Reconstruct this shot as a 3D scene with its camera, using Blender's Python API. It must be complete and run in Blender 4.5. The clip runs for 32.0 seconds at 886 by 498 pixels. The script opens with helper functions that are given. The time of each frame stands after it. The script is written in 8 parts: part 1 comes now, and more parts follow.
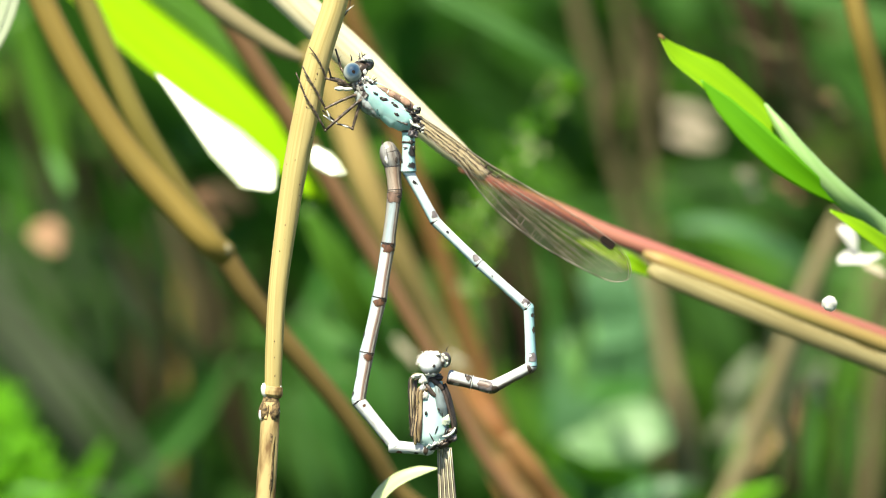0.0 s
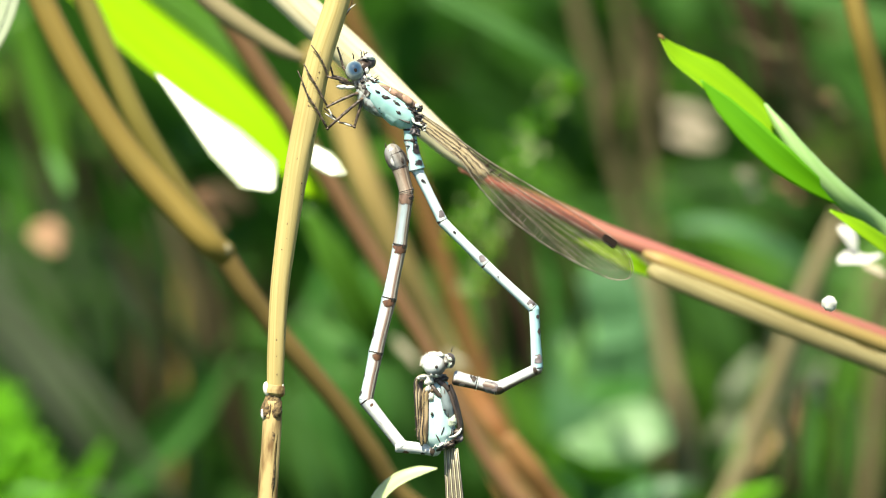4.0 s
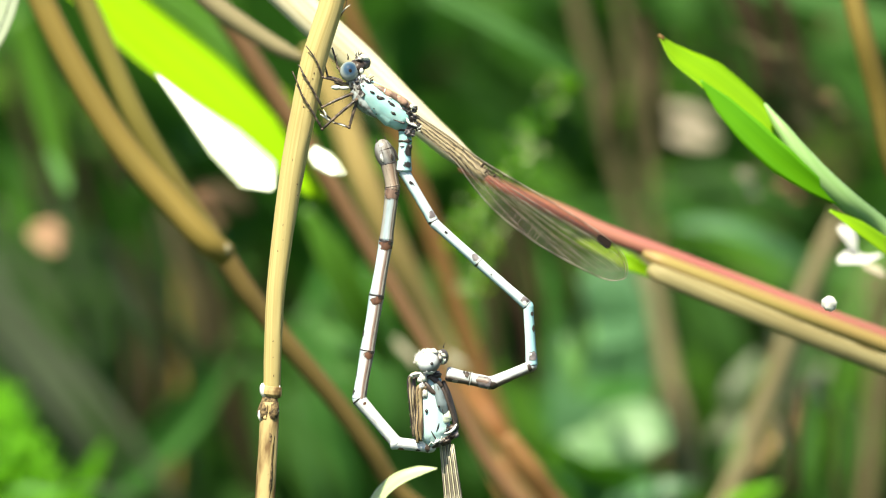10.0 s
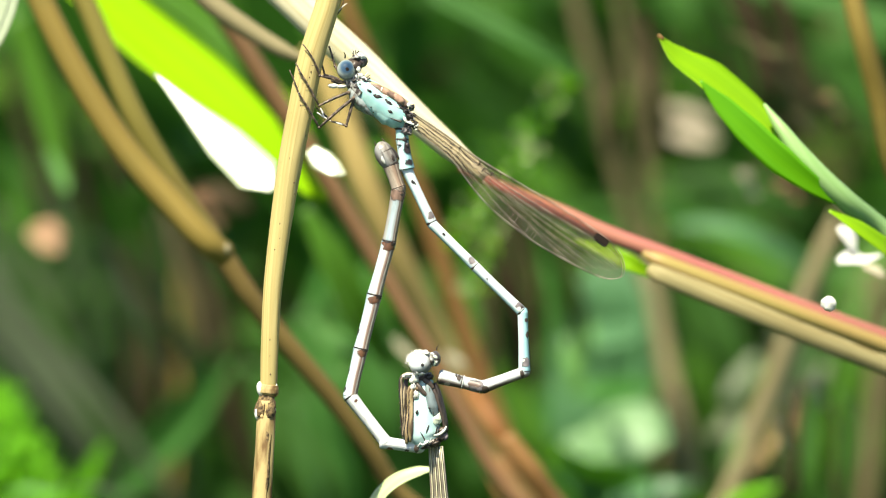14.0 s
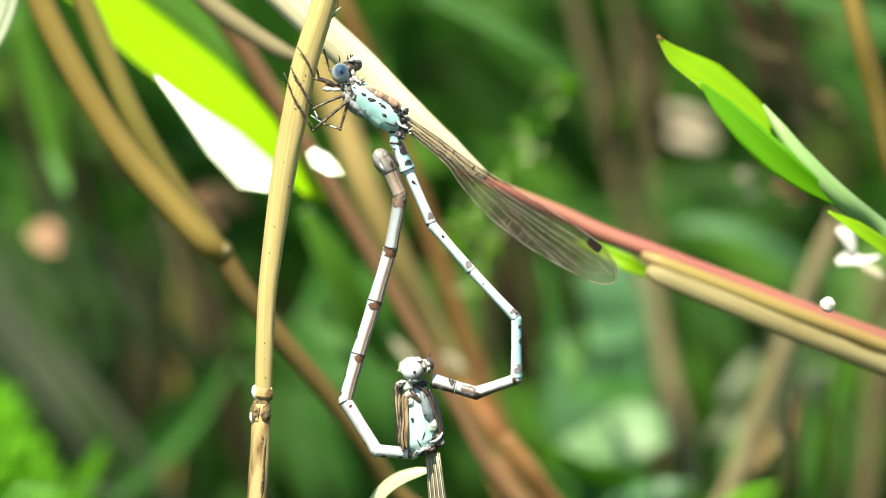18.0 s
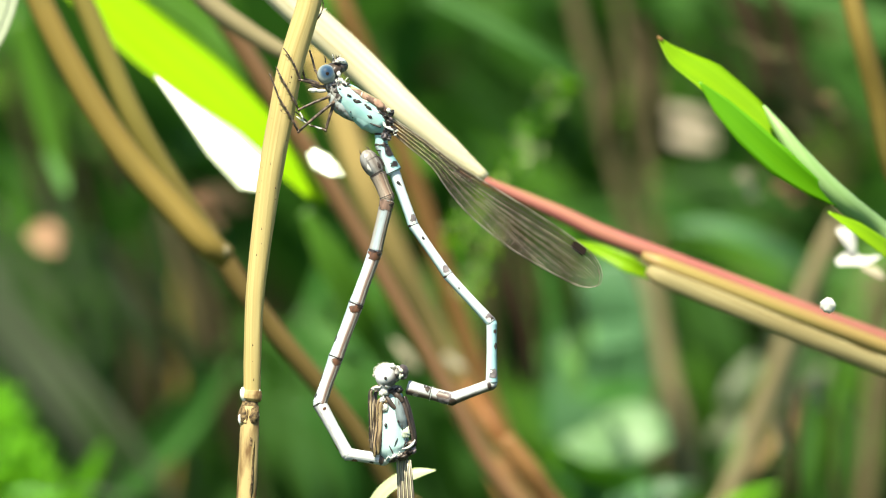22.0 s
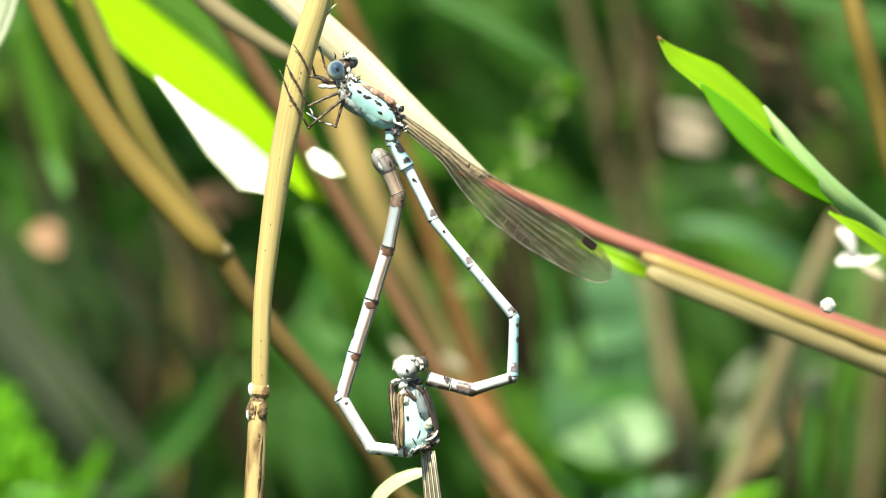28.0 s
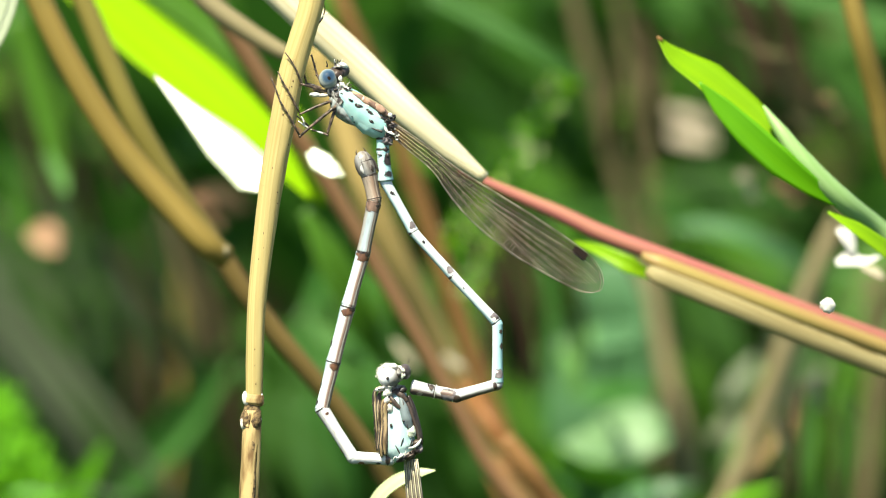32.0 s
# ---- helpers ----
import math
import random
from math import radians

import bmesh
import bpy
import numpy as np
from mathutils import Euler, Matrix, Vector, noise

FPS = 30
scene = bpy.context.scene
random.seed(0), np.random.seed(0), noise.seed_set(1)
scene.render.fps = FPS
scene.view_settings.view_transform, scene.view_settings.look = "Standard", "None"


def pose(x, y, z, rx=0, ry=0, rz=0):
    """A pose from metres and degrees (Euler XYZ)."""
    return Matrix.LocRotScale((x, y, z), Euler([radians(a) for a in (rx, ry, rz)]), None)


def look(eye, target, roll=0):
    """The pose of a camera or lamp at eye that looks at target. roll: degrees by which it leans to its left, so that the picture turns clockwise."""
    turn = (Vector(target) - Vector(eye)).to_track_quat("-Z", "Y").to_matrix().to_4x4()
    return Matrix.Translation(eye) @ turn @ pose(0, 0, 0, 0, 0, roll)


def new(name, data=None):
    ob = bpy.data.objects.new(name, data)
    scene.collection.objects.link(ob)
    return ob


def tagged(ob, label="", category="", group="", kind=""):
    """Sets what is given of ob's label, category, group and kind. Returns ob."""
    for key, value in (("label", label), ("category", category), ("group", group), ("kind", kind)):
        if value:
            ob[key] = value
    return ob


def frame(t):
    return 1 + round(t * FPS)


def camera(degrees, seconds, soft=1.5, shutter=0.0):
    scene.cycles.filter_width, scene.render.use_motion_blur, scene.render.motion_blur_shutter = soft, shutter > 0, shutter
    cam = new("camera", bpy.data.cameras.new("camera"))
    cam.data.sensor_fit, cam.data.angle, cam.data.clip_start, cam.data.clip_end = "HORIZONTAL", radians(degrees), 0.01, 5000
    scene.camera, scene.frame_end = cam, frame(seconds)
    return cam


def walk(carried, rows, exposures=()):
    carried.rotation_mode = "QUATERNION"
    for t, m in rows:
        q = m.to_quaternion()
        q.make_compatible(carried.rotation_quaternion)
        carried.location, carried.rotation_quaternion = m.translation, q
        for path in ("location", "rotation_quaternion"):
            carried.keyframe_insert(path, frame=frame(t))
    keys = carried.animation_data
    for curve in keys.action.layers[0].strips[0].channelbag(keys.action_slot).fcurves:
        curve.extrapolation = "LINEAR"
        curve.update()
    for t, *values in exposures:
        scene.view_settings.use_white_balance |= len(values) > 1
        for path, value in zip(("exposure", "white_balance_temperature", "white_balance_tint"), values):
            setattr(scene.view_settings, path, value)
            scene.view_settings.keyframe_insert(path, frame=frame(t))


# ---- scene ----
MM = 0.001
# The stage: x to the right, y up, z towards the lens, in millimetres; its origin hangs 0.42 m over the ground.
BASE = pose(0, 0, 0.42, 78, 0, 0)

cam = camera(5.0, 32.0, soft=1.1)
cam.data.dof.use_dof = True
cam.data.dof.focus_distance = 0.8
cam.data.dof.aperture_fstop = 45.0
cam.data.dof.aperture_blades = 0


def aim(pan, tilt):
    return BASE @ pose(0, 0, 0.8, tilt, pan, 0)


walk(cam, [(0.0, aim(0, 0)), (9.0, aim(-0.002, 0)), (14.0, aim(-0.005, 0.001)), (18.0, aim(-0.010, 0.006)),
           (25.0, aim(-0.008, 0.011)), (32.0, aim(-0.010, 0.011))])

# ---- light ----
SUN_DIR = Vector((-0.26, -0.37, 0.89)).normalized()
scene.view_settings.exposure = 0.98
world = bpy.data.worlds.new("sky")
scene.world = world
world.use_nodes = True
wn = world.node_tree.nodes
sky = wn.new("ShaderNodeTexSky")
sky.sky_type = 'NISHITA'
sky.sun_disc = False
sky.sun_elevation = math.asin(SUN_DIR.z)
sky.sun_rotation = math.atan2(SUN_DIR.x, SUN_DIR.y)
wn["Background"].inputs["Strength"].default_value = 0.075
world.node_tree.links.new(sky.outputs[0], wn["Background"].inputs["Color"])
sun = new("sun", bpy.data.lights.new("sun", 'SUN'))
sun.data.energy = 4.6
sun.data.angle = radians(0.5)
sun.data.color = (1.0, 0.965, 0.76)
sun.matrix_world = look(SUN_DIR * 5, (0, 0, 0))


# ---- materials ----
def material(name, base, second, rough=0.5, streak=(2.0, 0.25), scale=1.0, mix=0.6, bump=0.2, through_light=0.0,
             through_color=None, spot=None, spot_amount=0.0, spec=0.4, coat=0.0, alpha=1.0, cutoff=(0.35, 0.65)):
    """A two-scale procedural surface; UV runs round (x) and along (y), in millimetres."""
    m = bpy.data.materials.new(name)
    m.use_nodes = True
    nt = m.node_tree
    n, ln = nt.nodes, nt.links
    bsdf = n["Principled BSDF"]
    uv = n.new("ShaderNodeUVMap")
    mp = n.new("ShaderNodeMapping")
    mp.inputs["Scale"].default_value = (streak[0] * scale, streak[1] * scale, 1)
    ln.new(uv.outputs[0], mp.inputs["Vector"])
    fine = n.new("ShaderNodeTexNoise")
    fine.inputs["Scale"].default_value = 1.0
    fine.inputs["Detail"].default_value = 5.0
    ln.new(mp.outputs[0], fine.inputs["Vector"])
    ramp = n.new("ShaderNodeMapRange")
    ramp.inputs["From Min"].default_value, ramp.inputs["From Max"].default_value = cutoff
    ramp.inputs["To Max"].default_value = mix
    ln.new(fine.outputs["Fac"], ramp.inputs["Value"])
    mixer = n.new("ShaderNodeMix")
    mixer.data_type = 'RGBA'
    mixer.inputs["A"].default_value = (*base, 1)
    mixer.inputs["B"].default_value = (*second, 1)
    ln.new(ramp.outputs[0], mixer.inputs["Factor"])
    color = mixer.outputs["Result"]
    info = n.new("ShaderNodeTexCoord")
    wide = n.new("ShaderNodeTexNoise")
    wide.inputs["Scale"].default_value = 90.0 * scale
    wide.inputs["Detail"].default_value = 3.0
    ln.new(info.outputs["Object"], wide.inputs["Vector"])
    if spot:
        edge = n.new("ShaderNodeMapRange")
        edge.inputs["From Min"].default_value, edge.inputs["From Max"].default_value = 0.55, 0.68
        edge.inputs["To Max"].default_value = spot_amount
        ln.new(wide.outputs["Fac"], edge.inputs["Value"])
        second_mix = n.new("ShaderNodeMix")
        second_mix.data_type = 'RGBA'
        second_mix.inputs["B"].default_value = (*spot, 1)
        ln.new(color, second_mix.inputs["A"])
        ln.new(edge.outputs[0], second_mix.inputs["Factor"])
        color = second_mix.outputs["Result"]
    ln.new(color, bsdf.inputs["Base Color"])
    rr = n.new("ShaderNodeMapRange")
    rr.inputs["To Min"].default_value, rr.inputs["To Max"].default_value = max(rough - 0.12, 0.05), min(rough + 0.12, 1)
    ln.new(wide.outputs["Fac"], rr.inputs["Value"])
    ln.new(rr.outputs[0], bsdf.inputs["Roughness"])
    bsdf.inputs["Specular IOR Level"].default_value = spec
    bsdf.inputs["Coat Weight"].default_value = coat
    bsdf.inputs["Alpha"].default_value = alpha
    if bump:
        b = n.new("ShaderNodeBump")
        b.inputs["Strength"].default_value = bump
        b.inputs["Distance"].default_value = 0.0001
        ln.new(fine.outputs["Fac"], b.inputs["Height"])
        ln.new(b.outputs[0], bsdf.inputs["Normal"])
    if through_light:
        tr = n.new("ShaderNodeBsdfTranslucent")
        tint = n.new("ShaderNodeMix")
        tint.data_type = 'RGBA'
        tint.blend_type = 'MULTIPLY'
        tint.inputs["Factor"].default_value = 0.35
        tint.inputs["A"].default_value = (*(through_color or base), 1)
        ln.new(color, tint.inputs["B"])
        ln.new(tint.outputs["Result"], tr.inputs["Color"])
        ms = n.new("ShaderNodeMixShader")
        ms.inputs["Fac"].default_value = through_light
        ln.new(bsdf.outputs[0], ms.inputs[1])
        ln.new(tr.outputs[0], ms.inputs[2])
        ln.new(ms.outputs[0], n["Material Output"].inputs["Surface"])
    return m


STRAW = material("straw", (0.59, 0.465, 0.19), (0.40, 0.285, 0.09), 0.55, (5.0, 0.05), mix=0.75, bump=0.35, spot=(0.44, 0.32, 0.11), spot_amount=0.4, cutoff=(0.40, 0.68), spec=0.3)
STRAW_PALE = material("pale_straw", (0.77, 0.69, 0.46), (0.54, 0.44, 0.21), 0.5, (3.0, 0.05), mix=0.75, bump=0.3, spec=0.3, cutoff=(0.42, 0.66))
STRAW_STAINED = material("stained_straw", (0.58, 0.42, 0.18), (0.17, 0.09, 0.03), 0.6, (0.9, 0.22), mix=0.95, bump=0.4, cutoff=(0.44, 0.60))
SEAM = material("brown_seam", (0.17, 0.115, 0.04), (0.09, 0.06, 0.02), 0.7, (2.0, 0.3), mix=0.9, bump=0.4, spec=0.2)
NODE_DARK = material("node_bark", (0.30, 0.20, 0.09), (0.05, 0.03, 0.015), 0.8, (4.0, 4.0), mix=1.0, bump=0.8)
STEM_TAN = material("tan_stem", (0.285, 0.20, 0.045), (0.195, 0.135, 0.03), 0.5, (2.0, 0.05), mix=0.8, bump=0.2, spot=(0.15, 0.14, 0.03), spot_amount=0.6, spec=0.25)
STEM_UMBER = material("umber_stem", (0.225, 0.15, 0.045), (0.15, 0.10, 0.03), 0.6, (2.0, 0.05), mix=0.8, bump=0.2, spot=(0.11, 0.09, 0.03), spot_amount=0.6, spec=0.2)
STEM_OLIVE = material("olive_stem", (0.25, 0.20, 0.045), (0.17, 0.145, 0.03), 0.5, (2.0, 0.05), mix=0.8, bump=0.2, spot=(0.17, 0.12, 0.03), spot_amount=0.6, spec=0.25)
SHEATH_TAN = material("tan_sheath", (0.38, 0.315, 0.145), (0.19, 0.135, 0.05), 0.55, (3.0, 0.06), mix=0.85, bump=0.4, spec=0.2, cutoff=(0.44, 0.66))
STEM_AMBER = material("amber_stem", (0.38, 0.295, 0.085), (0.38, 0.215, 0.09), 0.45, (2.0, 0.05), mix=0.9, bump=0.25, spec=0.3, cutoff=(0.42, 0.62))
LEAF_PALE = material("pale_leaf", (0.62, 0.70, 0.36), (0.50, 0.60, 0.24), 0.4, (3.0, 0.04), mix=0.7, bump=0.2, through_light=0.2, through_color=(0.6, 0.75, 0.2))
STEM_RED = material("red_stem", (0.29, 0.145, 0.048), (0.20, 0.10, 0.034), 0.5, (2.0, 0.05), mix=0.7, bump=0.2, spot=(0.26, 0.18, 0.06), spot_amount=0.6, spec=0.25)
STEM_HONEY = material("honey_stem", (0.48, 0.35, 0.125), (0.36, 0.245, 0.08), 0.5, (2.0, 0.05), mix=0.8, bump=0.2, spec=0.25)
STEM_RUSSET = material("russet_stem", (0.34, 0.18, 0.085), (0.22, 0.115, 0.055), 0.5, (2.0, 0.05), mix=0.7, bump=0.2, spec=0.25)
STEM_RUST = material("orange_brown_stem", (0.30, 0.125, 0.035), (0.20, 0.085, 0.03), 0.5, (2.0, 0.05), mix=0.8, bump=0.2, spec=0.25)
STEM_ROSE = material("rosy_stem", (0.43, 0.14, 0.115), (0.43, 0.22, 0.12), 0.45, (1.2, 0.03), mix=0.95, bump=0.3, spec=0.3, cutoff=(0.42, 0.68))
STEM_GREY = material("weathered_stem", (0.14, 0.117, 0.05), (0.08, 0.07, 0.03), 0.7, (1.0, 0.05), mix=0.8, spec=0.2)
STEM_DUN = material("dun_stem", (0.32, 0.265, 0.14), (0.20, 0.16, 0.075), 0.6, (1.5, 0.05), mix=0.8, bump=0.3, spec=0.2)
STRAW_GREY = material("grey_straw", (0.50, 0.43, 0.27), (0.30, 0.24, 0.13), 0.6, (3.0, 0.05), mix=0.85, bump=0.3, spec=0.25, cutoff=(0.40, 0.64))
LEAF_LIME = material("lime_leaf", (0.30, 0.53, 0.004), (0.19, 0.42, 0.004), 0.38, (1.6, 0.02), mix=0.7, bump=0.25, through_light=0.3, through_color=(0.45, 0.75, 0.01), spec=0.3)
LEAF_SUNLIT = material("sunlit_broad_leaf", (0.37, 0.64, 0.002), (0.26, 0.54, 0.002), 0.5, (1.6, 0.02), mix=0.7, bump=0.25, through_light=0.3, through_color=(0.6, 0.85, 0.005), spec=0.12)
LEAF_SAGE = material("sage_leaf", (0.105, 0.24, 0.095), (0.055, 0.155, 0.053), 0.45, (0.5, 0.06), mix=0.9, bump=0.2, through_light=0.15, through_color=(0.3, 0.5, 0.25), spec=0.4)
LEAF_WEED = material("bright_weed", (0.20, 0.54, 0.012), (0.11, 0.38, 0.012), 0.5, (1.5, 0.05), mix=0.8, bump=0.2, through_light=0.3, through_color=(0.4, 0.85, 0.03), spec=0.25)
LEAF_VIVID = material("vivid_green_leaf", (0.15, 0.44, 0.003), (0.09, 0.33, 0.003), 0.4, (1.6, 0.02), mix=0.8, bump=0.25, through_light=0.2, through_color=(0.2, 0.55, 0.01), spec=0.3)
# White glare is put into this pale base, besides the gloss.
LEAF_GLARE = material("glare_leaf", (0.42, 0.46, 0.30), (0.36, 0.42, 0.22), 0.28, (3.0, 0.03), mix=0.6, bump=0.1, spec=0.8, coat=0.5)
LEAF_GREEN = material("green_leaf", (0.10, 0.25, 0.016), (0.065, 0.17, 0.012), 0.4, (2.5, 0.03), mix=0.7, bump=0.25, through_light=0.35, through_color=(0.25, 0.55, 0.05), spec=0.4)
LEAF_BLUE = material("bluish_leaf", (0.062, 0.20, 0.030), (0.037, 0.13, 0.019), 0.55, (1.5, 0.03), mix=0.8, bump=0.2, through_light=0.25, through_color=(0.12, 0.42, 0.08), spec=0.2)
LEAF_COOL = material("cool_green_leaf", (0.075, 0.20, 0.035), (0.05, 0.14, 0.024), 0.45, (2.5, 0.03), mix=0.7, bump=0.25, through_light=0.3, through_color=(0.18, 0.48, 0.08), spec=0.4)
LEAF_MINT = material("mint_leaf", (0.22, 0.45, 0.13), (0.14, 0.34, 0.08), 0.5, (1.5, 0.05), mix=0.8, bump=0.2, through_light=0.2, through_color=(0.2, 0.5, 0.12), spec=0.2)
# Whitened green that holds a bright patch of sun.
LEAF_SUN_WHITE = material("sun_white_leaf", (0.235, 0.39, 0.17), (0.11, 0.23, 0.08), 0.45, (0.7, 0.05), mix=0.9, bump=0.2, through_light=0.15, through_color=(0.3, 0.5, 0.25), spec=0.4)
SHEATH_GREEN = material("green_sheath", (0.33, 0.50, 0.19), (0.22, 0.40, 0.10), 0.4, (3.0, 0.04), mix=0.7, bump=0.2, spec=0.35)
LEAF_FERN = material("fern_leaf", (0.19, 0.50, 0.012), (0.11, 0.36, 0.012), 0.5, (1.5, 0.05), mix=0.8, bump=0.2, through_light=0.3, through_color=(0.35, 0.75, 0.03), spec=0.2)
LEAF_TAN = material("tan_dead_leaf", (0.38, 0.26, 0.115), (0.20, 0.13, 0.055), 0.7, (0.6, 0.3), mix=0.9, bump=0.4, spec=0.2)
LEAF_DULL = material("dull_leaf", (0.07, 0.10, 0.045), (0.045, 0.06, 0.028), 0.6, (1.0, 0.04), mix=0.8, bump=0.2)
LEAF_DUSTY = material("dusty_leaf", (0.058, 0.068, 0.040), (0.038, 0.046, 0.024), 0.65, (1.0, 0.04), mix=0.8, bump=0.2, spec=0.2)
# Pale silver colour takes the place of sun falling between the stalks.
LEAF_SUN_PATCH = material("sun_patch_leaf", (0.33, 0.37, 0.25), (0.21, 0.25, 0.15), 0.6, (0.6, 0.3), mix=0.9, bump=0.3, through_light=0.15, through_color=(0.35, 0.4, 0.25), spec=0.25)
LEAF_SALMON = material("salmon_dead_leaf", (0.49, 0.30, 0.175), (0.30, 0.17, 0.095), 0.7, (0.6, 0.3), mix=0.9, bump=0.4, through_light=0.15, through_color=(0.5, 0.3, 0.15), spec=0.2)
LEAF_DUN = material("dun_dead_leaf", (0.24, 0.26, 0.17), (0.15, 0.17, 0.10), 0.7, (0.6, 0.3), mix=0.9, bump=0.4, through_light=0.15, through_color=(0.3, 0.3, 0.2), spec=0.2)
# Shade deep in the thicket is put into this darker green.
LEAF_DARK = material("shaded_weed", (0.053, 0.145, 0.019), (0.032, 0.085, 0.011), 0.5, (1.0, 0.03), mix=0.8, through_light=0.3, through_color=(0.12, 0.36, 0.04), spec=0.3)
LEAF_DEAD = material("withered_leaf", (0.60, 0.53, 0.38), (0.36, 0.30, 0.19), 0.7, (0.6, 0.3), mix=0.9, bump=0.4, through_light=0.15, through_color=(0.5, 0.4, 0.2), spec=0.2)
LEAF_FADED = material("faded_dead_leaf", (0.47, 0.40, 0.29), (0.28, 0.23, 0.15), 0.7, (0.6, 0.3), mix=0.9, bump=0.4, through_light=0.15, through_color=(0.45, 0.36, 0.2), spec=0.2)
# Brown of dead leaves; on the tufts its darkness stands for shade.
LITTER_SHADE = material("litter_and_shade_brown", (0.065, 0.042, 0.02), (0.035, 0.024, 0.012), 0.85, (1.0, 0.2), mix=0.9, bump=0.4, spec=0.2)
PETAL = material("white_fluff", (0.85, 0.83, 0.76), (0.7, 0.66, 0.55), 0.5, (2.0, 2.0), mix=0.5, bump=0.2, through_light=0.2, through_color=(0.9, 0.88, 0.8))
DEW = material("pale_bead", (0.90, 0.88, 0.80), (0.82, 0.78, 0.68), 0.25, (2.0, 2.0), mix=0.4, bump=0.1, spec=0.7)

TURQ = material("turquoise_cuticle", (0.33, 0.60, 0.58), (0.46, 0.66, 0.62), 0.55, (1.6, 1.2), mix=0.8, bump=0.3, spec=0.3, spot=(0.26, 0.40, 0.36), spot_amount=0.35)
TURQ_PALE = material("pale_turquoise_cuticle", (0.44, 0.65, 0.63), (0.56, 0.70, 0.68), 0.55, (1.6, 1.2), mix=0.8, bump=0.3, spec=0.3, spot=(0.34, 0.44, 0.42), spot_amount=0.35)
PALE_BLUE = material("pale_blue_cuticle", (0.50, 0.66, 0.69), (0.30, 0.36, 0.39), 0.32, (3.6, 0.22), mix=0.8, bump=0.25, spec=0.6, cutoff=(0.50, 0.72))
PALE_PINK = material("pinkish_white_cuticle", (0.70, 0.67, 0.63), (0.36, 0.25, 0.20), 0.35, (3.6, 0.2), mix=0.8, bump=0.25, spec=0.6, cutoff=(0.50, 0.74))
BROWN = material("brown_cuticle", (0.10, 0.068, 0.05), (0.035, 0.024, 0.02), 0.4, (2.2, 1.4), mix=0.95, bump=0.3, spec=0.5)
LEGS = material("leg_cuticle", (0.25, 0.17, 0.115), (0.03, 0.022, 0.018), 0.35, (1.5, 2.2), mix=0.95, bump=0.2, spec=0.5, cutoff=(0.38, 0.54))
STRIPED = material("striped_cuticle", (0.52, 0.43, 0.38), (0.17, 0.10, 0.07), 0.35, (4.5, 0.10), mix=0.95, bump=0.15, spec=0.6, cutoff=(0.40, 0.60))
MOTTLED = material("mottled_cuticle", (0.44, 0.42, 0.38), (0.06, 0.045, 0.04), 0.4, (3.2, 3.2), mix=1.0, bump=0.4, spec=0.5, cutoff=(0.40, 0.56))
HINGE = material("hinge_cuticle", (0.022, 0.018, 0.018), (0.42, 0.40, 0.38), 0.35, (2.6, 2.6), mix=0.9, bump=0.5, spec=0.5, cutoff=(0.58, 0.70))
BAND = material("band_cuticle", (0.29, 0.18, 0.13), (0.12, 0.07, 0.05), 0.42, (3.0, 1.2), mix=0.9, bump=0.3, spec=0.5)
MAUVE = material("mauve_cuticle", (0.30, 0.25, 0.25), (0.10, 0.08, 0.08), 0.4, (3.0, 2.0), mix=0.9, bump=0.4, spec=0.5)
SLATE = material("slate_cuticle", (0.22, 0.27, 0.28), (0.13, 0.15, 0.15), 0.5, (2.0, 1.2), mix=0.8, bump=0.3, spec=0.3)
BREAST = material("breast_cuticle", (0.40, 0.44, 0.43), (0.15, 0.13, 0.115), 0.4, (2.4, 2.4), mix=1.0, bump=0.5, spec=0.5, cutoff=(0.42, 0.62))
HORN = material("horn_cuticle", (0.42, 0.35, 0.28), (0.13, 0.085, 0.055), 0.35, (2.6, 1.4), mix=0.95, bump=0.3, spec=0.6, cutoff=(0.42, 0.60))
SALMON = material("salmon_cuticle", (0.56, 0.34, 0.24), (0.34, 0.19, 0.13), 0.45, (3.0, 2.0), mix=0.85, bump=0.3, spec=0.4)
RUST = material("rust_cuticle", (0.21, 0.095, 0.05), (0.09, 0.045, 0.03), 0.4, (3.0, 1.0), mix=0.9, bump=0.2, spec=0.5)
BLACK = material("black_cuticle", (0.025, 0.02, 0.02), (0.06, 0.045, 0.035), 0.35, (3.0, 1.0), mix=0.8, bump=0.3, spec=0.5)
EYE_DARK = material("dark_eye", (0.05, 0.04, 0.038), (0.13, 0.10, 0.095), 0.3, (2.2, 2.2), mix=0.9, bump=0.05, spec=0.6)
VEIN = material("wing_vein", (0.50, 0.44, 0.34), (0.10, 0.07, 0.05), 0.35, (1.0, 0.5), mix=0.9, bump=0.0, spec=0.6, cutoff=(0.42, 0.62))
VEIN_DARK = material("dark_vein", (0.09, 0.06, 0.035), (0.03, 0.02, 0.014), 0.35, (1.0, 0.5), mix=0.9, bump=0.0, spec=0.5)
GOLD_WING = material("golden_leg", (0.42, 0.33, 0.20), (0.06, 0.04, 0.025), 0.35, (3.0, 0.6), mix=1.0, bump=0.4, spec=0.6, cutoff=(0.46, 0.56))
AMBER_LEG = material("amber_leg", (0.40, 0.29, 0.15), (0.13, 0.08, 0.04), 0.35, (3.0, 0.5), mix=0.9, bump=0.4, spec=0.6, cutoff=(0.44, 0.60))
CREAM = material("cream_cuticle", (0.68, 0.72, 0.54), (0.55, 0.60, 0.46), 0.4, (2.0, 2.0), mix=0.7, bump=0.2, spec=0.5)
GREY_WING = material("edge_on_wing", (0.34, 0.29, 0.20), (0.13, 0.10, 0.07), 0.4, (5.0, 0.08), mix=0.9, bump=0.3, spec=0.6, cutoff=(0.42, 0.58))
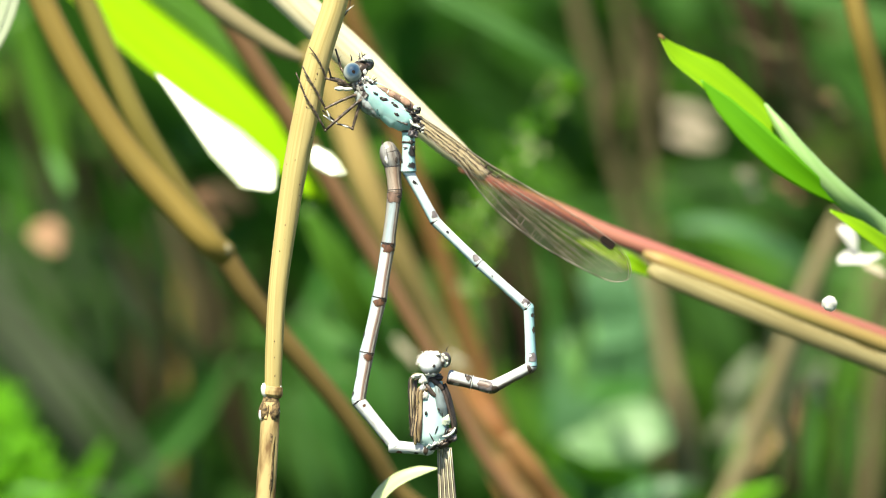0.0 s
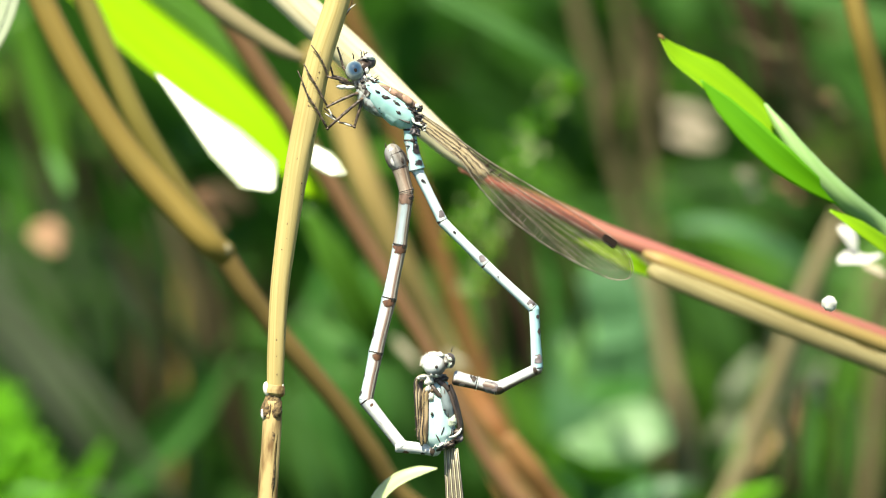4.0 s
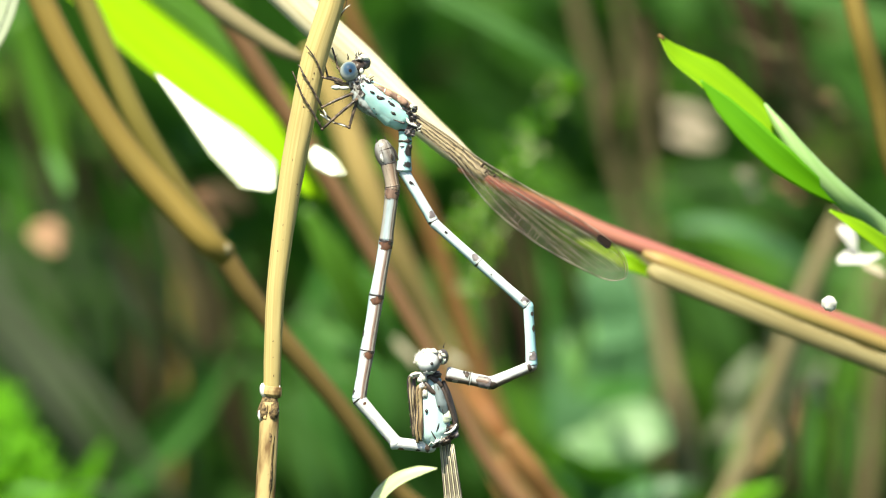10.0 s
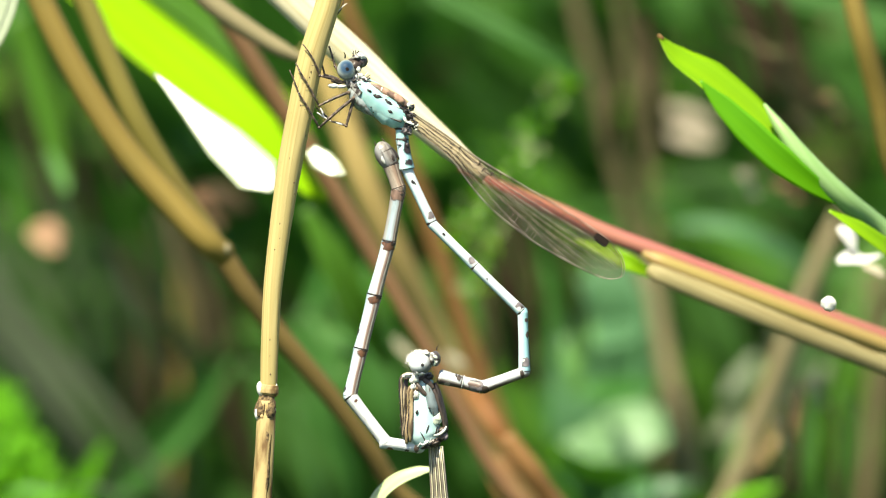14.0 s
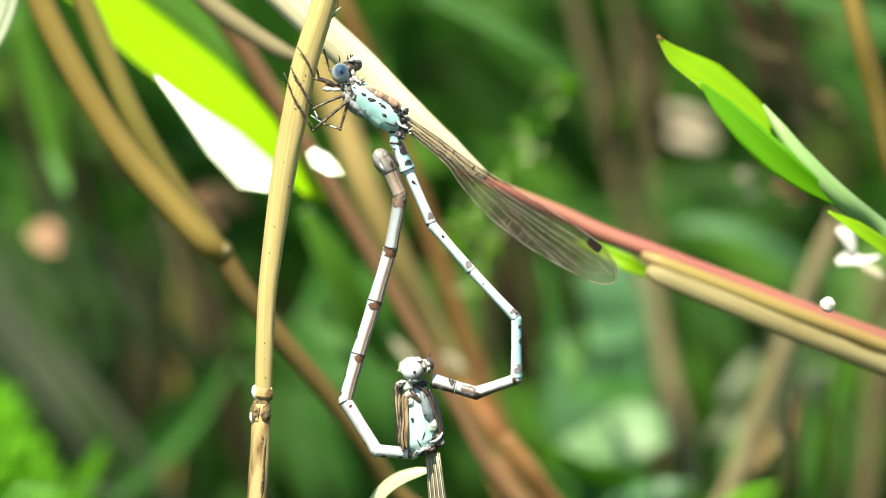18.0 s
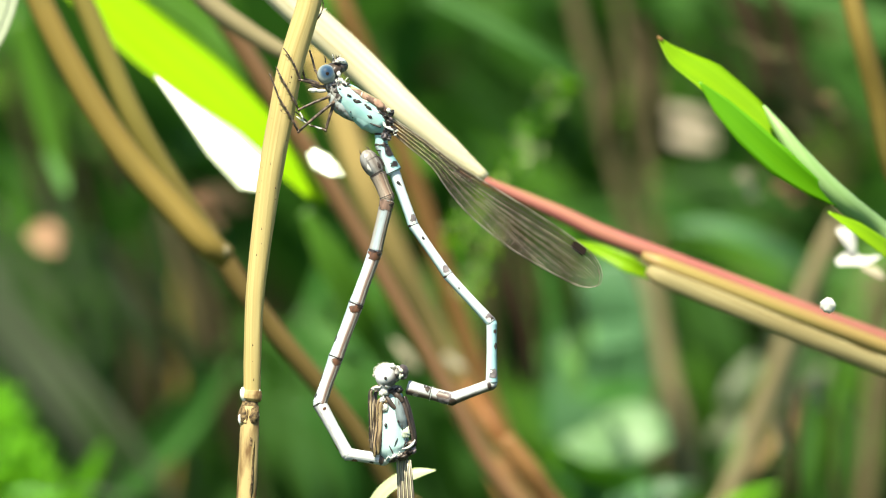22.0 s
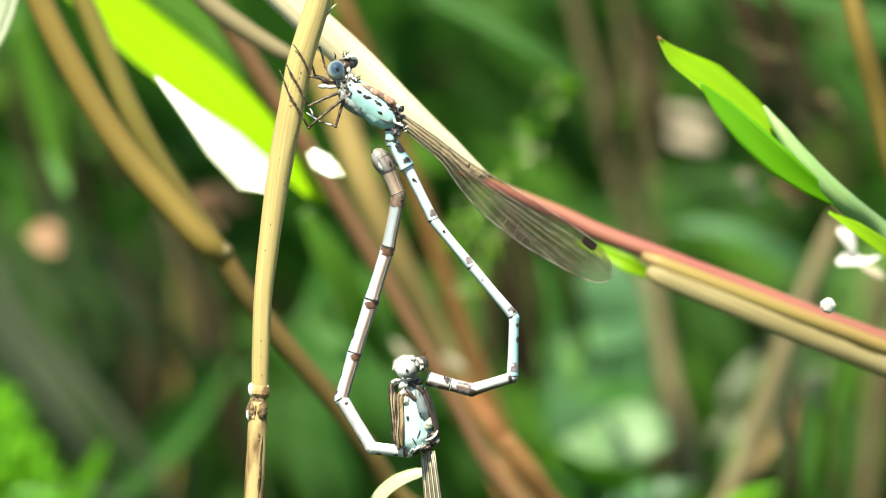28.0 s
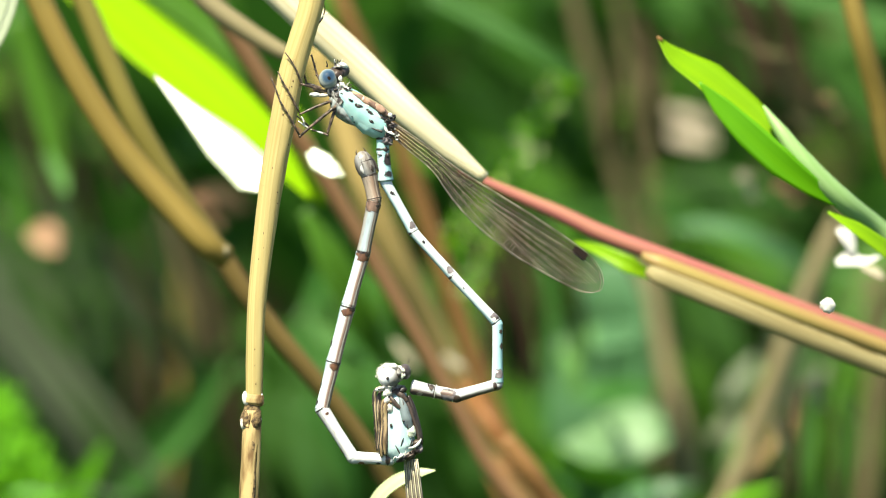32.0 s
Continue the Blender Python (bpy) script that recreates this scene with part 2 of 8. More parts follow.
STIGMA = material("wing_cell", (0.016, 0.011, 0.009), (0.03, 0.02, 0.015), 0.8, (3.0, 1.0), mix=0.8, bump=0.1, spec=0.1)


def ramp_of(n, stops):
    r = n.new("ShaderNodeValToRGB")
    e = r.color_ramp.elements
    while len(e) < len(stops):
        e.new(0.5)
    for k, (p, c) in zip(e, sorted(stops)):
        k.position, k.color = p, (*c, 1)
    return r


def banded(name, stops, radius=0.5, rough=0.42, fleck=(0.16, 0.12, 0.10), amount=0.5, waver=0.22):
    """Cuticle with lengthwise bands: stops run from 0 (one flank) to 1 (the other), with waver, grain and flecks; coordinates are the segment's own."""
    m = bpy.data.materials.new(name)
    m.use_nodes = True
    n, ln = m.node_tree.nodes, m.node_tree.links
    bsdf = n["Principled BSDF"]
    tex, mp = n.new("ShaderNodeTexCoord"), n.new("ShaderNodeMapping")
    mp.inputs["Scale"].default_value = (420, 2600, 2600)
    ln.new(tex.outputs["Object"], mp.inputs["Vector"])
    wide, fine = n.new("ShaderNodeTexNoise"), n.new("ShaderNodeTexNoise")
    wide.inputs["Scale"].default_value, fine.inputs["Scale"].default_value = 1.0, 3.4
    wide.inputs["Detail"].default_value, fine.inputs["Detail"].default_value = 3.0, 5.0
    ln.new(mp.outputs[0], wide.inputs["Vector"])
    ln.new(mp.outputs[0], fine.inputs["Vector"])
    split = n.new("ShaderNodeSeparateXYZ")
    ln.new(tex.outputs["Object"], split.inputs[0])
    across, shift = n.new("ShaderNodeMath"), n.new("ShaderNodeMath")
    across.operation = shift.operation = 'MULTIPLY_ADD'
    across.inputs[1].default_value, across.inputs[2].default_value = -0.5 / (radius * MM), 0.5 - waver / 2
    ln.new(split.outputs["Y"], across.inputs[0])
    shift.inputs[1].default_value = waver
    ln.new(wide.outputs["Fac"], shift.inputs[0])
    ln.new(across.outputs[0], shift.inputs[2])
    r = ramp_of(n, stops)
    ln.new(shift.outputs[0], r.inputs[0])
    grain = n.new("ShaderNodeMapRange")
    grain.inputs["From Min"].default_value, grain.inputs["From Max"].default_value, grain.inputs["To Max"].default_value = 0.56, 0.72, amount
    ln.new(fine.outputs["Fac"], grain.inputs["Value"])
    mixer = n.new("ShaderNodeMix")
    mixer.data_type = 'RGBA'
    mixer.inputs["B"].default_value = (*fleck, 1)
    ln.new(grain.outputs[0], mixer.inputs["Factor"])
    ln.new(r.outputs[0], mixer.inputs["A"])
    ln.new(mixer.outputs["Result"], bsdf.inputs["Base Color"])
    bsdf.inputs["Roughness"].default_value = rough
    bsdf.inputs["Specular IOR Level"].default_value = 0.4
    b = n.new("ShaderNodeBump")
    b.inputs["Strength"].default_value, b.inputs["Distance"].default_value = 0.35, 0.0001
    ln.new(fine.outputs["Fac"], b.inputs["Height"])
    ln.new(b.outputs[0], bsdf.inputs["Normal"])
    return m


def eye_skin(name, centre, way, stops):
    """A compound eye: rings of colour about the way it looks, with facets and blotches; centre in mm in the insect's space."""
    m = bpy.data.materials.new(name)
    m.use_nodes = True
    n, ln = m.node_tree.nodes, m.node_tree.links
    bsdf = n["Principled BSDF"]
    tex = n.new("ShaderNodeTexCoord")
    off, unit, dot = n.new("ShaderNodeVectorMath"), n.new("ShaderNodeVectorMath"), n.new("ShaderNodeVectorMath")
    off.operation, unit.operation, dot.operation = 'SUBTRACT', 'NORMALIZE', 'DOT_PRODUCT'
    off.inputs[1].default_value = Vector(centre) * MM
    dot.inputs[1].default_value = Vector(way).normalized()
    ln.new(tex.outputs["Object"], off.inputs[0])
    ln.new(off.outputs[0], unit.inputs[0])
    ln.new(unit.outputs[0], dot.inputs[0])
    blotch, facet = n.new("ShaderNodeTexNoise"), n.new("ShaderNodeTexVoronoi")
    blotch.inputs["Scale"].default_value, facet.inputs["Scale"].default_value = 2400.0, 14000.0
    blotch.inputs["Detail"].default_value = 3.0
    ln.new(tex.outputs["Object"], blotch.inputs["Vector"])
    ln.new(tex.outputs["Object"], facet.inputs["Vector"])
    add = n.new("ShaderNodeMath")
    add.operation = 'MULTIPLY_ADD'
    add.inputs[1].default_value = 0.22
    ln.new(blotch.outputs["Fac"], add.inputs[0])
    ln.new(dot.outputs["Value"], add.inputs[2])
    low = n.new("ShaderNodeMath")
    low.operation = 'SUBTRACT'
    low.inputs[1].default_value = 0.11
    ln.new(add.outputs[0], low.inputs[0])
    r = ramp_of(n, stops)
    ln.new(low.outputs[0], r.inputs[0])
    ln.new(r.outputs[0], bsdf.inputs["Base Color"])
    bsdf.inputs["Roughness"].default_value = 0.45
    bsdf.inputs["Specular IOR Level"].default_value = 0.15
    b = n.new("ShaderNodeBump")
    b.inputs["Strength"].default_value, b.inputs["Distance"].default_value = 0.2, 0.00003
    ln.new(facet.outputs["Distance"], b.inputs["Height"])
    ln.new(b.outputs[0], bsdf.inputs["Normal"])
    return m


WHITE_CUT, CYAN_CUT, BROWN_CUT, DUSK_CUT = (0.74, 0.79, 0.79), (0.42, 0.62, 0.66), (0.17, 0.11, 0.085), (0.07, 0.055, 0.05)
# White cores and dim flank edges put some shading into these bands.
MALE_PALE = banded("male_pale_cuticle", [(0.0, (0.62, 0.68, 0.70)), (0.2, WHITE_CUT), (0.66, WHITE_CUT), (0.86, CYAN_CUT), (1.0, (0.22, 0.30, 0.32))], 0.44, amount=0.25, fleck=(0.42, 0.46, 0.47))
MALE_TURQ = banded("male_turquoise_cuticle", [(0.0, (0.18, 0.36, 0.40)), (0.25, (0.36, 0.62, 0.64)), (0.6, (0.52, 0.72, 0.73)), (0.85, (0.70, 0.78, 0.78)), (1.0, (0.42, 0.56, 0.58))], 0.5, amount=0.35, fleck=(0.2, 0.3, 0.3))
# The dark first stops paint the shade under the end segments.
MALE_END = banded("male_end_cuticle", [(0.0, DUSK_CUT), (0.14, BROWN_CUT), (0.26, (0.34, 0.28, 0.24)), (0.36, (0.66, 0.66, 0.64)), (0.85, WHITE_CUT), (1.0, (0.50, 0.50, 0.48))], 0.5, amount=0.45, waver=0.4)
FEMALE_SIDE = banded("female_banded_cuticle", [(0.0, (0.34, 0.44, 0.48)), (0.10, (0.56, 0.67, 0.70)), (0.38, (0.74, 0.77, 0.77)), (0.52, (0.72, 0.69, 0.66)), (0.60, (0.36, 0.24, 0.19)), (0.70, (0.24, 0.15, 0.11)), (0.75, (0.56, 0.49, 0.42)), (0.82, (0.58, 0.50, 0.42)), (0.88, (0.26, 0.18, 0.14)), (1.0, (0.40, 0.34, 0.29))], 0.57, amount=0.6, waver=0.22)
# Grey on the lower flank is its shade, held in the ramp.
FEMALE_WHITE = banded("female_white_cuticle", [(0.0, (0.26, 0.26, 0.26)), (0.14, (0.58, 0.58, 0.57)), (0.35, (0.76, 0.76, 0.75)), (0.9, (0.78, 0.78, 0.77)), (1.0, (0.6, 0.58, 0.55))], 0.55, amount=0.55, fleck=(0.40, 0.31, 0.26))
FEMALE_HORN = banded("female_horn_cuticle", [(0.0, (0.20, 0.15, 0.12)), (0.18, (0.38, 0.31, 0.25)), (0.42, (0.48, 0.37, 0.29)), (0.58, (0.36, 0.24, 0.17)), (0.68, (0.20, 0.13, 0.09)), (0.8, (0.44, 0.35, 0.27)), (0.9, (0.14, 0.09, 0.07)), (1.0, (0.26, 0.20, 0.15))], 0.62, amount=0.7, waver=0.4, rough=0.5)
FEMALE_TIP = banded("female_tip_cuticle", [(0.0, (0.14, 0.12, 0.11)), (0.25, (0.32, 0.31, 0.30)), (0.5, (0.36, 0.33, 0.30)), (0.66, (0.22, 0.18, 0.15)), (0.8, (0.34, 0.31, 0.28)), (1.0, (0.12, 0.10, 0.09))], 0.7, amount=0.9, waver=0.6, rough=0.55, fleck=(0.07, 0.055, 0.05))
# Dimmed greys hold the shadow that the male's thorax casts here.
FEMALE_SHADED = banded("female_shaded_cuticle", [(0.0, (0.14, 0.12, 0.11)), (0.14, (0.36, 0.33, 0.29)), (0.3, (0.36, 0.43, 0.46)), (0.5, (0.46, 0.54, 0.56)), (0.64, (0.42, 0.44, 0.43)), (0.72, (0.22, 0.15, 0.11)), (0.8, (0.44, 0.37, 0.30)), (0.9, (0.2, 0.14, 0.11)), (1.0, (0.3, 0.25, 0.2))], 0.58, amount=0.35, waver=0.14)
MALE_EYE = eye_skin("male_blue_eye", (-2.93, 2.71, 0.45), (0.06, 0.36, 0.93), [(0.0, (0.16, 0.17, 0.15)), (0.25, (0.38, 0.40, 0.36)), (0.50, (0.33, 0.36, 0.34)), (0.68, (0.16, 0.21, 0.24)), (0.80, (0.065, 0.115, 0.18)), (0.92, (0.032, 0.07, 0.125)), (1.0, (0.02, 0.05, 0.10))])


# Whiter up-left, greyer below: the eye's shading is in its colour.
FEMALE_EYE = eye_skin("female_white_eye", (-0.32, 4.19, 1.05), (-0.35, 0.52, 0.78), [(0.0, (0.20, 0.18, 0.16)), (0.25, (0.40, 0.39, 0.37)), (0.5, (0.60, 0.63, 0.64)), (0.75, (0.78, 0.79, 0.78)), (1.0, (0.82, 0.82, 0.80))])


def worn_edge(mat):
    """The same surface, fading out unevenly towards the rim of a marking (second UV runs from -1 to 1 both ways)."""
    m = mat.copy()
    m.name = mat.name + "_marking"
    nt = m.node_tree
    n, ln = nt.nodes, nt.links
    uv = n.new("ShaderNodeUVMap")
    uv.uv_map = "rim"
    far = n.new("ShaderNodeVectorMath")
    far.operation = 'LENGTH'
    ln.new(uv.outputs[0], far.inputs[0])
    info = n.new("ShaderNodeTexCoord")
    speck = n.new("ShaderNodeTexNoise")
    speck.inputs["Scale"].default_value = 2600.0
    speck.inputs["Detail"].default_value = 3.0
    ln.new(info.outputs["Object"], speck.inputs["Vector"])
    add = n.new("ShaderNodeMath")
    add.operation = 'MULTIPLY_ADD'
    add.inputs[1].default_value = 1.1
    ln.new(speck.outputs["Fac"], add.inputs[0])
    ln.new(far.outputs["Value"], add.inputs[2])
    fade = n.new("ShaderNodeMapRange")
    fade.inputs["From Min"].default_value, fade.inputs["From Max"].default_value = 1.22, 1.52
    ln.new(add.outputs[0], fade.inputs["Value"])
    clear = n.new("ShaderNodeBsdfTransparent")
    ms = n.new("ShaderNodeMixShader")
    ln.new(fade.outputs[0], ms.inputs["Fac"])
    ln.new(n["Principled BSDF"].outputs[0], ms.inputs[1])
    ln.new(clear.outputs[0], ms.inputs[2])
    ln.new(ms.outputs[0], n["Material Output"].inputs["Surface"])
    return m


WORN = {m: worn_edge(m) for m in (BLACK, BROWN, STRIPED, RUST, BAND, HORN, PALE_BLUE, DEW, PALE_PINK, MAUVE)}


def membrane():
    m = bpy.data.materials.new("wing_membrane")
    m.use_nodes = True
    nt = m.node_tree
    n, ln = nt.nodes, nt.links
    n.remove(n["Principled BSDF"])
    clear = n.new("ShaderNodeBsdfTransparent")
    clear.inputs["Color"].default_value = (0.87, 0.81, 0.77, 1)
    film = n.new("ShaderNodeBsdfDiffuse")
    film.inputs["Color"].default_value = (0.42, 0.36, 0.31, 1)
    shine = n.new("ShaderNodeBsdfGlossy")
    shine.inputs["Roughness"].default_value = 0.25
    shine.inputs["Color"].default_value = (0.9, 0.85, 0.8, 1)
    tex = n.new("ShaderNodeTexCoord")
    noi = n.new("ShaderNodeTexNoise")
    noi.inputs["Scale"].default_value = 700.0
    ln.new(tex.outputs["Object"], noi.inputs["Vector"])
    rng = n.new("ShaderNodeMapRange")
    rng.inputs["To Min"].default_value, rng.inputs["To Max"].default_value = 0.010, 0.042
    ln.new(noi.outputs["Fac"], rng.inputs["Value"])
    a, b = n.new("ShaderNodeMixShader"), n.new("ShaderNodeMixShader")
    ln.new(rng.outputs[0], a.inputs["Fac"])
    ln.new(clear.outputs[0], a.inputs[1])
    ln.new(film.outputs[0], a.inputs[2])
    b.inputs["Fac"].default_value = 0.014
    ln.new(a.outputs[0], b.inputs[1])
    ln.new(shine.outputs[0], b.inputs[2])
    ln.new(b.outputs[0], n["Material Output"].inputs["Surface"])
    return m


MEMBRANE = membrane()


def soil():
    m = bpy.data.materials.new("soil")
    m.use_nodes = True
    nt = m.node_tree
    n, ln = nt.nodes, nt.links
    tex = n.new("ShaderNodeTexCoord")
    a, b = n.new("ShaderNodeTexNoise"), n.new("ShaderNodeTexNoise")
    a.inputs["Scale"].default_value, b.inputs["Scale"].default_value = 3.0, 60.0
    a.inputs["Detail"].default_value = b.inputs["Detail"].default_value = 6.0
    r = n.new("ShaderNodeValToRGB")
    r.color_ramp.elements[0].color, r.color_ramp.elements[1].color = (0.035, 0.05, 0.015, 1), (0.10, 0.085, 0.045, 1)
    r.color_ramp.elements[0].position, r.color_ramp.elements[1].position = 0.4, 0.62
    mixer = n.new("ShaderNodeMath")
    mixer.operation = 'MULTIPLY_ADD'
    mixer.inputs[1].default_value, mixer.inputs[2].default_value = 0.5, 0.25
    ln.new(tex.outputs["Object"], a.inputs["Vector"])
    ln.new(tex.outputs["Object"], b.inputs["Vector"])
    ln.new(b.outputs["Fac"], mixer.inputs[0])
    add = n.new("ShaderNodeMath")
    add.operation = 'MULTIPLY'
    ln.new(mixer.outputs[0], add.inputs[0])
    add.inputs[1].default_value = 1.0
    ln.new(add.outputs[0], r.inputs[0])
    ln.new(r.outputs[0], n["Principled BSDF"].inputs["Base Color"])
    n["Principled BSDF"].inputs["Roughness"].default_value = 0.95
    bp = n.new("ShaderNodeBump")
    bp.inputs["Distance"].default_value = 0.01
    ln.new(b.outputs["Fac"], bp.inputs["Height"])
    ln.new(bp.outputs[0], n["Principled BSDF"].inputs["Normal"])
    return m


SOIL = soil()

# ---- mesh helpers ----
ORIGIN = {}


def thing(name, at, label, category, group="", kind=""):
    """A top-level Empty at a stage point (mm), upright in the stage's frame."""
    ob = new(name)
    ob.empty_display_size = 0.002
    ob.matrix_basis = BASE @ Matrix.Translation(Vector(at) * MM)
    ORIGIN[ob.name] = Vector(at)
    return tagged(ob, label, category, group, kind)


def origin_of(ob):
    while ob.parent:
        ob = ob.parent
    return ORIGIN[ob.name]


def part(name, bm, mat, parent, label="", smooth=True):
    me = bpy.data.meshes.new(name)
    bmesh.ops.recalc_face_normals(bm, faces=bm.faces[:])
    bm.to_mesh(me)
    bm.free()
    if smooth:
        for p in me.polygons:
            p.use_smooth = True
    me.materials.append(mat)
    ob = new(name, me)
    ob.parent = parent
    if label:
        ob["label"] = label
    return ob


def spline(points, steps):
    """A smooth line through the points, with no overshoot between near and far ones."""
    p = [Vector(q) for q in points]
    p = [2 * p[0] - p[1]] + p + [2 * p[-1] - p[-2]]
    out = []
    for i in range(1, len(p) - 2):
        a, b, c, d = p[i - 1], p[i], p[i + 1], p[i + 2]
        u, v, w = (max((y - x).length, 1e-6) ** 0.5 for x, y in ((a, b), (b, c), (c, d)))
        m1 = ((b - a) / u - (c - a) / (u + v) + (c - b) / v) * v
        m2 = ((c - b) / v - (d - b) / (v + w) + (d - c) / w) * v
        for s in range(steps):
            t = s / steps
            out.append((2 * t ** 3 - 3 * t * t + 1) * b + (t ** 3 - 2 * t * t + t) * m1 + (3 * t * t - 2 * t ** 3) * c + (t ** 3 - t * t) * m2)
    out.append(p[-2].copy())
    return out


def along(values, n):
    return [float(v) for v in np.interp(np.linspace(0, 1, n), np.linspace(0, 1, len(values)), values)]


def frames(line, hint=Vector((0, 0, 1))):
    """At each point: the tangent, the side (in the picture plane) and the face (towards the lens)."""
    out = []
    for i in range(len(line)):
        t = (line[min(i + 1, len(line) - 1)] - line[max(i - 1, 0)]).normalized()
        side = t.cross(hint)
        if side.length < 1e-4:
            side = Vector((1, 0, 0))
        side.normalize()
        out.append((t, side, side.cross(t).normalized()))
    return out


def tube(bm, points, radii, origin=(0, 0, 0), sides=12, steps=6, flat=1.0, wobble=0.0, ribs=0, seed=0, cap=True):
    """A round or flattened rod along a smooth line, in mm; UV in mm."""
    uv = bm.loops.layers.uv.verify()
    line = spline(points, steps)
    rad = along(radii, len(line))
    o = Vector(origin)
    rings, length = [], 0.0
    lens = []
    for i, (p, (t, s, f)) in enumerate(zip(line, frames(line))):
        if i:
            length += (p - line[i - 1]).length
        lens.append(length)
        ring = []
        for k in range(sides):
            a = 2 * math.pi * k / sides
            r = rad[i]
            if ribs:
                r *= 1 + 0.05 * math.cos(ribs * a)
            if wobble:
                r *= 1 + wobble * noise.noise(Vector((length * 0.35, k * 1.7, seed)))
            ring.append(bm.verts.new((p + s * (math.cos(a) * r) + f * (math.sin(a) * r * flat) - o) * MM))
        rings.append(ring)
    for i in range(len(rings) - 1):
        for k in range(sides):
            k2 = (k + 1) % sides
            fc = bm.faces.new((rings[i][k], rings[i][k2], rings[i + 1][k2], rings[i + 1][k]))
            w = 2 * math.pi * rad[i] / sides
            for lp, (a, b) in zip(fc.loops, ((k, i), (k + 1, i), (k + 1, i + 1), (k, i + 1))):
                lp[uv].uv = (a * w + seed * 3.1, lens[b] + seed * 7.7)
    if cap:
        bm.faces.new(rings[0])
        bm.faces.new(rings[-1][::-1])
    return line


def rod(name, points, radii, mat, parent, label="", **kw):
    bm = bmesh.new()
    tube(bm, points, radii, origin_of(parent), **kw)
    return part(name, bm, mat, parent, label)


def blade(bm, points, widths, origin=(0, 0, 0), turn=0.0, twist=0.0, cup=0.25, thick=0.14, steps=8, across=6, ripple=0.0, seed=0):
    """A leaf blade along a smooth midrib, in mm: cupped, with thickness; turn is its roll from facing the lens, in degrees."""
    uv = bm.loops.layers.uv.verify()
    line = spline(points, steps)
    wid = along(widths, len(line))
    o = Vector(origin)
    rows_top, rows_low, lens, length = [], [], [], 0.0
    n = len(line)
    for i, (p, (t, s, f)) in enumerate(zip(line, frames(line))):
        if i:
            length += (p - line[i - 1]).length
        lens.append(length)
        q = Matrix.Rotation(radians(turn + twist * i / n), 3, t)
        s2, f2 = q @ s, q @ f
        top, low = [], []
        for k in range(across + 1):
            c = 2 * k / across - 1
            bend = cup * wid[i] * (abs(c) ** 1.5 - 0.4)
            if ripple:
                bend += ripple * noise.noise(Vector((length * 0.12, c * 0.8, seed * 3.3)))
            v = p + s2 * (c * wid[i]) + f2 * bend - o
            th = thick * (1 - 0.7 * abs(c)) + (thick * 0.6 if k == across // 2 else 0)
            top.append(bm.verts.new(v * MM))
            low.append(bm.verts.new((v - f2 * th) * MM))
        rows_top.append(top)
        rows_low.append(low)
    for i in range(n - 1):
        for k in range(across):
            for rows, flip in ((rows_top, False), (rows_low, True)):
                q = [(rows[i][k], k, i), (rows[i][k + 1], k + 1, i), (rows[i + 1][k + 1], k + 1, i + 1), (rows[i + 1][k], k, i + 1)]
                if flip:
                    q.reverse()
                fc = bm.faces.new([v for v, _, _ in q])
                for lp, (_, a, b) in zip(fc.loops, q):
                    lp[uv].uv = ((2 * a / across - 1) * wid[b] + seed * 5.3, lens[b] + seed * 3.9)
        for k in (0, across):
            bm.faces.new((rows_top[i][k], rows_top[i + 1][k], rows_low[i + 1][k], rows_low[i][k]))
    for i in (0, n - 1):
        for k in range(across):
            bm.faces.new((rows_top[i][k], rows_top[i][k + 1], rows_low[i][k + 1], rows_low[i][k]))


def leaf(name, points, widths, mat, parent, label="", **kw):
    bm = bmesh.new()
    blade(bm, points, widths, origin_of(parent), **kw)
    return part(name, bm, mat, parent, label)


def ball(bm, at, radii, origin=(0, 0, 0), turn=0.0, seg=16, rough=0.0):
    """An ellipsoid in mm, turned in the picture plane."""
    uv = bm.loops.layers.uv.verify()
    m = Matrix.Translation((Vector(at) - Vector(origin)) * MM) @ Matrix.Rotation(radians(turn), 4, 'Z') @ Matrix.Diagonal((radii[0] * MM, radii[1] * MM, radii[2] * MM, 1))
    made = bmesh.ops.create_uvsphere(bm, u_segments=seg, v_segments=max(6, seg // 2), radius=1.0, matrix=m)
    inv = m.inverted()
    for v in made["verts"]:
        c = inv @ v.co
        if rough:
            v.co += (v.co - m.translation) * rough * noise.noise(c * 2.3 + Vector(at))
        for lp in v.link_loops:
            lp[uv].uv = (c.x * radii[0], c.y * radii[1])


def lump(name, at, radii, mat, parent, label="", **kw):
    bm = bmesh.new()
    ball(bm, at, radii, origin_of(parent), **kw)
    return part(name, bm, mat, parent, label)


INV = BASE.inverted()
UNIT = 0.044554


def st(u, v, z=0.0):
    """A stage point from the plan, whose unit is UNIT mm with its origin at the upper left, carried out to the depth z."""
    f = UNIT * (1 - z / 800)
    return Vector(((u - 784) * f, (441 - v) * f, z))


def push(points, dz):
    """The same line, further from the lens by dz and larger to suit."""
    return [Vector(p) * ((800 - p[2] + dz) / (800 - p[2])) + Vector((0, 0, -dz * (1 + p[2] / (800 - p[2])))) for p in map(Vector, points)]


def rooted(points, drift=0.5):
    """The line carried on from its last point, ever steeper, down to the soil."""
    a, b = BASE @ (Vector(points[-2]) * MM), BASE @ (Vector(points[-1]) * MM)
    d = (b - a).normalized()
    run = min((b.z + 0.004) / max(-d.z, 0.05), drift / max(Vector((d.x, d.y)).length, 0.01))
    out = []
    for f, g in ((0.45, 0.30), (1.0, 1.0)):
        out.append(Vector((b.x + d.x * run * f ** 0.7, b.y + d.y * run * f * 0.3 + 0.01 * f, b.z - (b.z + 0.004) * g)))
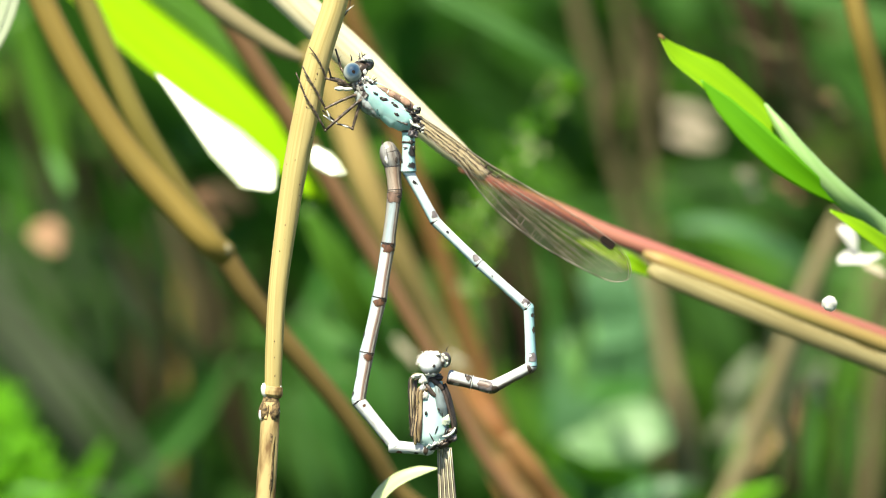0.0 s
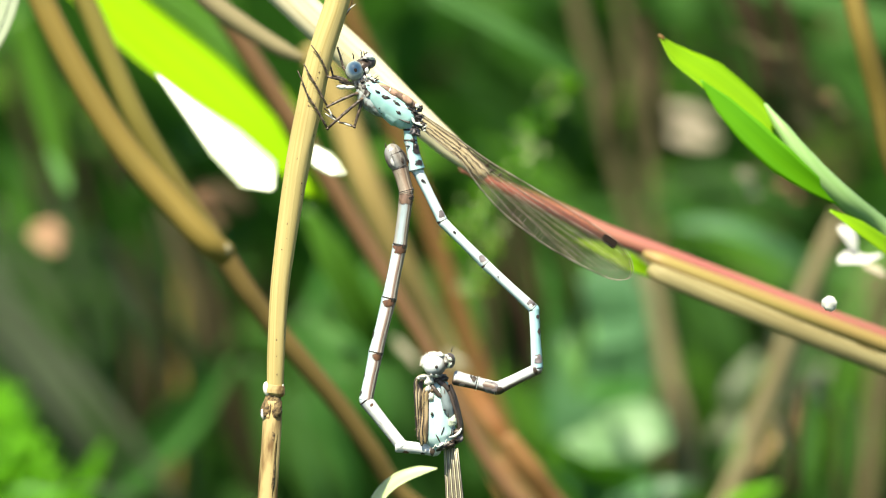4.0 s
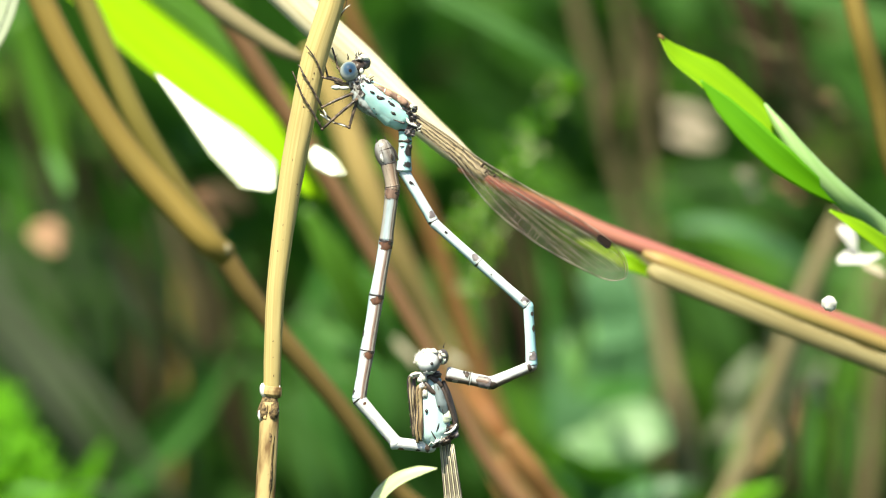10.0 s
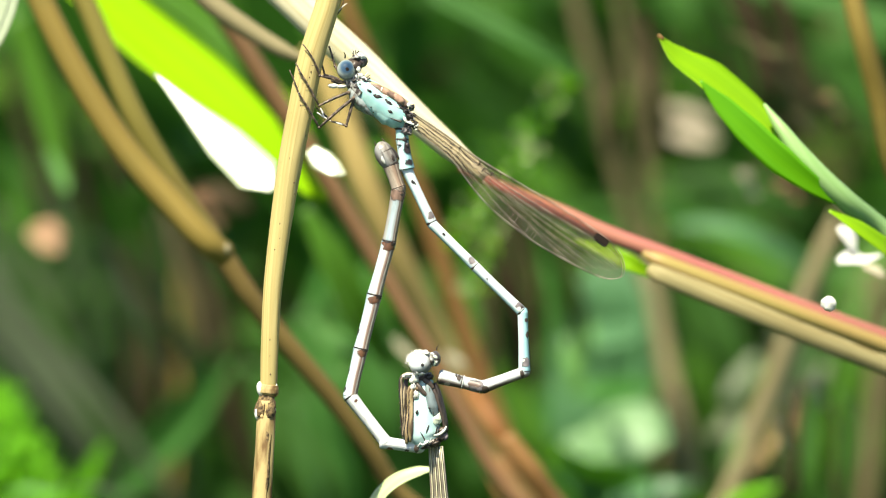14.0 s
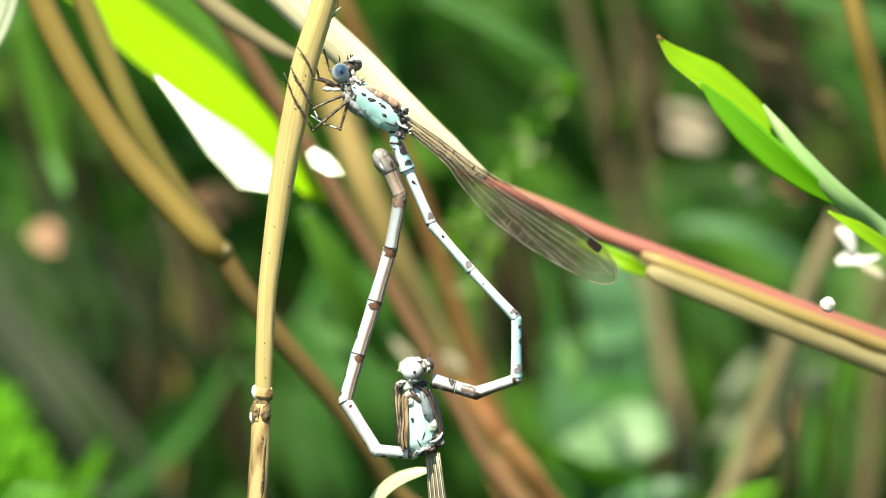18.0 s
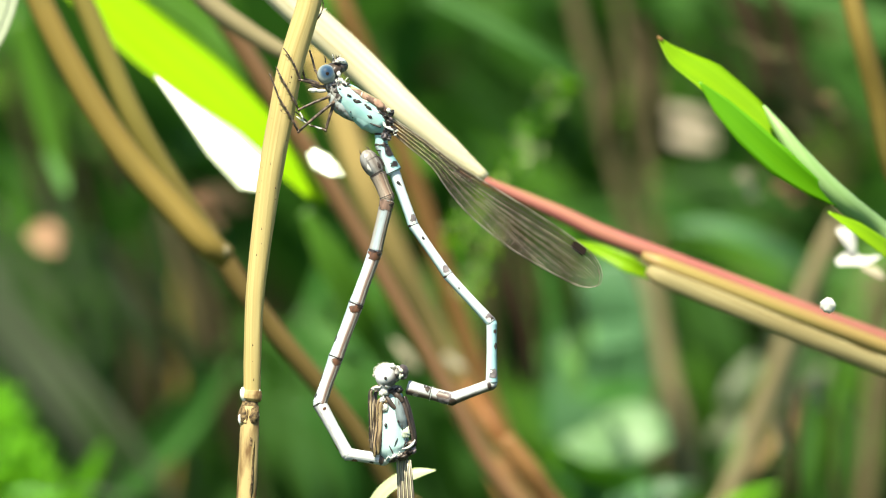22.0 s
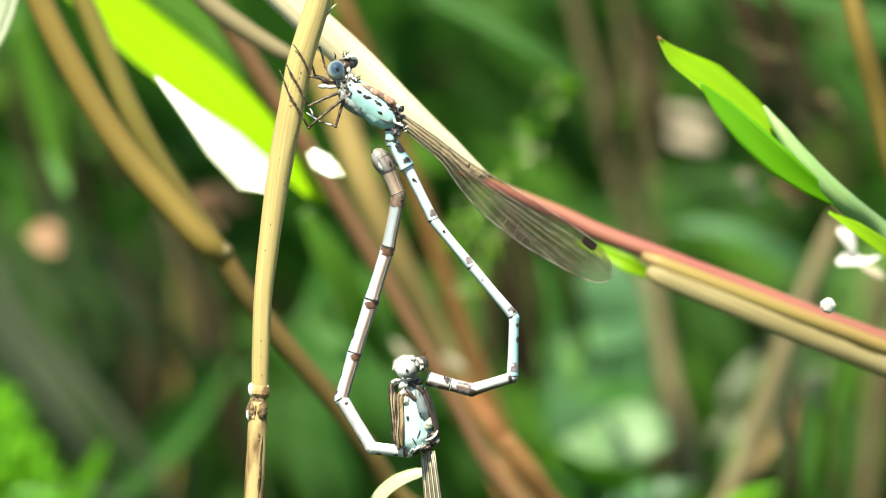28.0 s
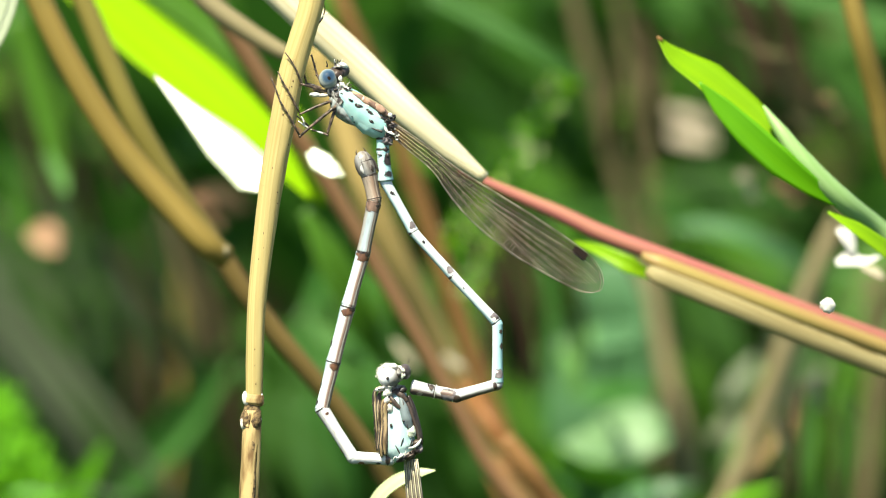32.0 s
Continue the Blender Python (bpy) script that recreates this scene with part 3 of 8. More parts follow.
    return list(points) + [tuple((INV @ q) / MM) for q in out]


# ---- the ground ----
bm = bmesh.new()
uvl = bm.loops.layers.uv.verify()
N = 56
line_x = [math.copysign(abs(u) ** 4 * 400 + abs(u) * 3, u) for u in np.linspace(-1, 1, N)]
grid = [[bm.verts.new((x, y + 1.0, 0.012 * noise.noise(Vector((x * 2.1, y * 2.1, 0))) - 0.004)) for x in line_x] for y in line_x]
for j in range(N - 1):
    for i in range(N - 1):
        bm.faces.new((grid[j][i], grid[j][i + 1], grid[j + 1][i + 1], grid[j + 1][i]))
ground = part("ground", bm, SOIL, None)
tagged(ground, "damp dark soil under a dense weedy meadow", "ground", kind="structure")

# ---- the main stalk with its node ----
stem = thing("plant_stalk", (-13.1, -5.3, 0), "dry straw-yellow grass stalk with a dark ragged node", "plant stalk")
rod("upper_stalk", [(-7.66, 23.88, 0), (-8.06, 21.43, 0), (-8.55, 19.2, 0), (-9.89, 14.97, 0), (-10.87, 10.29, 0), (-11.67, 6.28, 0), (-12.56, 0.49, 0), (-13.1, -3.97, 0), (-13.34, -8.87, 0), (-13.41, -11.27, 0)],
    [1.0, 1.0, 0.98, 1.0, 1.02, 0.96, 0.82, 0.73, 0.69, 0.67], STRAW, stem, sides=32, wobble=0.06)
rod("lower_stalk", rooted([(-13.54, -12.07, 0), (-13.63, -14.21, 0), (-13.81, -16.89, 0), (-13.99, -20, 0), (-14.35, -24.9, 0)], 0.05), [0.68, 0.74, 0.76, 0.78, 0.8, 0.9, 1.0], STRAW_STAINED, stem, "tan straw with a brown stain along it", sides=20, ribs=7, wobble=0.05)
for k, (du, r) in enumerate(((-0.10, 0.20), (0.06, 0.26), (0.20, 0.14))):
    rod("stain", [(-13.50 + du, -13.4, 0.50), (-13.58 + du, -14.87, 0.56), (-13.66 + du, -16.65, 0.60), (-13.80 + du, -18.65, 0.63), (-14.0 + du, -20.65, 0.65)], [r * 0.8, r, r * 0.7, r * 0.9, r * 0.5], SEAM if k != 1 else NODE_DARK, stem, "dark brown stain streak", sides=10, wobble=0.6, flat=0.62, seed=k + 3)
rod("node_rim", [(-13.37, -10.83, 0), (-13.41, -11.18, 0), (-13.41, -11.49, 0), (-13.45, -11.67, 0)], [0.73, 0.80, 0.78, 0.55], STRAW_STAINED, stem, "brown-edged rim of the upper sheath", sides=20, wobble=0.15, steps=4)
rod("node", [(-13.5, -11.54, 0), (-13.54, -11.98, 0), (-13.59, -12.43, 0), (-13.63, -12.96, 0), (-13.68, -13.41, 0)], [0.52, 0.60, 0.72, 0.80, 0.70], NODE_DARK, stem, "dark brown ragged node", sides=22, wobble=0.45, steps=5)
lump("bead", (-14.05, -11.14, 0.09), (0.32, 0.60, 0.4), DEW, stem, "pale bead at the node", turn=6)
lump("bead", (-12.83, -11, 0.18), (0.10, 0.28, 0.2), DEW, stem, "pale bead at the node", turn=-10)
lump("bead", (-14.34, -13.1, 0.18), (0.20, 0.44, 0.25), DEW, stem, "pale bead at the node", rough=0.2)
lump("bead", (-12.96, -12.78, 0.18), (0.12, 0.18, 0.2), DEW, stem, "pale bead at the node", rough=0.2)
for x, y, a, b, t in ((468, 722, 0.1, 0.4, 10), (474, 728, 0.09, 0.5, -8), (481, 724, 0.1, 0.42, 6), (487, 730, 0.12, 0.5, -14), (492, 722, 0.1, 0.36, 12), (471, 740, 0.2, 0.16, 30)):
    lump("bract", (-34.93 + x * 0.044554, 19.648 - y * 0.044554, 0.66 - 0.5 * ((x - 479) * 0.0446) ** 2), (a, b, 0.1), STRAW_STAINED if x % 2 else NODE_DARK, stem, turn=t, rough=0.5, seg=10)
rnd = random.Random(61)
for k in range(22):
    y = rnd.uniform(-20, 880)
    f = [i for i in range(10) if (-95, -40, 10, 105, 210, 300, 430, 530, 640, 900)[i] <= y][-1]
    ya, yb = (-95, -40, 10, 105, 210, 300, 430, 530, 640, 900, 900)[f:f + 2]
    xa, xb = (612, 603, 592, 562, 540, 522, 502, 490, 484.5, 470, 470)[f:f + 2]
    ra, rb = (1.0, 1.0, 0.98, 1.0, 1.02, 0.96, 0.82, 0.73, 0.70, 0.78, 0.78)[f:f + 2]
    q = (y - ya) / max(yb - ya, 1)
    dx, r = rnd.uniform(-0.85, 0.85), ra + (rb - ra) * q
    lump("speck", (-34.93 + (xa + (xb - xa) * q) * 0.044554 + dx * r, 19.648 - y * 0.044554, r * math.sqrt(1 - dx * dx) * 0.99), (rnd.uniform(0.03, 0.06), rnd.uniform(0.04, 0.13), 0.03), NODE_DARK, stem, turn=rnd.uniform(-20, 5), rough=0.5, seg=8)
rod("whisker", [(-8.2, 17.95, 0.09), (-7.57, 18.66, 0.13), (-7.31, 19.47, 0.13), (-7.44, 20, 0.13)], [0.07, 0.06, 0.05, 0.02], NODE_DARK, stem, sides=6)
rod("whisker", [(-8.02, 18.31, 0.09), (-7.3, 19.02, 0.18), (-7.04, 19.2, 0.18)], [0.05, 0.05, 0.02], PETAL, stem, sides=6)


# ---- the male damselfly, upright on the stalk ----
def leg(parent, joints, thick, seed):
    """Femur, tibia and tarsus, with spines."""
    bm = bmesh.new()
    o = origin_of(parent)
    pts = [Vector(j) for j in joints]
    for i in range(len(pts) - 1):
        a, b = pts[i], pts[i + 1]
        w = thick * (1.0, 0.72, 0.5, 0.4)[min(i, 3)]
        tube(bm, [a, a.lerp(b, 0.5) + Vector((0, 0.05, 0)), b], [w, w * 0.95, w * 0.75], o, sides=8, steps=3)
        ball(bm, b, (w * 1.05, w * 1.05, w), o, seg=8)
        d = (b - a)
        n = Vector((-d.y, d.x, 0)).normalized()
        for k in range(1, int(d.length / 0.42)):
            q = a + d * (k / (d.length / 0.42))
            sgn = 1 if (k + seed) % 2 else -1
            tube(bm, [q, q + n * sgn * 0.16 + d.normalized() * 0.08, q + n * sgn * 0.3 + d.normalized() * 0.2], [0.022, 0.018, 0.006], o, sides=4, steps=1)
    return part("leg", bm, LEGS, parent)


male = thing("damselfly", (-4.19, 11.18, 0), "pale turquoise male damselfly with brown markings gripping a dry stalk", "damselfly", "mating damselflies")
AXIS = [Vector(q) for q in [(-6.33, 12.96, 0), (-4.46, 11.36, 0), (-2.49, 9.76, 0)]]


def on_thorax(x, y):
    """The thorax surface above a place of its plan (x, y in mm)."""
    q, d = Vector((x, y, 0)), 9.0
    for a, b in zip(AXIS[:-1], AXIS[1:]):
        t = min(max((q - a).dot(b - a) / (b - a).length_squared, 0), 1)
        d = min(d, (q - a - (b - a) * t).length)
    return (x, y, math.sqrt(max(1.155 ** 2 - d * d, 0.04)) - 0.05)


def flecks(name, rows, mat, parent, label, place, thick=0.085):
    """Small flat marks with uneven outlines that lie on a body: x, y, half length, half width, turn."""
    for x, y, a, b, t in rows:
        lump(name, place(x, y), (a, b, thick), mat, parent, label, turn=t, rough=0.45, seg=12)


rod("thorax", [(-6.42, 12.96, 0), (-5.97, 12.61, 0), (-5.35, 12.12, 0), (-4.46, 11.36, 0), (-3.56, 10.6, 0), (-2.85, 10.02, 0), (-2.41, 9.58, 0)], [0.62, 0.84, 1.04, 1.16, 1.14, 0.98, 0.5], TURQ, male, "turquoise thorax", sides=28, wobble=0.06)
rod("dorsal_stripe", [st(654, 146, 0.5), st(676, 156, 0.62), st(700, 168, 0.66), st(722, 181, 0.6), st(738, 192, 0.5)], [0.10, 0.19, 0.22, 0.20, 0.12], STRAW_GREY, male, "pale straw stripe along the back", sides=12, flat=0.7, wobble=0.25)
rod("dorsal_band", [st(660, 152, 0.56), st(680, 160, 0.62), st(702, 172, 0.64), st(722, 185, 0.6), st(734, 195, 0.55)], [0.10, 0.27, 0.31, 0.33, 0.16], BAND, male, "brown band along the back", sides=12, wobble=0.35)
flecks("band_patch", [(*st(692, 167)[:2], 0.46, 0.25, -28), (*st(717, 180)[:2], 0.54, 0.30, -42)], SALMON, male, "orange-brown oval patch on the back", lambda x, y: (x, y, 0.90), 0.08)
flecks("patch_rim", [(*st(694, 175)[:2], 0.30, 0.05, -22), (*st(712, 192)[:2], 0.40, 0.06, -35), (*st(687, 163)[:2], 0.06, 0.18, -10)], DEW, male, "pale rim of the patch", lambda x, y: (x, y, 0.96), 0.05)
flecks("spot", [(*st(u, v)[:2], a, b, t) for u, v, a, b, t in ((680, 177, 0.33, 0.17, -8), (675, 174, 0.14, 0.12, 0), (699, 188, 0.34, 0.17, -32), (694, 183, 0.14, 0.11, 20), (702, 203, 0.24, 0.13, -30), (665, 166, 0.22, 0.09, -25), (721, 196, 0.36, 0.12, -25), (716, 190, 0.2, 0.08, -60), (668, 195, 0.07, 0.05, 0), (672, 204, 0.06, 0.08, 0))], BLACK, male, "black spot", on_thorax)
rod("suture", [on_thorax(*st(702, 214)[:2]), on_thorax(*st(712, 218)[:2]), on_thorax(*st(722, 221)[:2])], [0.02, 0.06, 0.09], BLACK, male, "black seam towards the hinge", sides=6, wobble=0.4)
rod("flank", [(-5.25, 11.94, 0.0), (-4.75, 11.44, 0.04), (-4.18, 10.9, 0.06), (-3.6, 10.36, 0.04), (-3.1, 9.92, 0)], [0.3, 0.72, 0.98, 1.0, 0.6], TURQ, male, "paler lower flank", sides=22, wobble=0.05)
for u, v, a, b, z, m, t in ((728, 204, 0.40, 0.26, 0.62, BLACK, -38), (736, 212, 0.36, 0.24, 0.6, BLACK, -50), (731, 236, 0.40, 0.42, 0.45, MAUVE, -10), (744, 228, 0.30, 0.26, 0.5, BLACK, -40), (733, 224, 0.3, 0.3, 0.55, HINGE, 0), (740, 196, 0.22, 0.26, 0.45, HINGE, -20)):
    lump("wing_base", st(u, v, z), (a, b, 0.3), m, male, "dark wing hinge", turn=t, rough=0.7)
rnd = random.Random(77)
for k in range(34):
    q, across = rnd.random(), rnd.uniform(-1, 1)
    lump("hinge_scale", st(728 + 14 * q + 9 * across + rnd.uniform(-2, 2), 190 + 48 * q - 5 * across, 0.86 - 0.25 * abs(across) + rnd.uniform(0, 0.08)), (rnd.uniform(0.08, 0.24), rnd.uniform(0.04, 0.10), 0.07), (BLACK, DEW, BLACK, MAUVE, BLACK, HINGE)[k % 6], male, "small scale of the wing hinge", turn=rnd.uniform(-80, 40), rough=0.7, seg=10)
for u, v, a, b, t in ((728, 217, 0.10, 0.26, 22), (737, 223, 0.36, 0.10, -22), (735, 191, 0.16, 0.18, 0)):
    lump("pale_plate", st(u, v, 0.95), (a, b, 0.08), DEW, male, "white hinge plate", turn=t, rough=0.7)
for u, v, a, b, t in ((646, 128, 0.18, 0.26, 10), (650, 139, 0.22, 0.2, 40), (655, 143, 0.2, 0.12, 0), (659, 147, 0.12, 0.2, -30), (642, 141, 0.1, 0.16, 0)):
    lump("nape_plate", st(u, v, 0.66), (a * 0.85, b * 0.85, 0.12), DEW, male, "small white nape plate", turn=t, rough=0.6)
for k, (u, v, u2, v2) in enumerate(((660, 143, 668, 137), (657, 140, 663, 133), (653, 150, 662, 150), (664, 152, 672, 147), (658, 163, 668, 167), (636, 100, 634, 93), (641, 99, 640, 93), (647, 97, 649, 94))):
    rod("bristle", [st(u, v, 0.5), st((u + u2) / 2, (v + v2) / 2 - 0.7, 0.6), st(u2, v2, 0.6)], [0.05, 0.04, 0.012], DEW if k % 2 else BLACK, male, sides=5, steps=2)
rod("prothorax", [(-6.95, 13.5, 0), (-6.5, 13.05, 0), (-6.06, 12.61, 0), (-5.7, 12.25, 0)], [0.62, 0.72, 0.84, 0.95], MOTTLED, male, "mottled grey collar", sides=18, wobble=0.25)
rod("breast", [(-6.68, 12.61, 0), (-6.24, 12.07, 0), (-5.7, 11.45, 0), (-5.17, 10.83, 0), (-4.63, 10.29, 0)], [0.45, 0.74, 0.76, 0.56, 0.2], BREAST, male, "mottled blue-grey breast plates", sides=16, wobble=0.3)
rod("first_segment", [(-2.76, 9.58, 0), (-2.76, 9.04, 0), (-2.72, 8.6, 0), (-2.72, 8.29, 0)], [0.5, 0.48, 0.5, 0.52], TURQ, male, "short turquoise first segment", sides=16)
flecks("spot", [(*st(727, 252)[:2], 0.2, 0.22, 0), (*st(732, 262)[:2], 0.14, 0.2, 0), (*st(718, 262)[:2], 0.2, 0.06, 0)], BLACK, male, "black spot", lambda x, y: (x, y, 0.46))
rod("first_joint", [(-2.72, 8.51, 0), (-2.72, 8.42, 0), (-2.72, 8.29, 0)], [0.5, 0.56, 0.5], BLACK, male, "black joint ring", sides=16)
rod("first_joint", [(-2.76, 9.36, 0), (-2.76, 9.27, 0), (-2.76, 9.18, 0)], [0.5, 0.55, 0.5], BLACK, male, "black joint ring", sides=16)
flecks("collar_plate", [(-6.05, 13.5, 0.20, 0.11, -40), (-6.2, 13.95, 0.11, 0.2, -10), (-5.75, 13.1, 0.15, 0.07, -30)], DEW, male, "small white collar plate", lambda x, y: (x, y, 0.72))
flecks("collar_plate", [(-5.7, 13.1, 0.24, 0.1, -40), (-5.95, 12.7, 0.24, 0.1, -30), (-6.5, 13.05, 0.22, 0.1, 0), (-5.35, 13.2, 0.16, 0.08, 20), (-6.3, 12.5, 0.3, 0.12, -20)], BLACK, male, "small black collar plate", lambda x, y: (x, y, 0.75))
head = lump("head", (-6.55, 14.21, 0), (0.75, 0.62, 0.8), BROWN, male, "brown head between the eyes", turn=25, rough=0.2)
lump("eye", (-7.12, 13.89, 0.45), (0.74, 0.80, 0.72), MALE_EYE, head, "blue compound eye with a dark centre and whitish lower rim", seg=32)
lump("pupil", (-7.06, 13.93, 1.14), (0.16, 0.17, 0.035), STIGMA, head, "dark false pupil", seg=12)
lump("eye", (-5.93, 14.62, -0.27), (0.50, 0.54, 0.6), EYE_DARK, head, "dark brown compound eye", seg=20, turn=20)
lump("brow", st(650, 104, 0.1), (0.42, 0.22, 0.4), DEW, head, "whitish brow over the dark eye", turn=-25, rough=0.6)
lump("forehead", (-6.37, 14.88, 0.27), (0.34, 0.24, 0.4), MOTTLED, head, "pale forehead", turn=-10, rough=0.4)
for x, y, x2, y2 in ((622, 108, 620, 97), (636, 101, 634, 92), (641, 101, 646, 95)):
    rod("antenna", [(-34.93 + x * 0.044554, 19.648 - y * 0.044554, 0.3), (-34.93 + (x + x2) / 2 * 0.044554 + 0.05, 19.648 - (y + y2) / 2 * 0.044554, 0.4), (-34.93 + x2 * 0.044554, 19.648 - y2 * 0.044554, 0.5)], [0.07, 0.05, 0.02], BLACK, head, sides=6)
lump("mouthpart", (-8.15, 12.65, 0.36), (0.42, 0.19, 0.2), DEW, head, "white mouthpart", rough=0.3)
lump("mouthpart", (-7.53, 12.6, 0.36), (0.42, 0.15, 0.2), PALE_PINK, head, "pinkish mouthpart", rough=0.3)
lump("mouthpart", (-7.84, 12.96, 0.18), (0.5, 0.16, 0.2), BROWN, head, "brown mouthpart", turn=-10, rough=0.2)
leg(male, [(-7.3, 12.87, 0.27), (-9.21, 13.44, 0.89), (-9.7, 14.72, 1.29), (-10.5, 15.88, 1.2)], 0.12, 1)
leg(male, [(-6.86, 12.16, 0.45), (-9.26, 11.08, 0.89), (-10.85, 13.92, 1.38), (-11.08, 14.37, 1.25)], 0.12, 1)
leg(male, [(-6.41, 11.8, 0.62), (-9.26, 9.35, 0.71), (-10.85, 12.05, 1.38), (-11.57, 13.84, 1.16)], 0.13, 1)
leg(male, [(-6.5, 11.62, 0.36), (-7.13, 9.49, 0.36), (-8.28, 9.84, 0.18), (-9.49, 10.91, 0.09)], 0.13, 2)
leg(male, [(-7.49, 13.33, -0.27), (-8.02, 14.22, -0.45), (-8.47, 15.74, -0.62)], 0.12, 2)
leg(male, [(-7.67, 13.15, -0.45), (-8.83, 13.51, -0.62), (-9.1, 14.49, -0.62)], 0.11, 2)
# White rods stand for glints on the dark legs.
for pts in ([(-8.28, 9.84, 0.22), (-8.91, 10.2, 0.27), (-9.44, 10.56, 0.27)], [(-8.91, 10.11, 0.27), (-9, 10.56, 0.27), (-9.17, 10.91, 0.27)], [(-7.3, 9.57, 0.36), (-7.66, 9.66, 0.36), (-8.02, 9.8, 0.36)]):
    rod("leg_glint", pts, [0.03, 0.07, 0.03], DEW, male, "white strip for a glint on the leg", sides=6, wobble=0.4)


# ---- wings ----
def wing(parent, at, turn, length, lean, seed):
    """A narrow stalked wing along x from its hinge: membrane, long veins, cross veins and the dark cell near the tip."""
    tops = ((0, 0.42), (0.14, 0.52), (0.28, 0.50), (0.48, 0.83), (0.65, 1.13), (0.80, 1.29), (0.88, 1.26), (0.935, 1.02), (0.972, 0.58), (0.992, 0.10), (1.0, -0.32))
    lows = ((0, -0.45), (0.10, -0.62), (0.20, -0.72), (0.30, -1.32), (0.37, -1.74), (0.50, -2.19), (0.64, -2.26), (0.78, -1.99), (0.90, -1.60), (0.945, -1.36), (0.976, -1.02), (0.993, -0.68), (1.0, -0.36))
    curve = lambda rows: [(p.x, p.y) for p in spline([(u, w, 0) for u, w in rows], 6)]
    edges = [tuple(zip(*curve(rows))) for rows in (lows, tops)]
    place = Matrix.Translation((Vector(at) - origin_of(parent)) * MM) @ Matrix.Rotation(radians(turn), 4, 'Z') @ Matrix.Rotation(radians(lean), 4, 'X')
    rnd = random.Random(seed)

    def put(u, v, lift=0.0):
        """u along, v from the hind edge (0) to the front edge (1)."""
        lo, hi = (float(np.interp(u, *e)) for e in edges)
        return Vector((u * length, lo + (hi - lo) * v, 0.10 * math.sin(v * 11 + seed) * min(1, u * 3) + lift))

    bm = bmesh.new()
    NU, NV = 48, 12
    g = [[bm.verts.new(put(1 - (1 - i / NU) ** 1.7, j / NV) * MM) for j in range(NV + 1)] for i in range(NU + 1)]
    for i in range(NU):
        for j in range(NV):
            bm.faces.new((g[i][j], g[i + 1][j], g[i + 1][j + 1], g[i][j + 1]))
    w = part("wing", bm, MEMBRANE, parent, "clear folded wing with a fine net of veins")
    w.matrix_basis = place

    def strand(b, pts, r):
        tube(b, pts, r if isinstance(r, list) else [r] * len(pts), sides=4, steps=1, cap=False)

    # long veins: start, height there, end, height there, thickness, material
    rows = [(0.0, 1.0, 1.0, 1.0, 0.022, VEIN), (0.0, 0.0, 1.0, 0.0, 0.022, VEIN), (0.0, 0.90, 0.40, 0.95, 0.014, VEIN_DARK), (0.0, 0.80, 0.985, 0.92, 0.018, VEIN_DARK), (0.22, 0.74, 0.975, 0.82, 0.015, VEIN),
            (0.40, 0.75, 0.975, 0.69, 0.017, VEIN_DARK), (0.30, 0.67, 0.97, 0.52, 0.013, VEIN), (0.46, 0.58, 0.95, 0.34, 0.011, VEIN), (0.28, 0.60, 0.90, 0.15, 0.012, VEIN), (0.24, 0.50, 0.80, 0.03, 0.011, VEIN), (0.14, 0.36, 0.62, 0.02, 0.011, VEIN),
            (0.52, 0.66, 0.97, 0.60, 0.009, VEIN), (0.50, 0.53, 0.96, 0.43, 0.009, VEIN), (0.44, 0.44, 0.93, 0.25, 0.009, VEIN), (0.36, 0.40, 0.86, 0.09, 0.009, VEIN)]
    for u0, v0, u1, v1, r, m in rows:
        bm = bmesh.new()
        n = 44
        along = [1 - (1 - k / n) ** 1.7 for k in range(n + 1)]
        strand(bm, [put(u0 + (u1 - u0) * q, v0 + (v1 - v0) * q ** 1.5) for q in along], r)
        part("vein", bm, m, w)
    # dark zigzag veins on straw near the hinge
    for k, v in enumerate((0.12, 0.34, 0.56, 0.78)):
        for m, r in ((STRAW_PALE, 0.013), (VEIN_DARK, 0.021)):
            n = 30
            u0, u1 = (0.0, 0.27 + 0.05 * ((k * 2 + seed) % 4)) if m is STRAW_PALE else (0.03 + 0.02 * k, 0.30 + 0.035 * ((k * 3 + seed) % 4))
            bm = bmesh.new()
            jitter = 0.012 if m is STRAW_PALE else 0.05
            line = [put(u0 + (u1 - u0) * (i + rnd.uniform(-0.3, 0.3)) / n, min(max(v + rnd.uniform(-jitter, jitter) + (0.09 if m is STRAW_PALE else 0), 0.02), 0.98), 0.05) for i in range(n + 1)]
            strand(bm, line, [r * ((1 - i / n) ** 0.6 + 0.1 if m is STRAW_PALE else rnd.choice((0.2, 0.5, 1.1, 1.7))) for i in range(n + 1)])
            part("vein", bm, m, w, "dark knotted vein near the hinge" if m is VEIN_DARK else "straw-coloured vein near the hinge")
    dark, pale = bmesh.new(), bmesh.new()
    steps = 38
    for i in range(steps):
        u = 0.07 + 0.905 * (i + 0.5) / steps
        high = sorted(v0 + (v1 - v0) * ((u - u0) / (u1 - u0)) ** 1.5 for u0, v0, u1, v1, _, _ in rows if u0 <= u <= u1)
        for j, (a, b) in enumerate(zip(high[:-1], high[1:])):
            if b - a < 0.02 or rnd.random() < 0.08:
                continue
            s = u + rnd.uniform(-0.5, 0.5) * 0.905 / steps
            black = u < 0.36 or u > 0.80 or a > 0.62
            r = rnd.uniform(0.006, 0.020) if u < 0.36 else 0.011 if black else 0.006
            strand(dark if black or rnd.random() < 0.35 else pale, [put(min(s, 0.995), a), put(min(s + rnd.uniform(-0.002, 0.004), 0.995), b)], r)
    tagged(part("cross_veins", dark, VEIN_DARK, w, "fine dark cross veins"), kind="stuff")
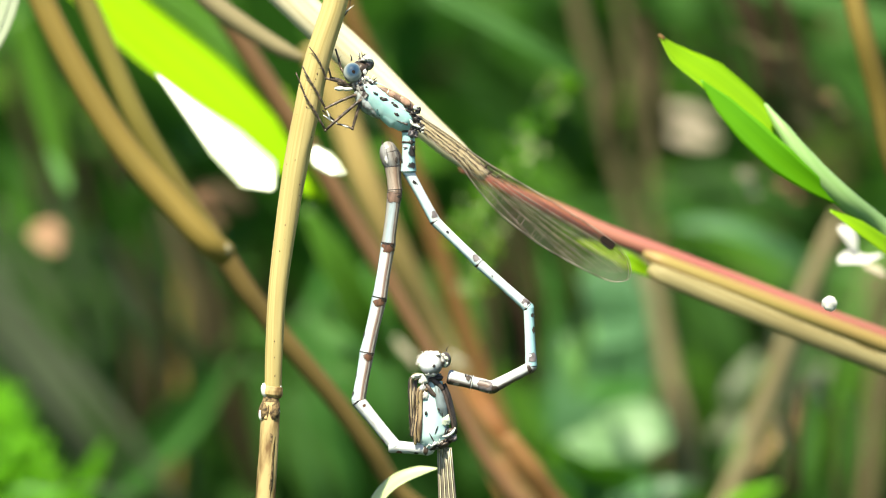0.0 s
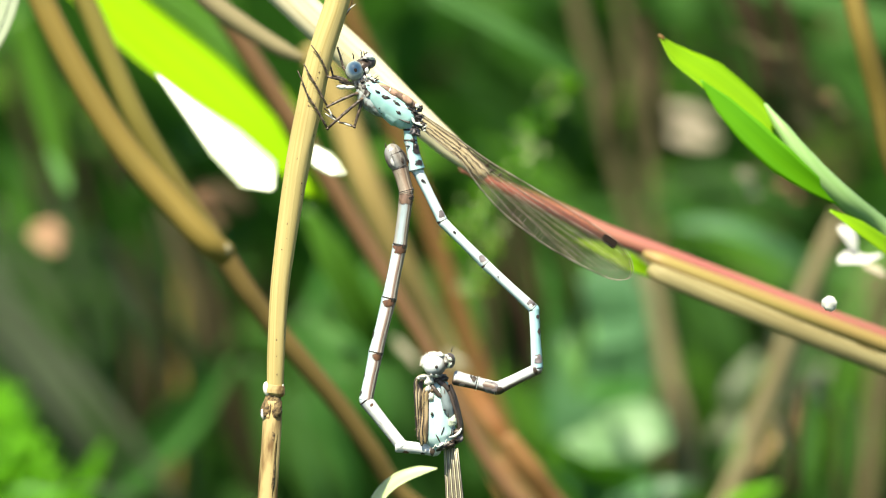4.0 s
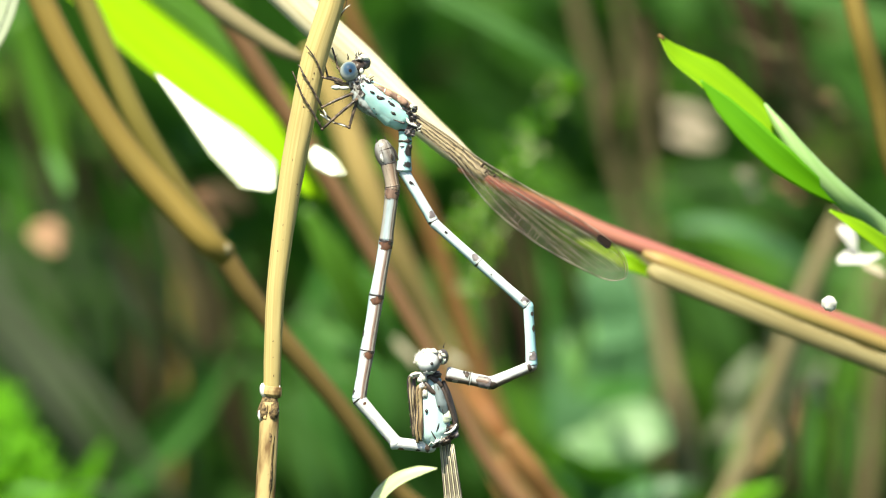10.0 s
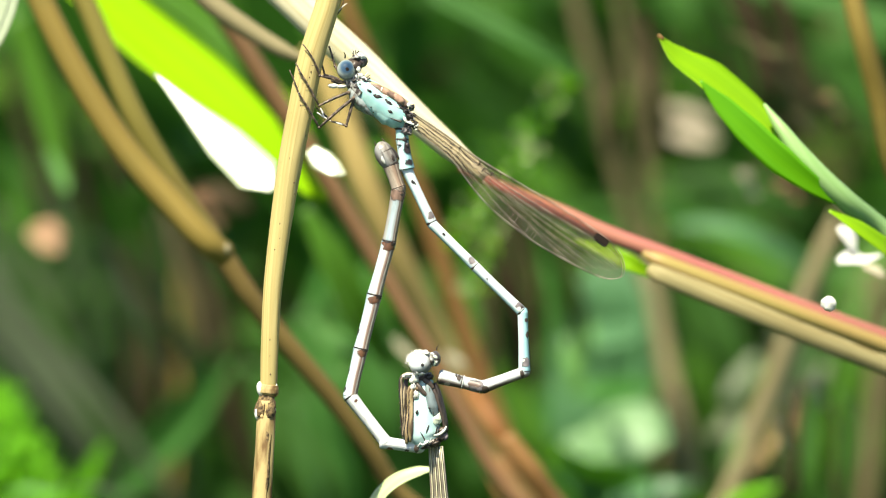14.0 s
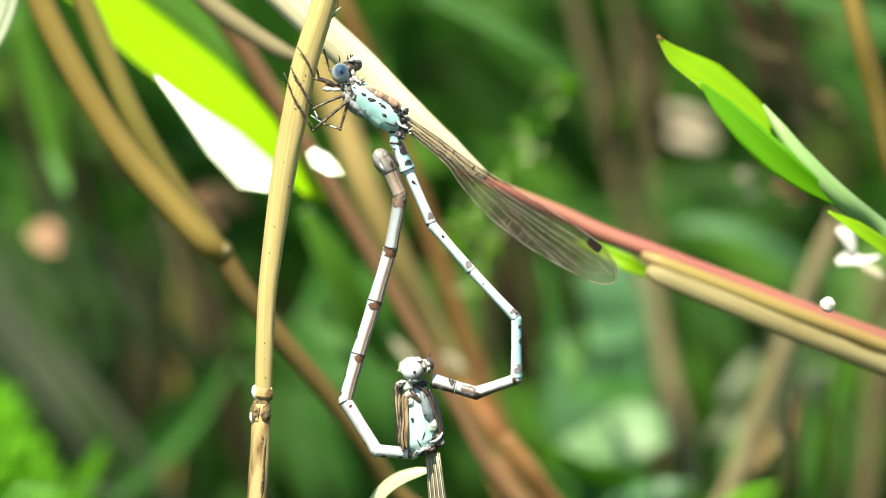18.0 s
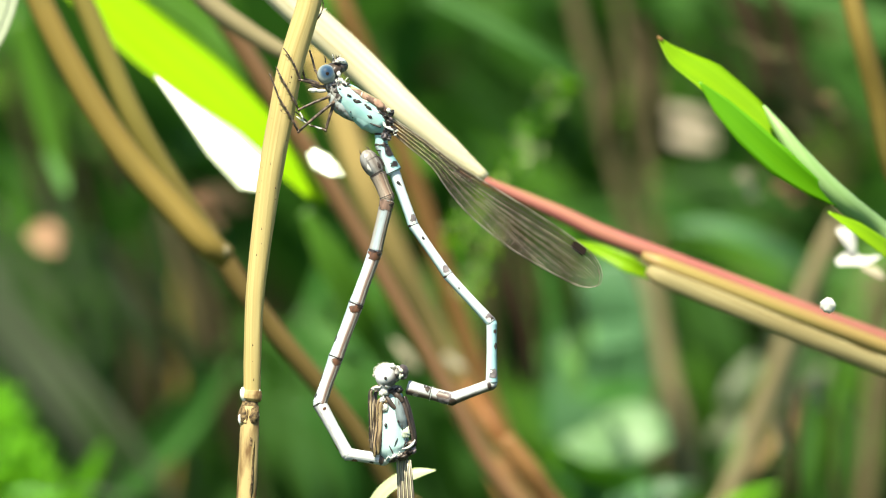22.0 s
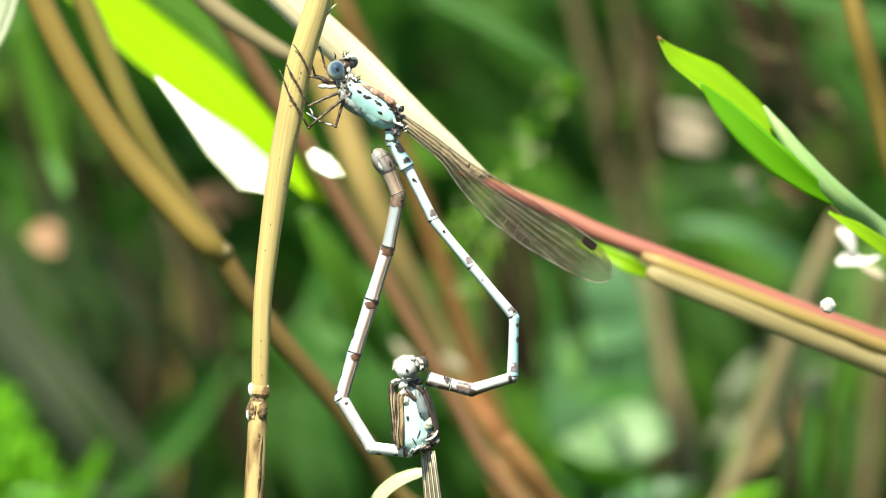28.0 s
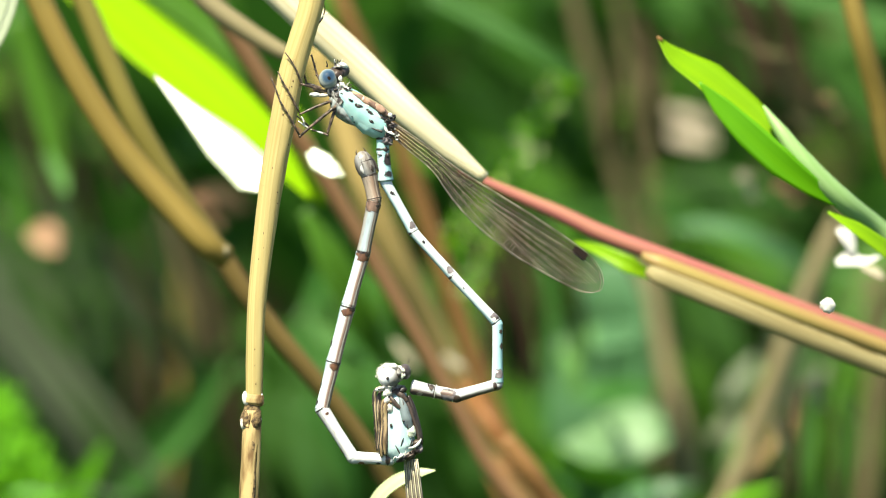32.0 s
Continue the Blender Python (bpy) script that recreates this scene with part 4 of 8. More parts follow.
    tagged(part("cross_veins", pale, VEIN, w, "fine pale cross veins"), kind="stuff")
    bm = bmesh.new()
    cells = [put(u, v, 0.12) for u, v in ((0.832, 0.82), (0.886, 0.81), (0.880, 0.985), (0.826, 0.975))]
    cells += [c - Vector((0, 0, 0.1)) for c in cells]
    vs = [bm.verts.new(c * MM) for c in cells]
    for f in ((0, 1, 2, 3), (7, 6, 5, 4), (0, 4, 5, 1), (1, 5, 6, 2), (2, 6, 7, 3), (3, 7, 4, 0)):
        bm.faces.new([vs[k] for k in f])
    part("wing_spot", bm, STIGMA, w, "dark brown cell near the wing tip", smooth=False)
    for u, v, a in ((0.315, 0.86, 0.13), (0.34, 0.72, 0.11), (0.375, 0.80, 0.12), (0.405, 0.94, 0.08), (0.22, 0.9, 0.10)):
        bm = bmesh.new()
        ball(bm, put(u, v, 0.05), (a * 1.3, a * 0.6, 0.07), turn=-60 + 200 * v, rough=0.5, seg=10)
        part("vein_knot", bm, VEIN_DARK, w, "dark knot of the veins")
    return w


wing(male, st(737, 212, 0.25), -35.75, 20.95, 4, 1)
wing(male, st(737, 213, 0.05), -36.05, 20.8, 2, 2)


# ---- abdomen segments: each along x from its own joint ----
def segment(parent, length, r0, r1, mat, label, rings, seed, flat=1.0):
    """One abdomen segment with a collar at its far end and its own markings; rings: (place, height, half length, half height, material, label)."""
    bm = bmesh.new()
    tube(bm, [(-0.12, 0, 0), (0, 0, 0), (length * 0.12, 0, 0), (length * 0.5, 0, 0), (length * 0.86, 0, 0), (length * 0.97, 0, 0), (length + 0.08, 0, 0)],
         [r0 * 0.75, r0 * 1.02, r0 * 0.94, (r0 + r1) / 2 * 0.9, r1 * 0.97, r1 * 1.03, r1 * 0.8], sides=18, steps=4, flat=flat, seed=seed)
    s = part("abdomen_segment", bm, mat, parent, label)
    bm = bmesh.new()
    ball(bm, (0.02, 0, 0), (r0 * 0.97, r0 * 0.97, r0 * 0.97 * flat), rough=0.1, seg=14)
    part("joint", bm, mat, s)
    for u, v, a, b, m, lab in rings:
        bm = bmesh.new()
        rr = r0 + (r1 - r0) * u
        if v is None:
            tube(bm, [(u * length - a, 0, 0), (u * length, 0, 0), (u * length + a, 0, 0)], [rr * 0.98, rr * b, rr * 0.98], sides=16, steps=2, flat=flat)
        else:
            # a curved patch that lies on the rod: v is the angle round it in degrees
            n, k = 10, 10
            bm.loops.layers.uv.new("UVMap")
            bm.loops.layers.uv.new("rim")
            lay, rim = bm.loops.layers.uv["UVMap"], bm.loops.layers.uv["rim"]
            where, edge_at = {}, {}
            g = []
            for i in range(n + 1):
                row = []
                for j in range(k + 1):
                    p, t = 2 * i / n - 1, 2 * j / k - 1
                    edge = math.sqrt(max(0.0, 1 - p ** 8))
                    an = radians(v + t * b * edge)
                    x = u * length + p * a * (1 + 0.25 * noise.noise(Vector((t * 1.6, seed * 3.7 + u * 9, v * 0.1))))
                    an += radians(b * 0.4) * noise.noise(Vector((p * 1.8, seed * 1.3 + u * 5, v * 0.2)))
                    c = min(max(x / length, 0), 1)
                    r = (r0 + (r1 - r0) * c) * (1.035 if c < 0.1 or c > 0.86 else 0.985) * (1.02 if abs(p) < 0.95 else 0.95)
                    row.append(bm.verts.new(Vector((x, math.cos(an) * r, math.sin(an) * r * flat)) * MM))
                    where[row[-1]] = (an * r + seed, x + seed * 3)
                    edge_at[row[-1]] = (p, t)
                g.append(row)
            for i in range(n):
                for j in range(k):
                    fc = bm.faces.new((g[i][j], g[i + 1][j], g[i + 1][j + 1], g[i][j + 1]))
                    for lp in fc.loops:
                        lp[lay].uv = where[lp.vert]
                        lp[rim].uv = edge_at[lp.vert]
        part("marking", bm, m if v is None else WORN[m], s, lab)
    return s


def end_segment(parent):
    """The swollen, rounded last segments."""
    bm = bmesh.new()
    tube(bm, [(-0.1, 0, 0), (0.1, 0, 0), (0.5, 0.02, 0), (1.0, 0.04, 0), (1.5, 0.02, 0), (1.85, 0, 0), (2.05, 0, 0)], [0.50, 0.64, 0.76, 0.78, 0.68, 0.48, 0.15], sides=20, steps=4)
    s = part("abdomen_segment", bm, FEMALE_TIP, parent, "swollen mottled grey-brown end segment")
    for a, y, r in ((0.02, 0, 0.67), (1.2, 0, 0.76)):
        bm = bmesh.new()
        tube(bm, [(a - 0.03, y, 0), (a, y, 0), (a + 0.03, y, 0)], [r * 0.97, r * 1.01, r * 0.97], sides=16, steps=1)
        part("marking", bm, BROWN, s, "dark joint ring")
    for at, size, m in (((0.7, 0.3, 0.62), (0.4, 0.2, 0.1), PALE_PINK), ((0.5, -0.35, 0.56), (0.36, 0.16, 0.1), BROWN), ((1.5, 0.1, 0.56), (0.25, 0.2, 0.1), PALE_PINK)):
        bm = bmesh.new()
        ball(bm, at, size, rough=0.5, seg=12)
        part("marking", bm, m, s, "uneven patch")
    return s


JOINT = (0.985, None, 0.035, 1.07, BLACK, "black joint ring")
CLEFT = (0.985, 135, 0.12, 38, BLACK, "black cleft at the joint")
male_segments = [
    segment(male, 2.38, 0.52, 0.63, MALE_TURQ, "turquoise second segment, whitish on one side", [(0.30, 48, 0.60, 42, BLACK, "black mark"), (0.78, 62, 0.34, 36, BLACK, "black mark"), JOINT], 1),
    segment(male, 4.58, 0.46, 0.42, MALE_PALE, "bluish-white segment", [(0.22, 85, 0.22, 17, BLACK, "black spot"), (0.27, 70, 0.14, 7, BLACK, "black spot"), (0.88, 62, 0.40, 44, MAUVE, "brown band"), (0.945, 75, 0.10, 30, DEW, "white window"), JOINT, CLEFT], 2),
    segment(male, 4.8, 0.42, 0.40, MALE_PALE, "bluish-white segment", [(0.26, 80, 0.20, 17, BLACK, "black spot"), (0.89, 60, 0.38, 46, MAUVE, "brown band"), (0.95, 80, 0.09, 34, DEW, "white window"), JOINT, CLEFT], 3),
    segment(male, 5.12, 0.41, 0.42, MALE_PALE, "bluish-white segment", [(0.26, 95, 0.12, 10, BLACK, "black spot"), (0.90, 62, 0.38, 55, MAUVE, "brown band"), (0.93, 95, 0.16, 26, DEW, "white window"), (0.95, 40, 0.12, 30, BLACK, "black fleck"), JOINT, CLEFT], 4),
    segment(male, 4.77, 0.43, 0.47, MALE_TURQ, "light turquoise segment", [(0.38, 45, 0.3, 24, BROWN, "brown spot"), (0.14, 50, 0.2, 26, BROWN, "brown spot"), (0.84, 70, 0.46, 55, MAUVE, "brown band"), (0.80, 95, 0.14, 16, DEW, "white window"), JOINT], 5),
    segment(male, 3.61, 0.47, 0.52, MALE_END, "white segment with shade put into its underside", [(0.93, 60, 0.28, 62, BROWN, "dark brown end"), (0.06, 80, 0.18, 50, BROWN, "brown start"), JOINT], 6),
    # The pale streak and brown underside paint sheen and shade.
    segment(male, 3.52, 0.53, 0.58, MALE_END, "pale end segments, brown where they meet", [(0.16, 84, 0.66, 92, MAUVE, "brown saddle"), (0.20, 100, 0.62, 26, STRIPED, "greyish streak"), (0.24, 150, 0.6, 16, PALE_PINK, "pale streak standing for a sheen"), (0.49, None, 0.035, 1.08, BLACK, "black joint ring"), (0.56, 125, 0.22, 36, BROWN, "brown patch"), (0.64, 140, 0.10, 26, BLACK, "black fleck"), (0.80, 40, 0.3, 34, STRIPED, "brown patch for the underside shade")], 7),
]
for u, r in ((0.04, 0.56), (0.46, 0.60)):
    bm = bmesh.new()
    tube(bm, [(u * 3.52 - 0.03, 0, 0), (u * 3.52, 0, 0), (u * 3.52 + 0.03, 0, 0)], [r * 0.95, r, r * 0.95], sides=16, steps=1)
    part("marking", bm, DEW, male_segments[-1], "thin white joint ring")

# ---- the female, hanging below ----
female = thing("damselfly", (-0.62, -13.32, 0), "whitish female damselfly with folded wings hanging from the male", "damselfly", "mating damselflies")
rod("thorax", [(-0.62, -10.29, 0), (-0.8, -11.09, 0), (-0.89, -12.21, 0), (-0.89, -13.54, 0), (-0.71, -14.75, 0), (-0.36, -15.55, 0)], [0.62, 0.86, 1.12, 1.28, 1.30, 0.9], TURQ_PALE, female, "pale turquoise thorax", sides=24, wobble=0.04)
rod("back_plate", [(0.09, -10.64, 0.27), (0.4, -11.53, 0.36), (0.67, -12.65, 0.36), (0.89, -13.85, 0.27), (0.94, -14.57, 0.18)], [0.16, 0.22, 0.24, 0.24, 0.18], BLACK, female, "dark brown back plate", sides=12, wobble=0.3)
rod("side_panel", [st(772, 682, 0.72), st(777, 702, 0.86), st(782, 722, 0.88), st(788, 738, 0.78)], [0.16, 0.38, 0.44, 0.26], SLATE, female, "slate-grey stripe beside the back plate", sides=12)
rod("side_line", [(-0.36, -10.99, 1.07), (-0.18, -12.06, 1.16), (-0.04, -13.21, 1.16)], [0.03, 0.05, 0.03], BROWN, female, sides=6)
rod("neck_strip", [st(752, 678, 0.86), st(760, 688, 0.98), st(768, 698, 1.05), st(775, 704, 1.08)], [0.10, 0.20, 0.17, 0.04], BROWN, female, "brown strip below the collar", sides=10, wobble=0.5, flat=0.6)
rod("neck_strip", [st(766, 672, 0.7), st(776, 680, 0.78), st(784, 690, 0.8)], [0.2, 0.26, 0.14], BROWN, female, "brown strip below the collar", sides=10, wobble=0.5, flat=0.6)
for x, y, a, b, t in ((754, 731, 0.12, 0.16, 0), (776, 724, 0.1, 0.1, 0), (772, 762, 0.06, 0.42, -20), (764, 774, 0.06, 0.42, 28), (788, 764, 0.06, 0.36, -14)):
    lump("spot", (-34.93 + x * 0.044554, 19.648 - y * 0.044554, 1.22), (a, b, 0.12), BLACK, female, "black mark", turn=t)
for u, v, a, b, m, t in ((772, 790, 0.5, 0.26, HINGE, 25), (786, 786, 0.5, 0.3, BROWN, 25), (799, 774, 0.3, 0.5, BROWN, -15)):
    lump("wing_base", st(u, v, 0.7), (a, b, 0.42), m, female, "dark wing hinge", turn=t, rough=0.5)
rod("pale_rim", [st(783, 773, 1.22), st(793, 771, 1.25), st(801, 765, 1.2), st(806, 757, 1.05)], [0.04, 0.11, 0.12, 0.05], DEW, female, "white rim over the wing hinge", sides=8)
rod("pale_rim", [(-0.98, -15.53, 1.16), (-0.62, -15.35, 1.25), (-0.44, -15.17, 1.25)], [0.04, 0.1, 0.04], DEW, female, "white rim over the wing hinge", sides=8)
rod("prothorax", [(-0.62, -9.76, 0), (-0.71, -10.29, 0), (-0.89, -10.83, 0)], [0.5, 0.55, 0.62], MOTTLED, female, "mottled collar", sides=14, wobble=0.3)
for u, v, a, b, m, t in ((755, 678, 0.34, 0.16, HORN, 50), (776, 670, 0.35, 0.22, BLACK, 10), (762, 672, 0.36, 0.16, BROWN, 20)):
    lump("collar_plate", st(u, v, 0.68), (a, b, 0.2), m, female, "small collar plate", turn=t, rough=0.5)
fhead = lump("head", (-0.62, -8.95, 0.45), (0.9, 0.62, 0.7), PALE_PINK, female, "pale head", rough=0.2, turn=20)
lump("eye", (-0.94, -9.13, 1.05), (0.90, 0.84, 0.80), FEMALE_EYE, fhead, "whitish compound eye", seg=24)
lump("pupil", (-0.71, -9.21, 1.82), (0.13, 0.14, 0.06), BLACK, fhead, "dark false pupil", seg=12)
lump("eye", (0.18, -8.74, 0.45), (0.46, 0.62, 0.6), EYE_DARK, fhead, "dark compound eye", seg=20)
lump("pupil", (0.46, -8.76, 0.98), (0.10, 0.12, 0.08), BLACK, fhead, "dark false pupil", seg=12)
lump("eye_rim", (-0.04, -8.86, 0.88), (0.24, 0.46, 0.5), MOTTLED, fhead, "mottled strip between the eyes", seg=16, rough=0.3)
for x, y, z, a, b, m, t in ((0.22, -8.60, 0.98, 0.24, 0.13, CREAM, -35), (0.12, -9.04, 1.0, 0.18, 0.25, CREAM, 20), (0.34, -8.98, 0.92, 0.09, 0.12, DEW, 0), (-0.02, -8.36, 0.95, 0.22, 0.14, PETAL, -20)):
    lump("eye_patch", (x, y, z), (a, b, 0.10), m, fhead, "pale blotch beside the dark eye", turn=t, rough=0.7, seg=12)
for x, y, z, a, b, m, t in ((-1.62, -8.78, 0.95, 0.34, 0.30, PETAL, 30), (-1.20, -8.32, 1.0, 0.42, 0.26, PETAL, 5), (-0.62, -8.28, 1.0, 0.40, 0.24, PETAL, -12), (-1.64, -9.12, 1.0, 0.26, 0.30, CREAM, 10), (-0.98, -9.82, 1.2, 0.44, 0.20, PALE_PINK, -8)):
    lump("dusty_tuft", (x, y, z), (a, b, 0.34), m, fhead, "white dusty tuft on the head", turn=t, rough=0.8, seg=16)
lump("forehead", (-1.2, -8.73, 0.85), (0.86, 0.62, 0.62), PETAL, fhead, "white dusty forehead", rough=0.35, turn=24, seg=24)
rnd = random.Random(5)
for i in range(44):
    a = radians(rnd.uniform(55, 195))
    x, y = 759 + 19 * math.cos(a), 641 - 17 * math.sin(a)
    L = rnd.uniform(2.5, 5.5)
    a += rnd.uniform(-0.5, 0.5)
    rod("bristle", [(-34.93 + (x + L * f * math.cos(a)) * 0.044554, 19.648 - (y - L * f * math.sin(a)) * 0.044554, 0.8 + 0.2 * f) for f in (-0.5, 0.4, 1.0)], [0.05, 0.04, 0.012], PETAL, fhead, sides=5, steps=1)
rod("antenna", [(0.27, -8.06, 0), (0.31, -7.84, 0), (0.49, -7.62, 0)], [0.05, 0.035, 0.015], BLACK, fhead, sides=5)
for k, (pts, r, m) in enumerate((([(752, 668), (742, 663), (731, 667), (727, 673), (726, 690), (727, 715), (728, 745), (728, 776)], (0.09, 0.12, 0.13, 0.14, 0.15, 0.13, 0.12, 0.05), GOLD_WING),
                                 ([(754, 672), (745, 668), (736, 672), (734, 684), (733, 705), (734, 730), (732, 757), (733, 782)], (0.09, 0.10, 0.12, 0.16, 0.20, 0.18, 0.15, 0.06), GOLD_WING),
                                 ([(756, 684), (748, 684), (742, 689), (740, 706), (739, 728), (737, 750), (736, 770), (735, 787)], (0.10, 0.13, 0.17, 0.22, 0.20, 0.20, 0.24, 0.10), AMBER_LEG),
                                 ([(757, 690), (750, 690), (745, 698), (744, 715), (743, 738), (741, 760), (741, 784)], (0.10, 0.14, 0.16, 0.18, 0.20, 0.24, 0.10), AMBER_LEG))):
    z = 0.30 + 0.2 * k
    rod("leg", [st(u, v, z + 0.1 * math.sin(v * 0.09 + k)) for u, v in pts], r, m, female, "golden-brown folded leg", sides=8, wobble=0.5, seed=k, steps=5)
    for side in (-1, 1):
        rod("leg_edge", [st(u + side * r[i + 2] * 19, v, z + 0.07 + 0.1 * math.sin(v * 0.09 + k)) for i, (u, v) in enumerate(pts[2:])], [0.055, 0.065, 0.07, 0.06, 0.06, 0.02], BLACK if side < 0 else BROWN, female, "thin dark leg edge", sides=5, steps=4, wobble=0.5, seed=k + 9)
    for q in range(8):
        v = 690 + q * 11 + 3 * k
        u = float(np.interp(v, [p[1] for p in pts[3:]], [p[0] for p in pts[3:]]))
        rod("spine", [st(u - 2, v, z + 0.1), st(u - 4.2, v + 2, z + 0.14), st(u - 5.6, v + 6, z + 0.14)], [0.026, 0.02, 0.006], BLACK if q % 2 else LEGS, female, sides=4, steps=1)
for u, v, a, b, m, t in ((750, 672, 0.28, 0.40, PETAL, 10), (748, 686, 0.24, 0.34, PALE_PINK, -15), (753, 700, 0.22, 0.40, PETAL, 10), (745, 676, 0.2, 0.2, PALE_PINK, 0), (739, 665, 0.4, 0.10, PALE_PINK, 10), (731, 668, 0.14, 0.14, DEW, 0)):
    lump("leg_root", st(u, v, 0.95), (a, b, 0.22), m, female, "pale leg root", turn=t, rough=0.7, seg=14)
lump("pale_patch", st(790, 744, 0.95), (0.34, 0.44, 0.2), CREAM, female, "cream patch beside the hinge", turn=-20, rough=0.5)
rod("back_margin", [st(781, 683, 0.62), st(788, 702, 0.74), st(794, 724, 0.76), st(800, 746, 0.68), st(804, 766, 0.55)], [0.14, 0.19, 0.17, 0.16, 0.22], BROWN, female, "dark brown margin of the back", sides=10, wobble=0.5)
for u, v, a, b, t in ((799, 765, 0.42, 0.30, 20), (803, 776, 0.24, 0.28, 0), (777, 787, 0.5, 0.18, 30)):
    lump("hinge_plate", st(u, v, 0.95), (a, b, 0.12), BROWN if v % 2 else MAUVE, female, "brown hinge plate", turn=t, rough=0.6)
rod("scallop", [st(754, 793, 1.0), st(760, 787, 1.12), st(764, 791, 1.12), st(769, 783, 1.2), st(774, 786, 1.18), st(779, 777, 1.22)], [0.03, 0.065, 0.04, 0.07, 0.04, 0.03], DEW, female, "white scalloped edge over the hinge", sides=8, wobble=0.4)
rod("leg", [(-1.42, -10.29, 0.45), (-1.91, -10.1, 0.71), (-2.36, -10.19, 0.8)], [0.12, 0.11, 0.05], PALE_PINK, female, "pale bent leg joint", sides=7, wobble=0.3)
# the wings hang edge-on
for k, (x0, x1, z) in enumerate(((778, 792, 12), (784, 808, 4), (790, 822, -4), (796, 836, -12))):
    bm = bmesh.new()
    o = origin_of(female)
    blade(bm, [(-34.93 + (x0 + (x1 - x0) * s) * 0.044554, 19.648 - (792 + 470 * s) * 0.044554, -z * 0.05) for s in (0, 0.2, 0.45, 0.75, 1.0)], [0.16, 0.2, 0.36, 0.4, 0.1], o, turn=30 - 12 * k, cup=0.3, thick=0.05, across=4)
    w = part("wing", bm, GREY_WING, female, "folded brownish wing seen edge-on")
    for e in (-0.8, -0.2, 0.5):
        bm = bmesh.new()
        tube(bm, [(-34.93 + (x0 + (x1 - x0) * s) * 0.044554 + e * 0.2, 19.648 - (792 + 470 * s) * 0.044554, -z * 0.05 + 0.16) for s in (0, 0.2, 0.45, 0.75, 1.0)], [0.05, 0.045, 0.04, 0.03, 0.02], o, sides=5, steps=3)
        part("vein", bm, STRAW_PALE if e == -0.2 else VEIN, w, "pale wing vein" if e == -0.2 else "dark wing edge")

DASH = (0.12, 20, 0.26, 20, BLACK, "black dash")
LINE = (0.975, 60, 0.05, 60, BLACK, "thin dark line at the joint")
female_segments = [
    segment(female, 3.06, 0.52, 0.52, FEMALE_WHITE, "whitish first segments", [(0.06, 90, 0.22, 90, BROWN, "dark joint"), (0.75, 30, 0.3, 26, RUST, "rust mark"), (0.3, 40, 0.2, 16, BLACK, "black fleck")], 11),
    segment(female, 4.73, 0.53, 0.56, FEMALE_WHITE, "whitish segment", [(0.86, 105, 0.13, 20, RUST, "rust dot"), (0.2, 20, 0.3, 14, RUST, "rust mark"), LINE, JOINT], 12),
    segment(female, 3.94, 0.57, 0.58, FEMALE_SIDE, "bluish-white segment with a brown side", [DASH, (0.5, 10, 0.3, 14, BLACK, "black dash"), (0.89, 104, 0.40, 44, RUST, "rust patch"), (0.96, 125, 0.16, 34, BLACK, "black edge"), LINE, JOINT], 13),
    segment(female, 4.54, 0.59, 0.60, FEMALE_SIDE, "bluish-white segment with a brown side", [(0.30, 16, 0.3, 18, BLACK, "black dash"), (0.90, 102, 0.42, 52, RUST, "rust patch"), (0.96, 130, 0.18, 34, BLACK, "black edge"), LINE, JOINT], 14),
    segment(female, 4.38, 0.59, 0.57, FEMALE_SIDE, "bluish-white segment with a brown side", [(0.90, 100, 0.44, 70, RUST, "rust patch"), (0.965, 70, 0.10, 40, BLACK, "black edge"), (0.95, 125, 0.16, 20, BLACK, "black edge"), LINE, JOINT], 15),
    segment(female, 4.0, 0.56, 0.58, FEMALE_SHADED, "bluish segment, greyed for the male's shadow", [(0.90, 95, 0.50, 100, BAND, "brown end"), (0.93, 130, 0.16, 20, BLACK, "black fleck"), JOINT], 16),
    segment(female, 1.96, 0.60, 0.66, FEMALE_HORN, "horn-brown segment", [(0.06, None, 0.04, 1.04, BROWN, "dark ring"), JOINT], 17),
    end_segment(female),
]
tip = female_segments[-1]
for y, z in ((-0.36, 0.15), (0.34, 0.15)):
    bm = bmesh.new()
    tube(bm, [(1.75, y * 0.9, z), (2.05, y * 1.05, z * 1.1), (2.28, y * 0.7, z)], [0.06, 0.05, 0.015], sides=6, steps=3)
    part("claw", bm, BROWN, tip, "small horny tip")
bm = bmesh.new()
tube(bm, [(1.5, -0.50, 0.2), (0.9, -0.74, 0.25), (0.2, -0.80, 0.25), (-0.2, -0.95, 0.2)], [0.08, 0.1, 0.09, 0.04], sides=8, steps=3)
part("ovipositor", bm, BLACK, tip, "dark ovipositor")

# ---- plants round the pair ----
sheath = thing("leaning_reed", (16.82, -1.79, -25), "leaning rosy reed with a pale straw sheath", "reed")
rod("stem", rooted([st(815, 296, -52), st(880, 326, -52), st(935, 350, -52), st(1000, 378, -52), st(1062, 408, -52), st(1171, 449, -52), st(1307, 500, -53), st(1440, 551, -54), st(1568, 598, -56), st(1690, 645, -58)]), [0.25, 0.42, 0.55, 0.64, 0.72, 0.70, 0.68, 0.66, 0.66, 0.66, 0.8, 1.0], STEM_ROSE, sheath, "rosy red reed stem", sides=16)
rod("flank", rooted([st(1140, 448, -49.3), st(1171, 463, -49), st(1307, 515, -49.5), st(1440, 565, -50.5), st(1568, 613, -52.3), st(1690, 660, -54.3)]), [0.3, 0.66, 0.72, 0.72, 0.70, 0.70, 0.8, 0.9], STEM_AMBER, sheath, "amber-yellow flank of the stem", sides=16)
